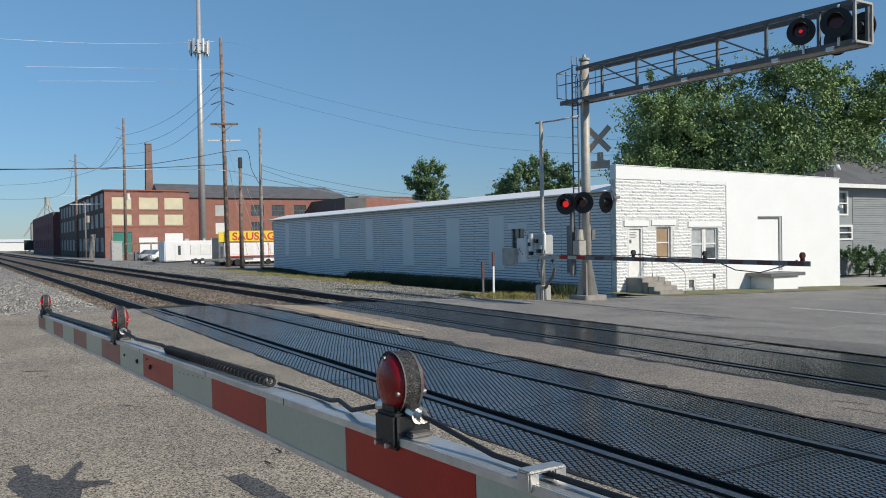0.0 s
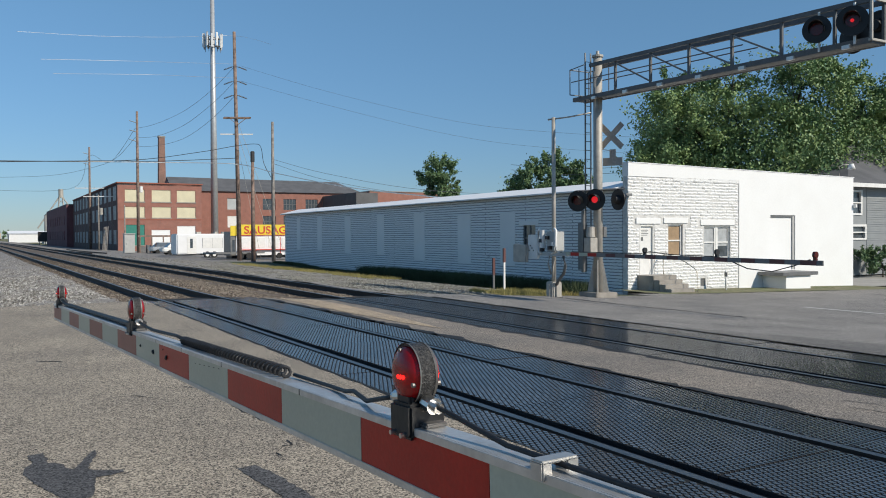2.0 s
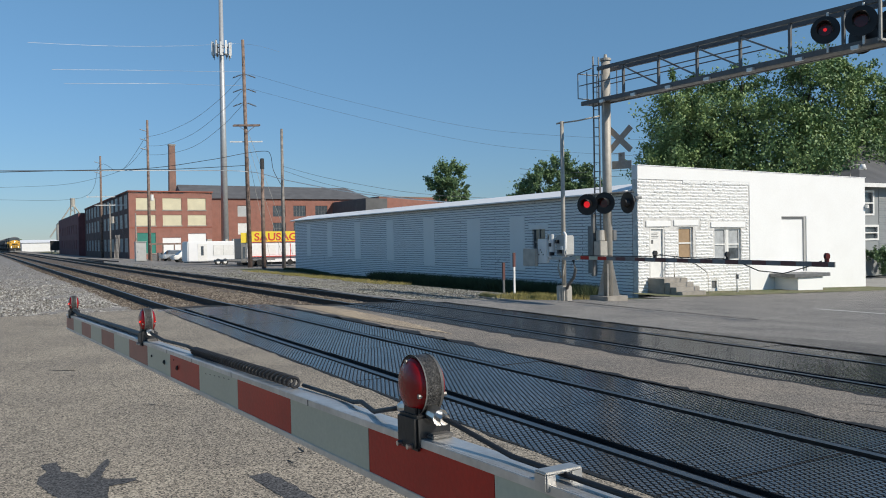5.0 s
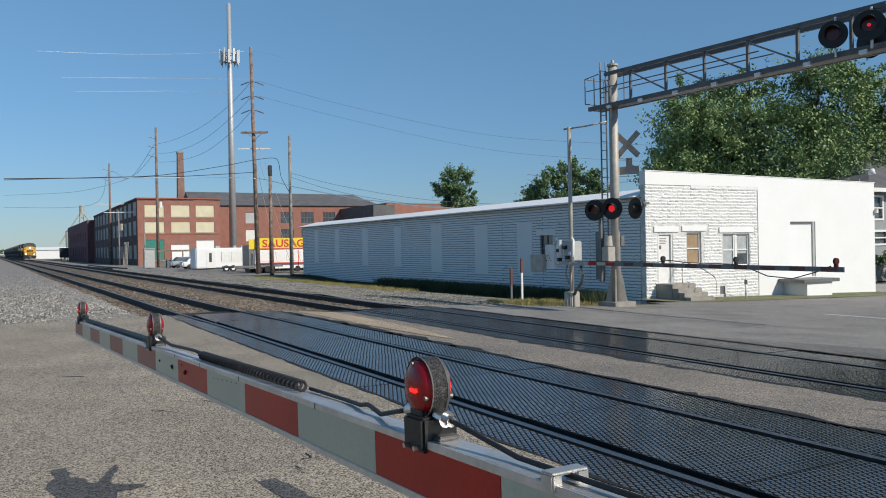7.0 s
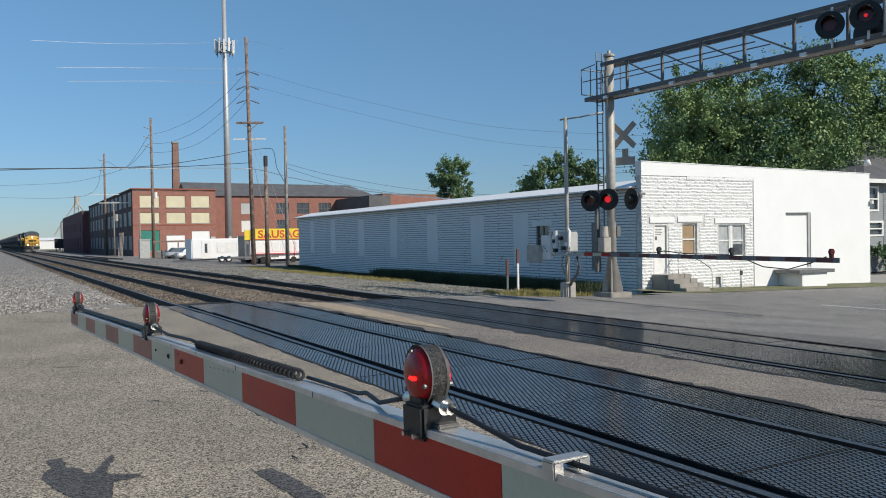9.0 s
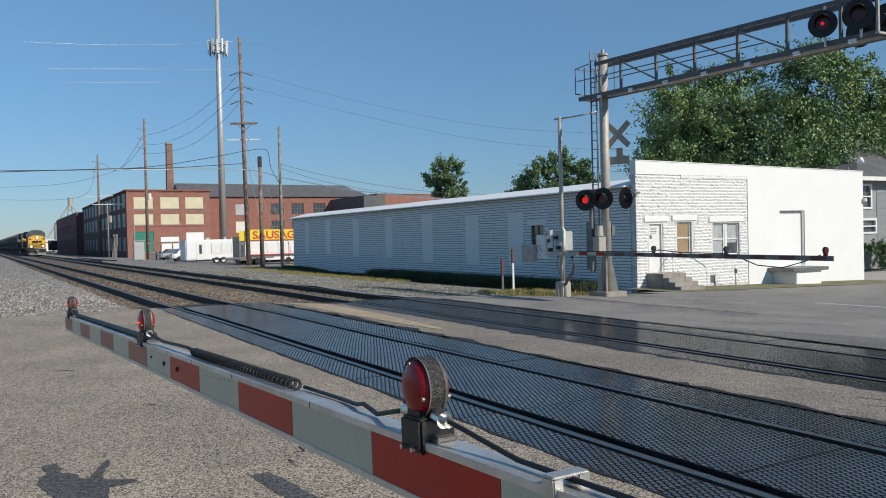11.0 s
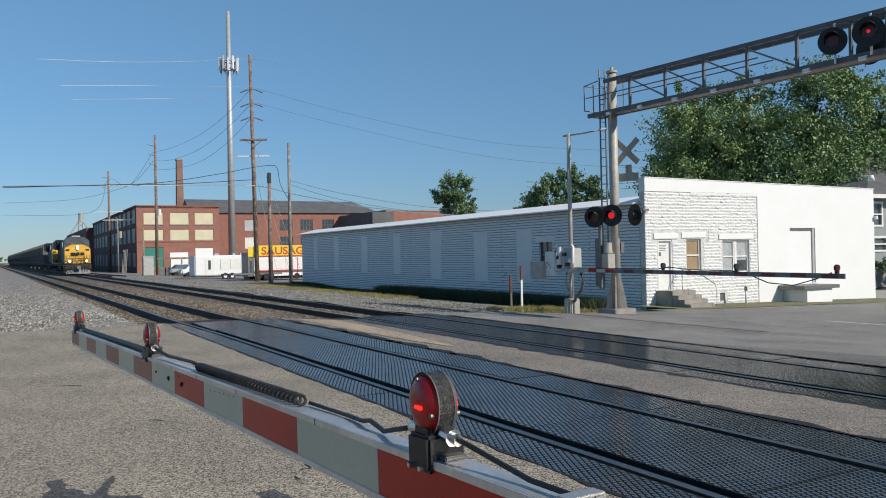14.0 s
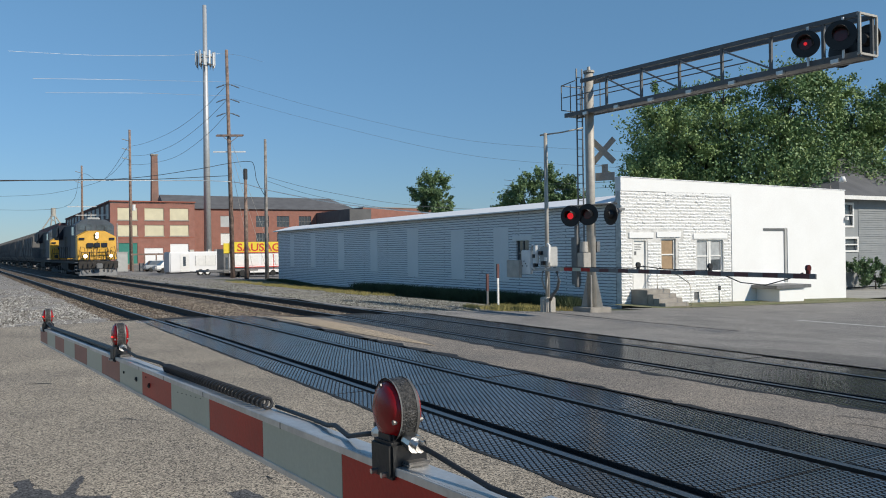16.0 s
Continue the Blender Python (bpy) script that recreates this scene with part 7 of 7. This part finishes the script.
def hopper_car():
    t = thing("hopper_car", at_track(500, 9.6, TRAIN_Z), "grey covered hopper car with ribbed curved sides", "hopper car", "hopper cars")
    bm = bmesh.new()
    prof = [(-1.15, 1.1), (1.15, 1.1), (1.52, 1.8), (1.58, 3.0), (1.47, 4.3), (1.0, 4.82), (-1.0, 4.82), (-1.47, 4.3), (-1.58, 3.0), (-1.52, 1.8)]
    a = [bm.verts.new((x, 1.0, z)) for x, z in prof]
    b = [bm.verts.new((x, 16.6, z)) for x, z in prof]
    bm.faces.new(a[::-1])
    bm.faces.new(b)
    for i in range(len(prof)):
        bm.faces.new((a[i], a[(i + 1) % 10], b[(i + 1) % 10], b[i]))
    part("body", bm, HOPPER, t, "grey car body")
    for k in range(6):
        y = 1.2 + 3.02 * k
        bm = bmesh.new()
        hose(bm, [(x, y, z) for x, z in ((-1.55, 1.75), (-1.61, 3.0), (-1.50, 4.32), (-1.02, 4.84), (1.02, 4.84), (1.50, 4.32), (1.61, 3.0), (1.55, 1.75))], 0.08, 4)
        part("rib", bm, HOPPER, t, "vertical side rib")
    part("roof_walk", boxed("roof_walk", STEEL, -0.4, 0.4, 0.6, 17.0, 4.86, 4.94), None, t, "roof walkway")
    for k in range(3):
        bm = bmesh.new()
        y = 4.4 + 4.4 * k
        bmesh.ops.create_cone(bm, cap_ends=True, segments=4, radius1=0.7, radius2=2.0, depth=0.9, matrix=Matrix.Translation((0, y, 0.95)) @ Matrix.Rotation(math.pi / 4, 4, "Z") @ Matrix.Diagonal((0.75, 1, 1, 1)))
        part("hopper_chute", bm, GRIME, t, "discharge chute")
    part("sill", boxed("sill", GRIME, -0.35, 0.35, 0.0, 17.6, 0.85, 1.1), None, t)
    for y in (2.2, 15.4):
        bm = bmesh.new()
        for x in (-0.9, 0.9):
            box(bm, x - 0.1, x + 0.1, y - 1.1, y + 1.1, 0.35, 0.75)
        bg = part("bogie", bm, GRIME, t, "wheel truck")
        for k in (-0.85, 0.85):
            bm = bmesh.new()
            for x in (-0.76, 0.76):
                rod(bm, (x - 0.06, y + k, 0.45), (x + 0.06, y + k, 0.45), 0.45, n=16)
            part("wheelset", bm, STEEL, bg)
    return t


# ---- painted clay blocks of the front wall ----
def front_blocks():
    """Painted blocks with broken faces, proud of recessed joints, round the openings and lintels."""
    rng = random.Random(12)
    row, length = 0.134, 0.305

    def block(w, seed):
        r = random.Random(seed)
        vs, fs = [], []
        nx = 4
        for k in range(nx + 1):
            x = w * k / nx
            edge = k in (0, nx)
            for z, y in ((0.004 + r.uniform(0, 0.022), 0.004), (0.026 + r.uniform(0, 0.03), -r.uniform(0.004, 0.024) if not edge else -0.006), (0.098 + r.uniform(-0.03, 0.012), -r.uniform(0.010, 0.046) if not edge else -0.012), (0.124 - r.uniform(0, 0.005), 0.0)):
                vs.append((min(w - 0.005, max(0.005, x)), y, z))
        for k in range(nx):
            for j in range(3):
                a = 4 * k + j
                fs.append((a, a + 4, a + 5, a + 1))
        fs += [(0, 1, 2, 3), (4 * nx + 3, 4 * nx + 2, 4 * nx + 1, 4 * nx)]
        return vs, fs

    shapes = {}
    for half in (False, True):
        for j in range(7):
            vs, fs = block(length / 2 if half else length, 50 + j)
            me = bpy.data.meshes.new("block")
            me.from_pydata(vs, [], fs)
            me.materials.append(WHITE)
            shapes[half, j] = (me, vs, fs)
    taken = [DOOR, WIN1, WIN2, VENT, (DOOR[0] - 0.25, DOOR[1] + 0.35, 2.0, 2.27), (WIN1[0] - 0.3, WIN1[1] + 0.3, 2.0, 2.30), (WIN2[0] - 0.25, WIN2[1] + 0.25, 1.92, 2.22)]
    hit = lambda x0, x1, z: any(h[0] - 0.02 < x1 and x0 < h[1] + 0.02 and h[2] - 0.08 < z + 0.12 and z < h[3] for h in taken)
    spots = []
    for j in range(36):
        z = -0.85 + row * j
        x = -length / 2 * (j % 2)
        while x < 6.70:
            pieces = [(x, x + length, False)]
            if x < 0 or x + length > 6.76 or hit(x, x + length, z):
                pieces = [(x, x + length / 2, True), (x + length / 2, x + length, True)]
            spots += [(a, z, h) for a, c, h in pieces if a >= -0.001 and c < 6.78 and z < 3.86 and not hit(a, c, z)]
            x += length
    inner = [q for q in spots if not q[2] and 1.9 < q[1] + 0.2 * q[0] < 4.2][:290]
    chosen = set(inner)
    vv, ff = [], []
    for q in spots:
        me, vs, fs = shapes[q[2], rng.randrange(7)]
        if q in chosen:
            part("block", me, None, FRONT, m=pose(q[0], rng.uniform(-0.014, 0.006), q[1] + rng.uniform(-0.012, 0.012), 0, rng.uniform(-1.6, 1.6), rng.uniform(-1.5, 1.5)))
        else:
            n, dy, dz, tilt = len(vv), rng.uniform(-0.014, 0.006), rng.uniform(-0.012, 0.012), rng.uniform(-0.028, 0.028)
            vv += [(x + q[0], y + dy, z + q[1] + dz + tilt * x) for x, y, z in vs]
            ff += [tuple(i + n for i in f_) for f_ in fs]
    me = bpy.data.meshes.new("block_field")
    me.from_pydata(vv, [], ff)
    me.materials.append(WHITE)
    tagged(part("block_field", me, None, FRONT, "white-painted rough clay blocks"), kind="stuff")


front_blocks()

LEAD = locomotive(True)
SECOND = locomotive(False)
CARS = [hopper_car()]
for k in range(15):
    CARS.append(copy_thing(CARS[0], at_track(560 + 18 * k, 9.6, TRAIN_Z)))


def on_line(s):
    """A vehicle's pose on the second track, its front s metres along."""
    a = math.degrees(math.atan2(bend(s) - bend(s + 15), 15))
    v = on_track(s, 9.6 + bend(s), TRAIN_Z)
    return pose(v.x, v.y, v.z, 0, 0, TURN + a)


def beats(first_on, half, phase):
    """Times at which a flasher changes, and whether it is then lit."""
    out, t, lit = [(0.0, first_on)], phase, first_on
    while t < 16:
        out += [(t - 0.034, lit), (t, not lit)]
        lit = not lit
        t += half
    return out + [(16.0, lit)]


def motions():
    times = (0, 2, 4, 6, 8, 10, 12, 14, 16)
    gap = 0
    for t_, length in [(LEAD, 22.4), (SECOND, 22.4)] + [(c, 17.9) for c in CARS]:
        walk(t_, [(t, on_line(71 + gap + 19.9 * (16 - t))) for t in times])
        gap += length
    for beat, first, half, phase in (("a", True, 0.604, 0.55), ("b", False, 0.604, 0.55), ("near_a", True, 0.607, 0.50), ("near_b", False, 0.607, 0.50)):
        for ob, x, out, back, z in GLOWS[beat]:
            walk(ob, [(t, pose(x, out if lit else back, z)) for t, lit in beats(first, half, phase)])


motions()
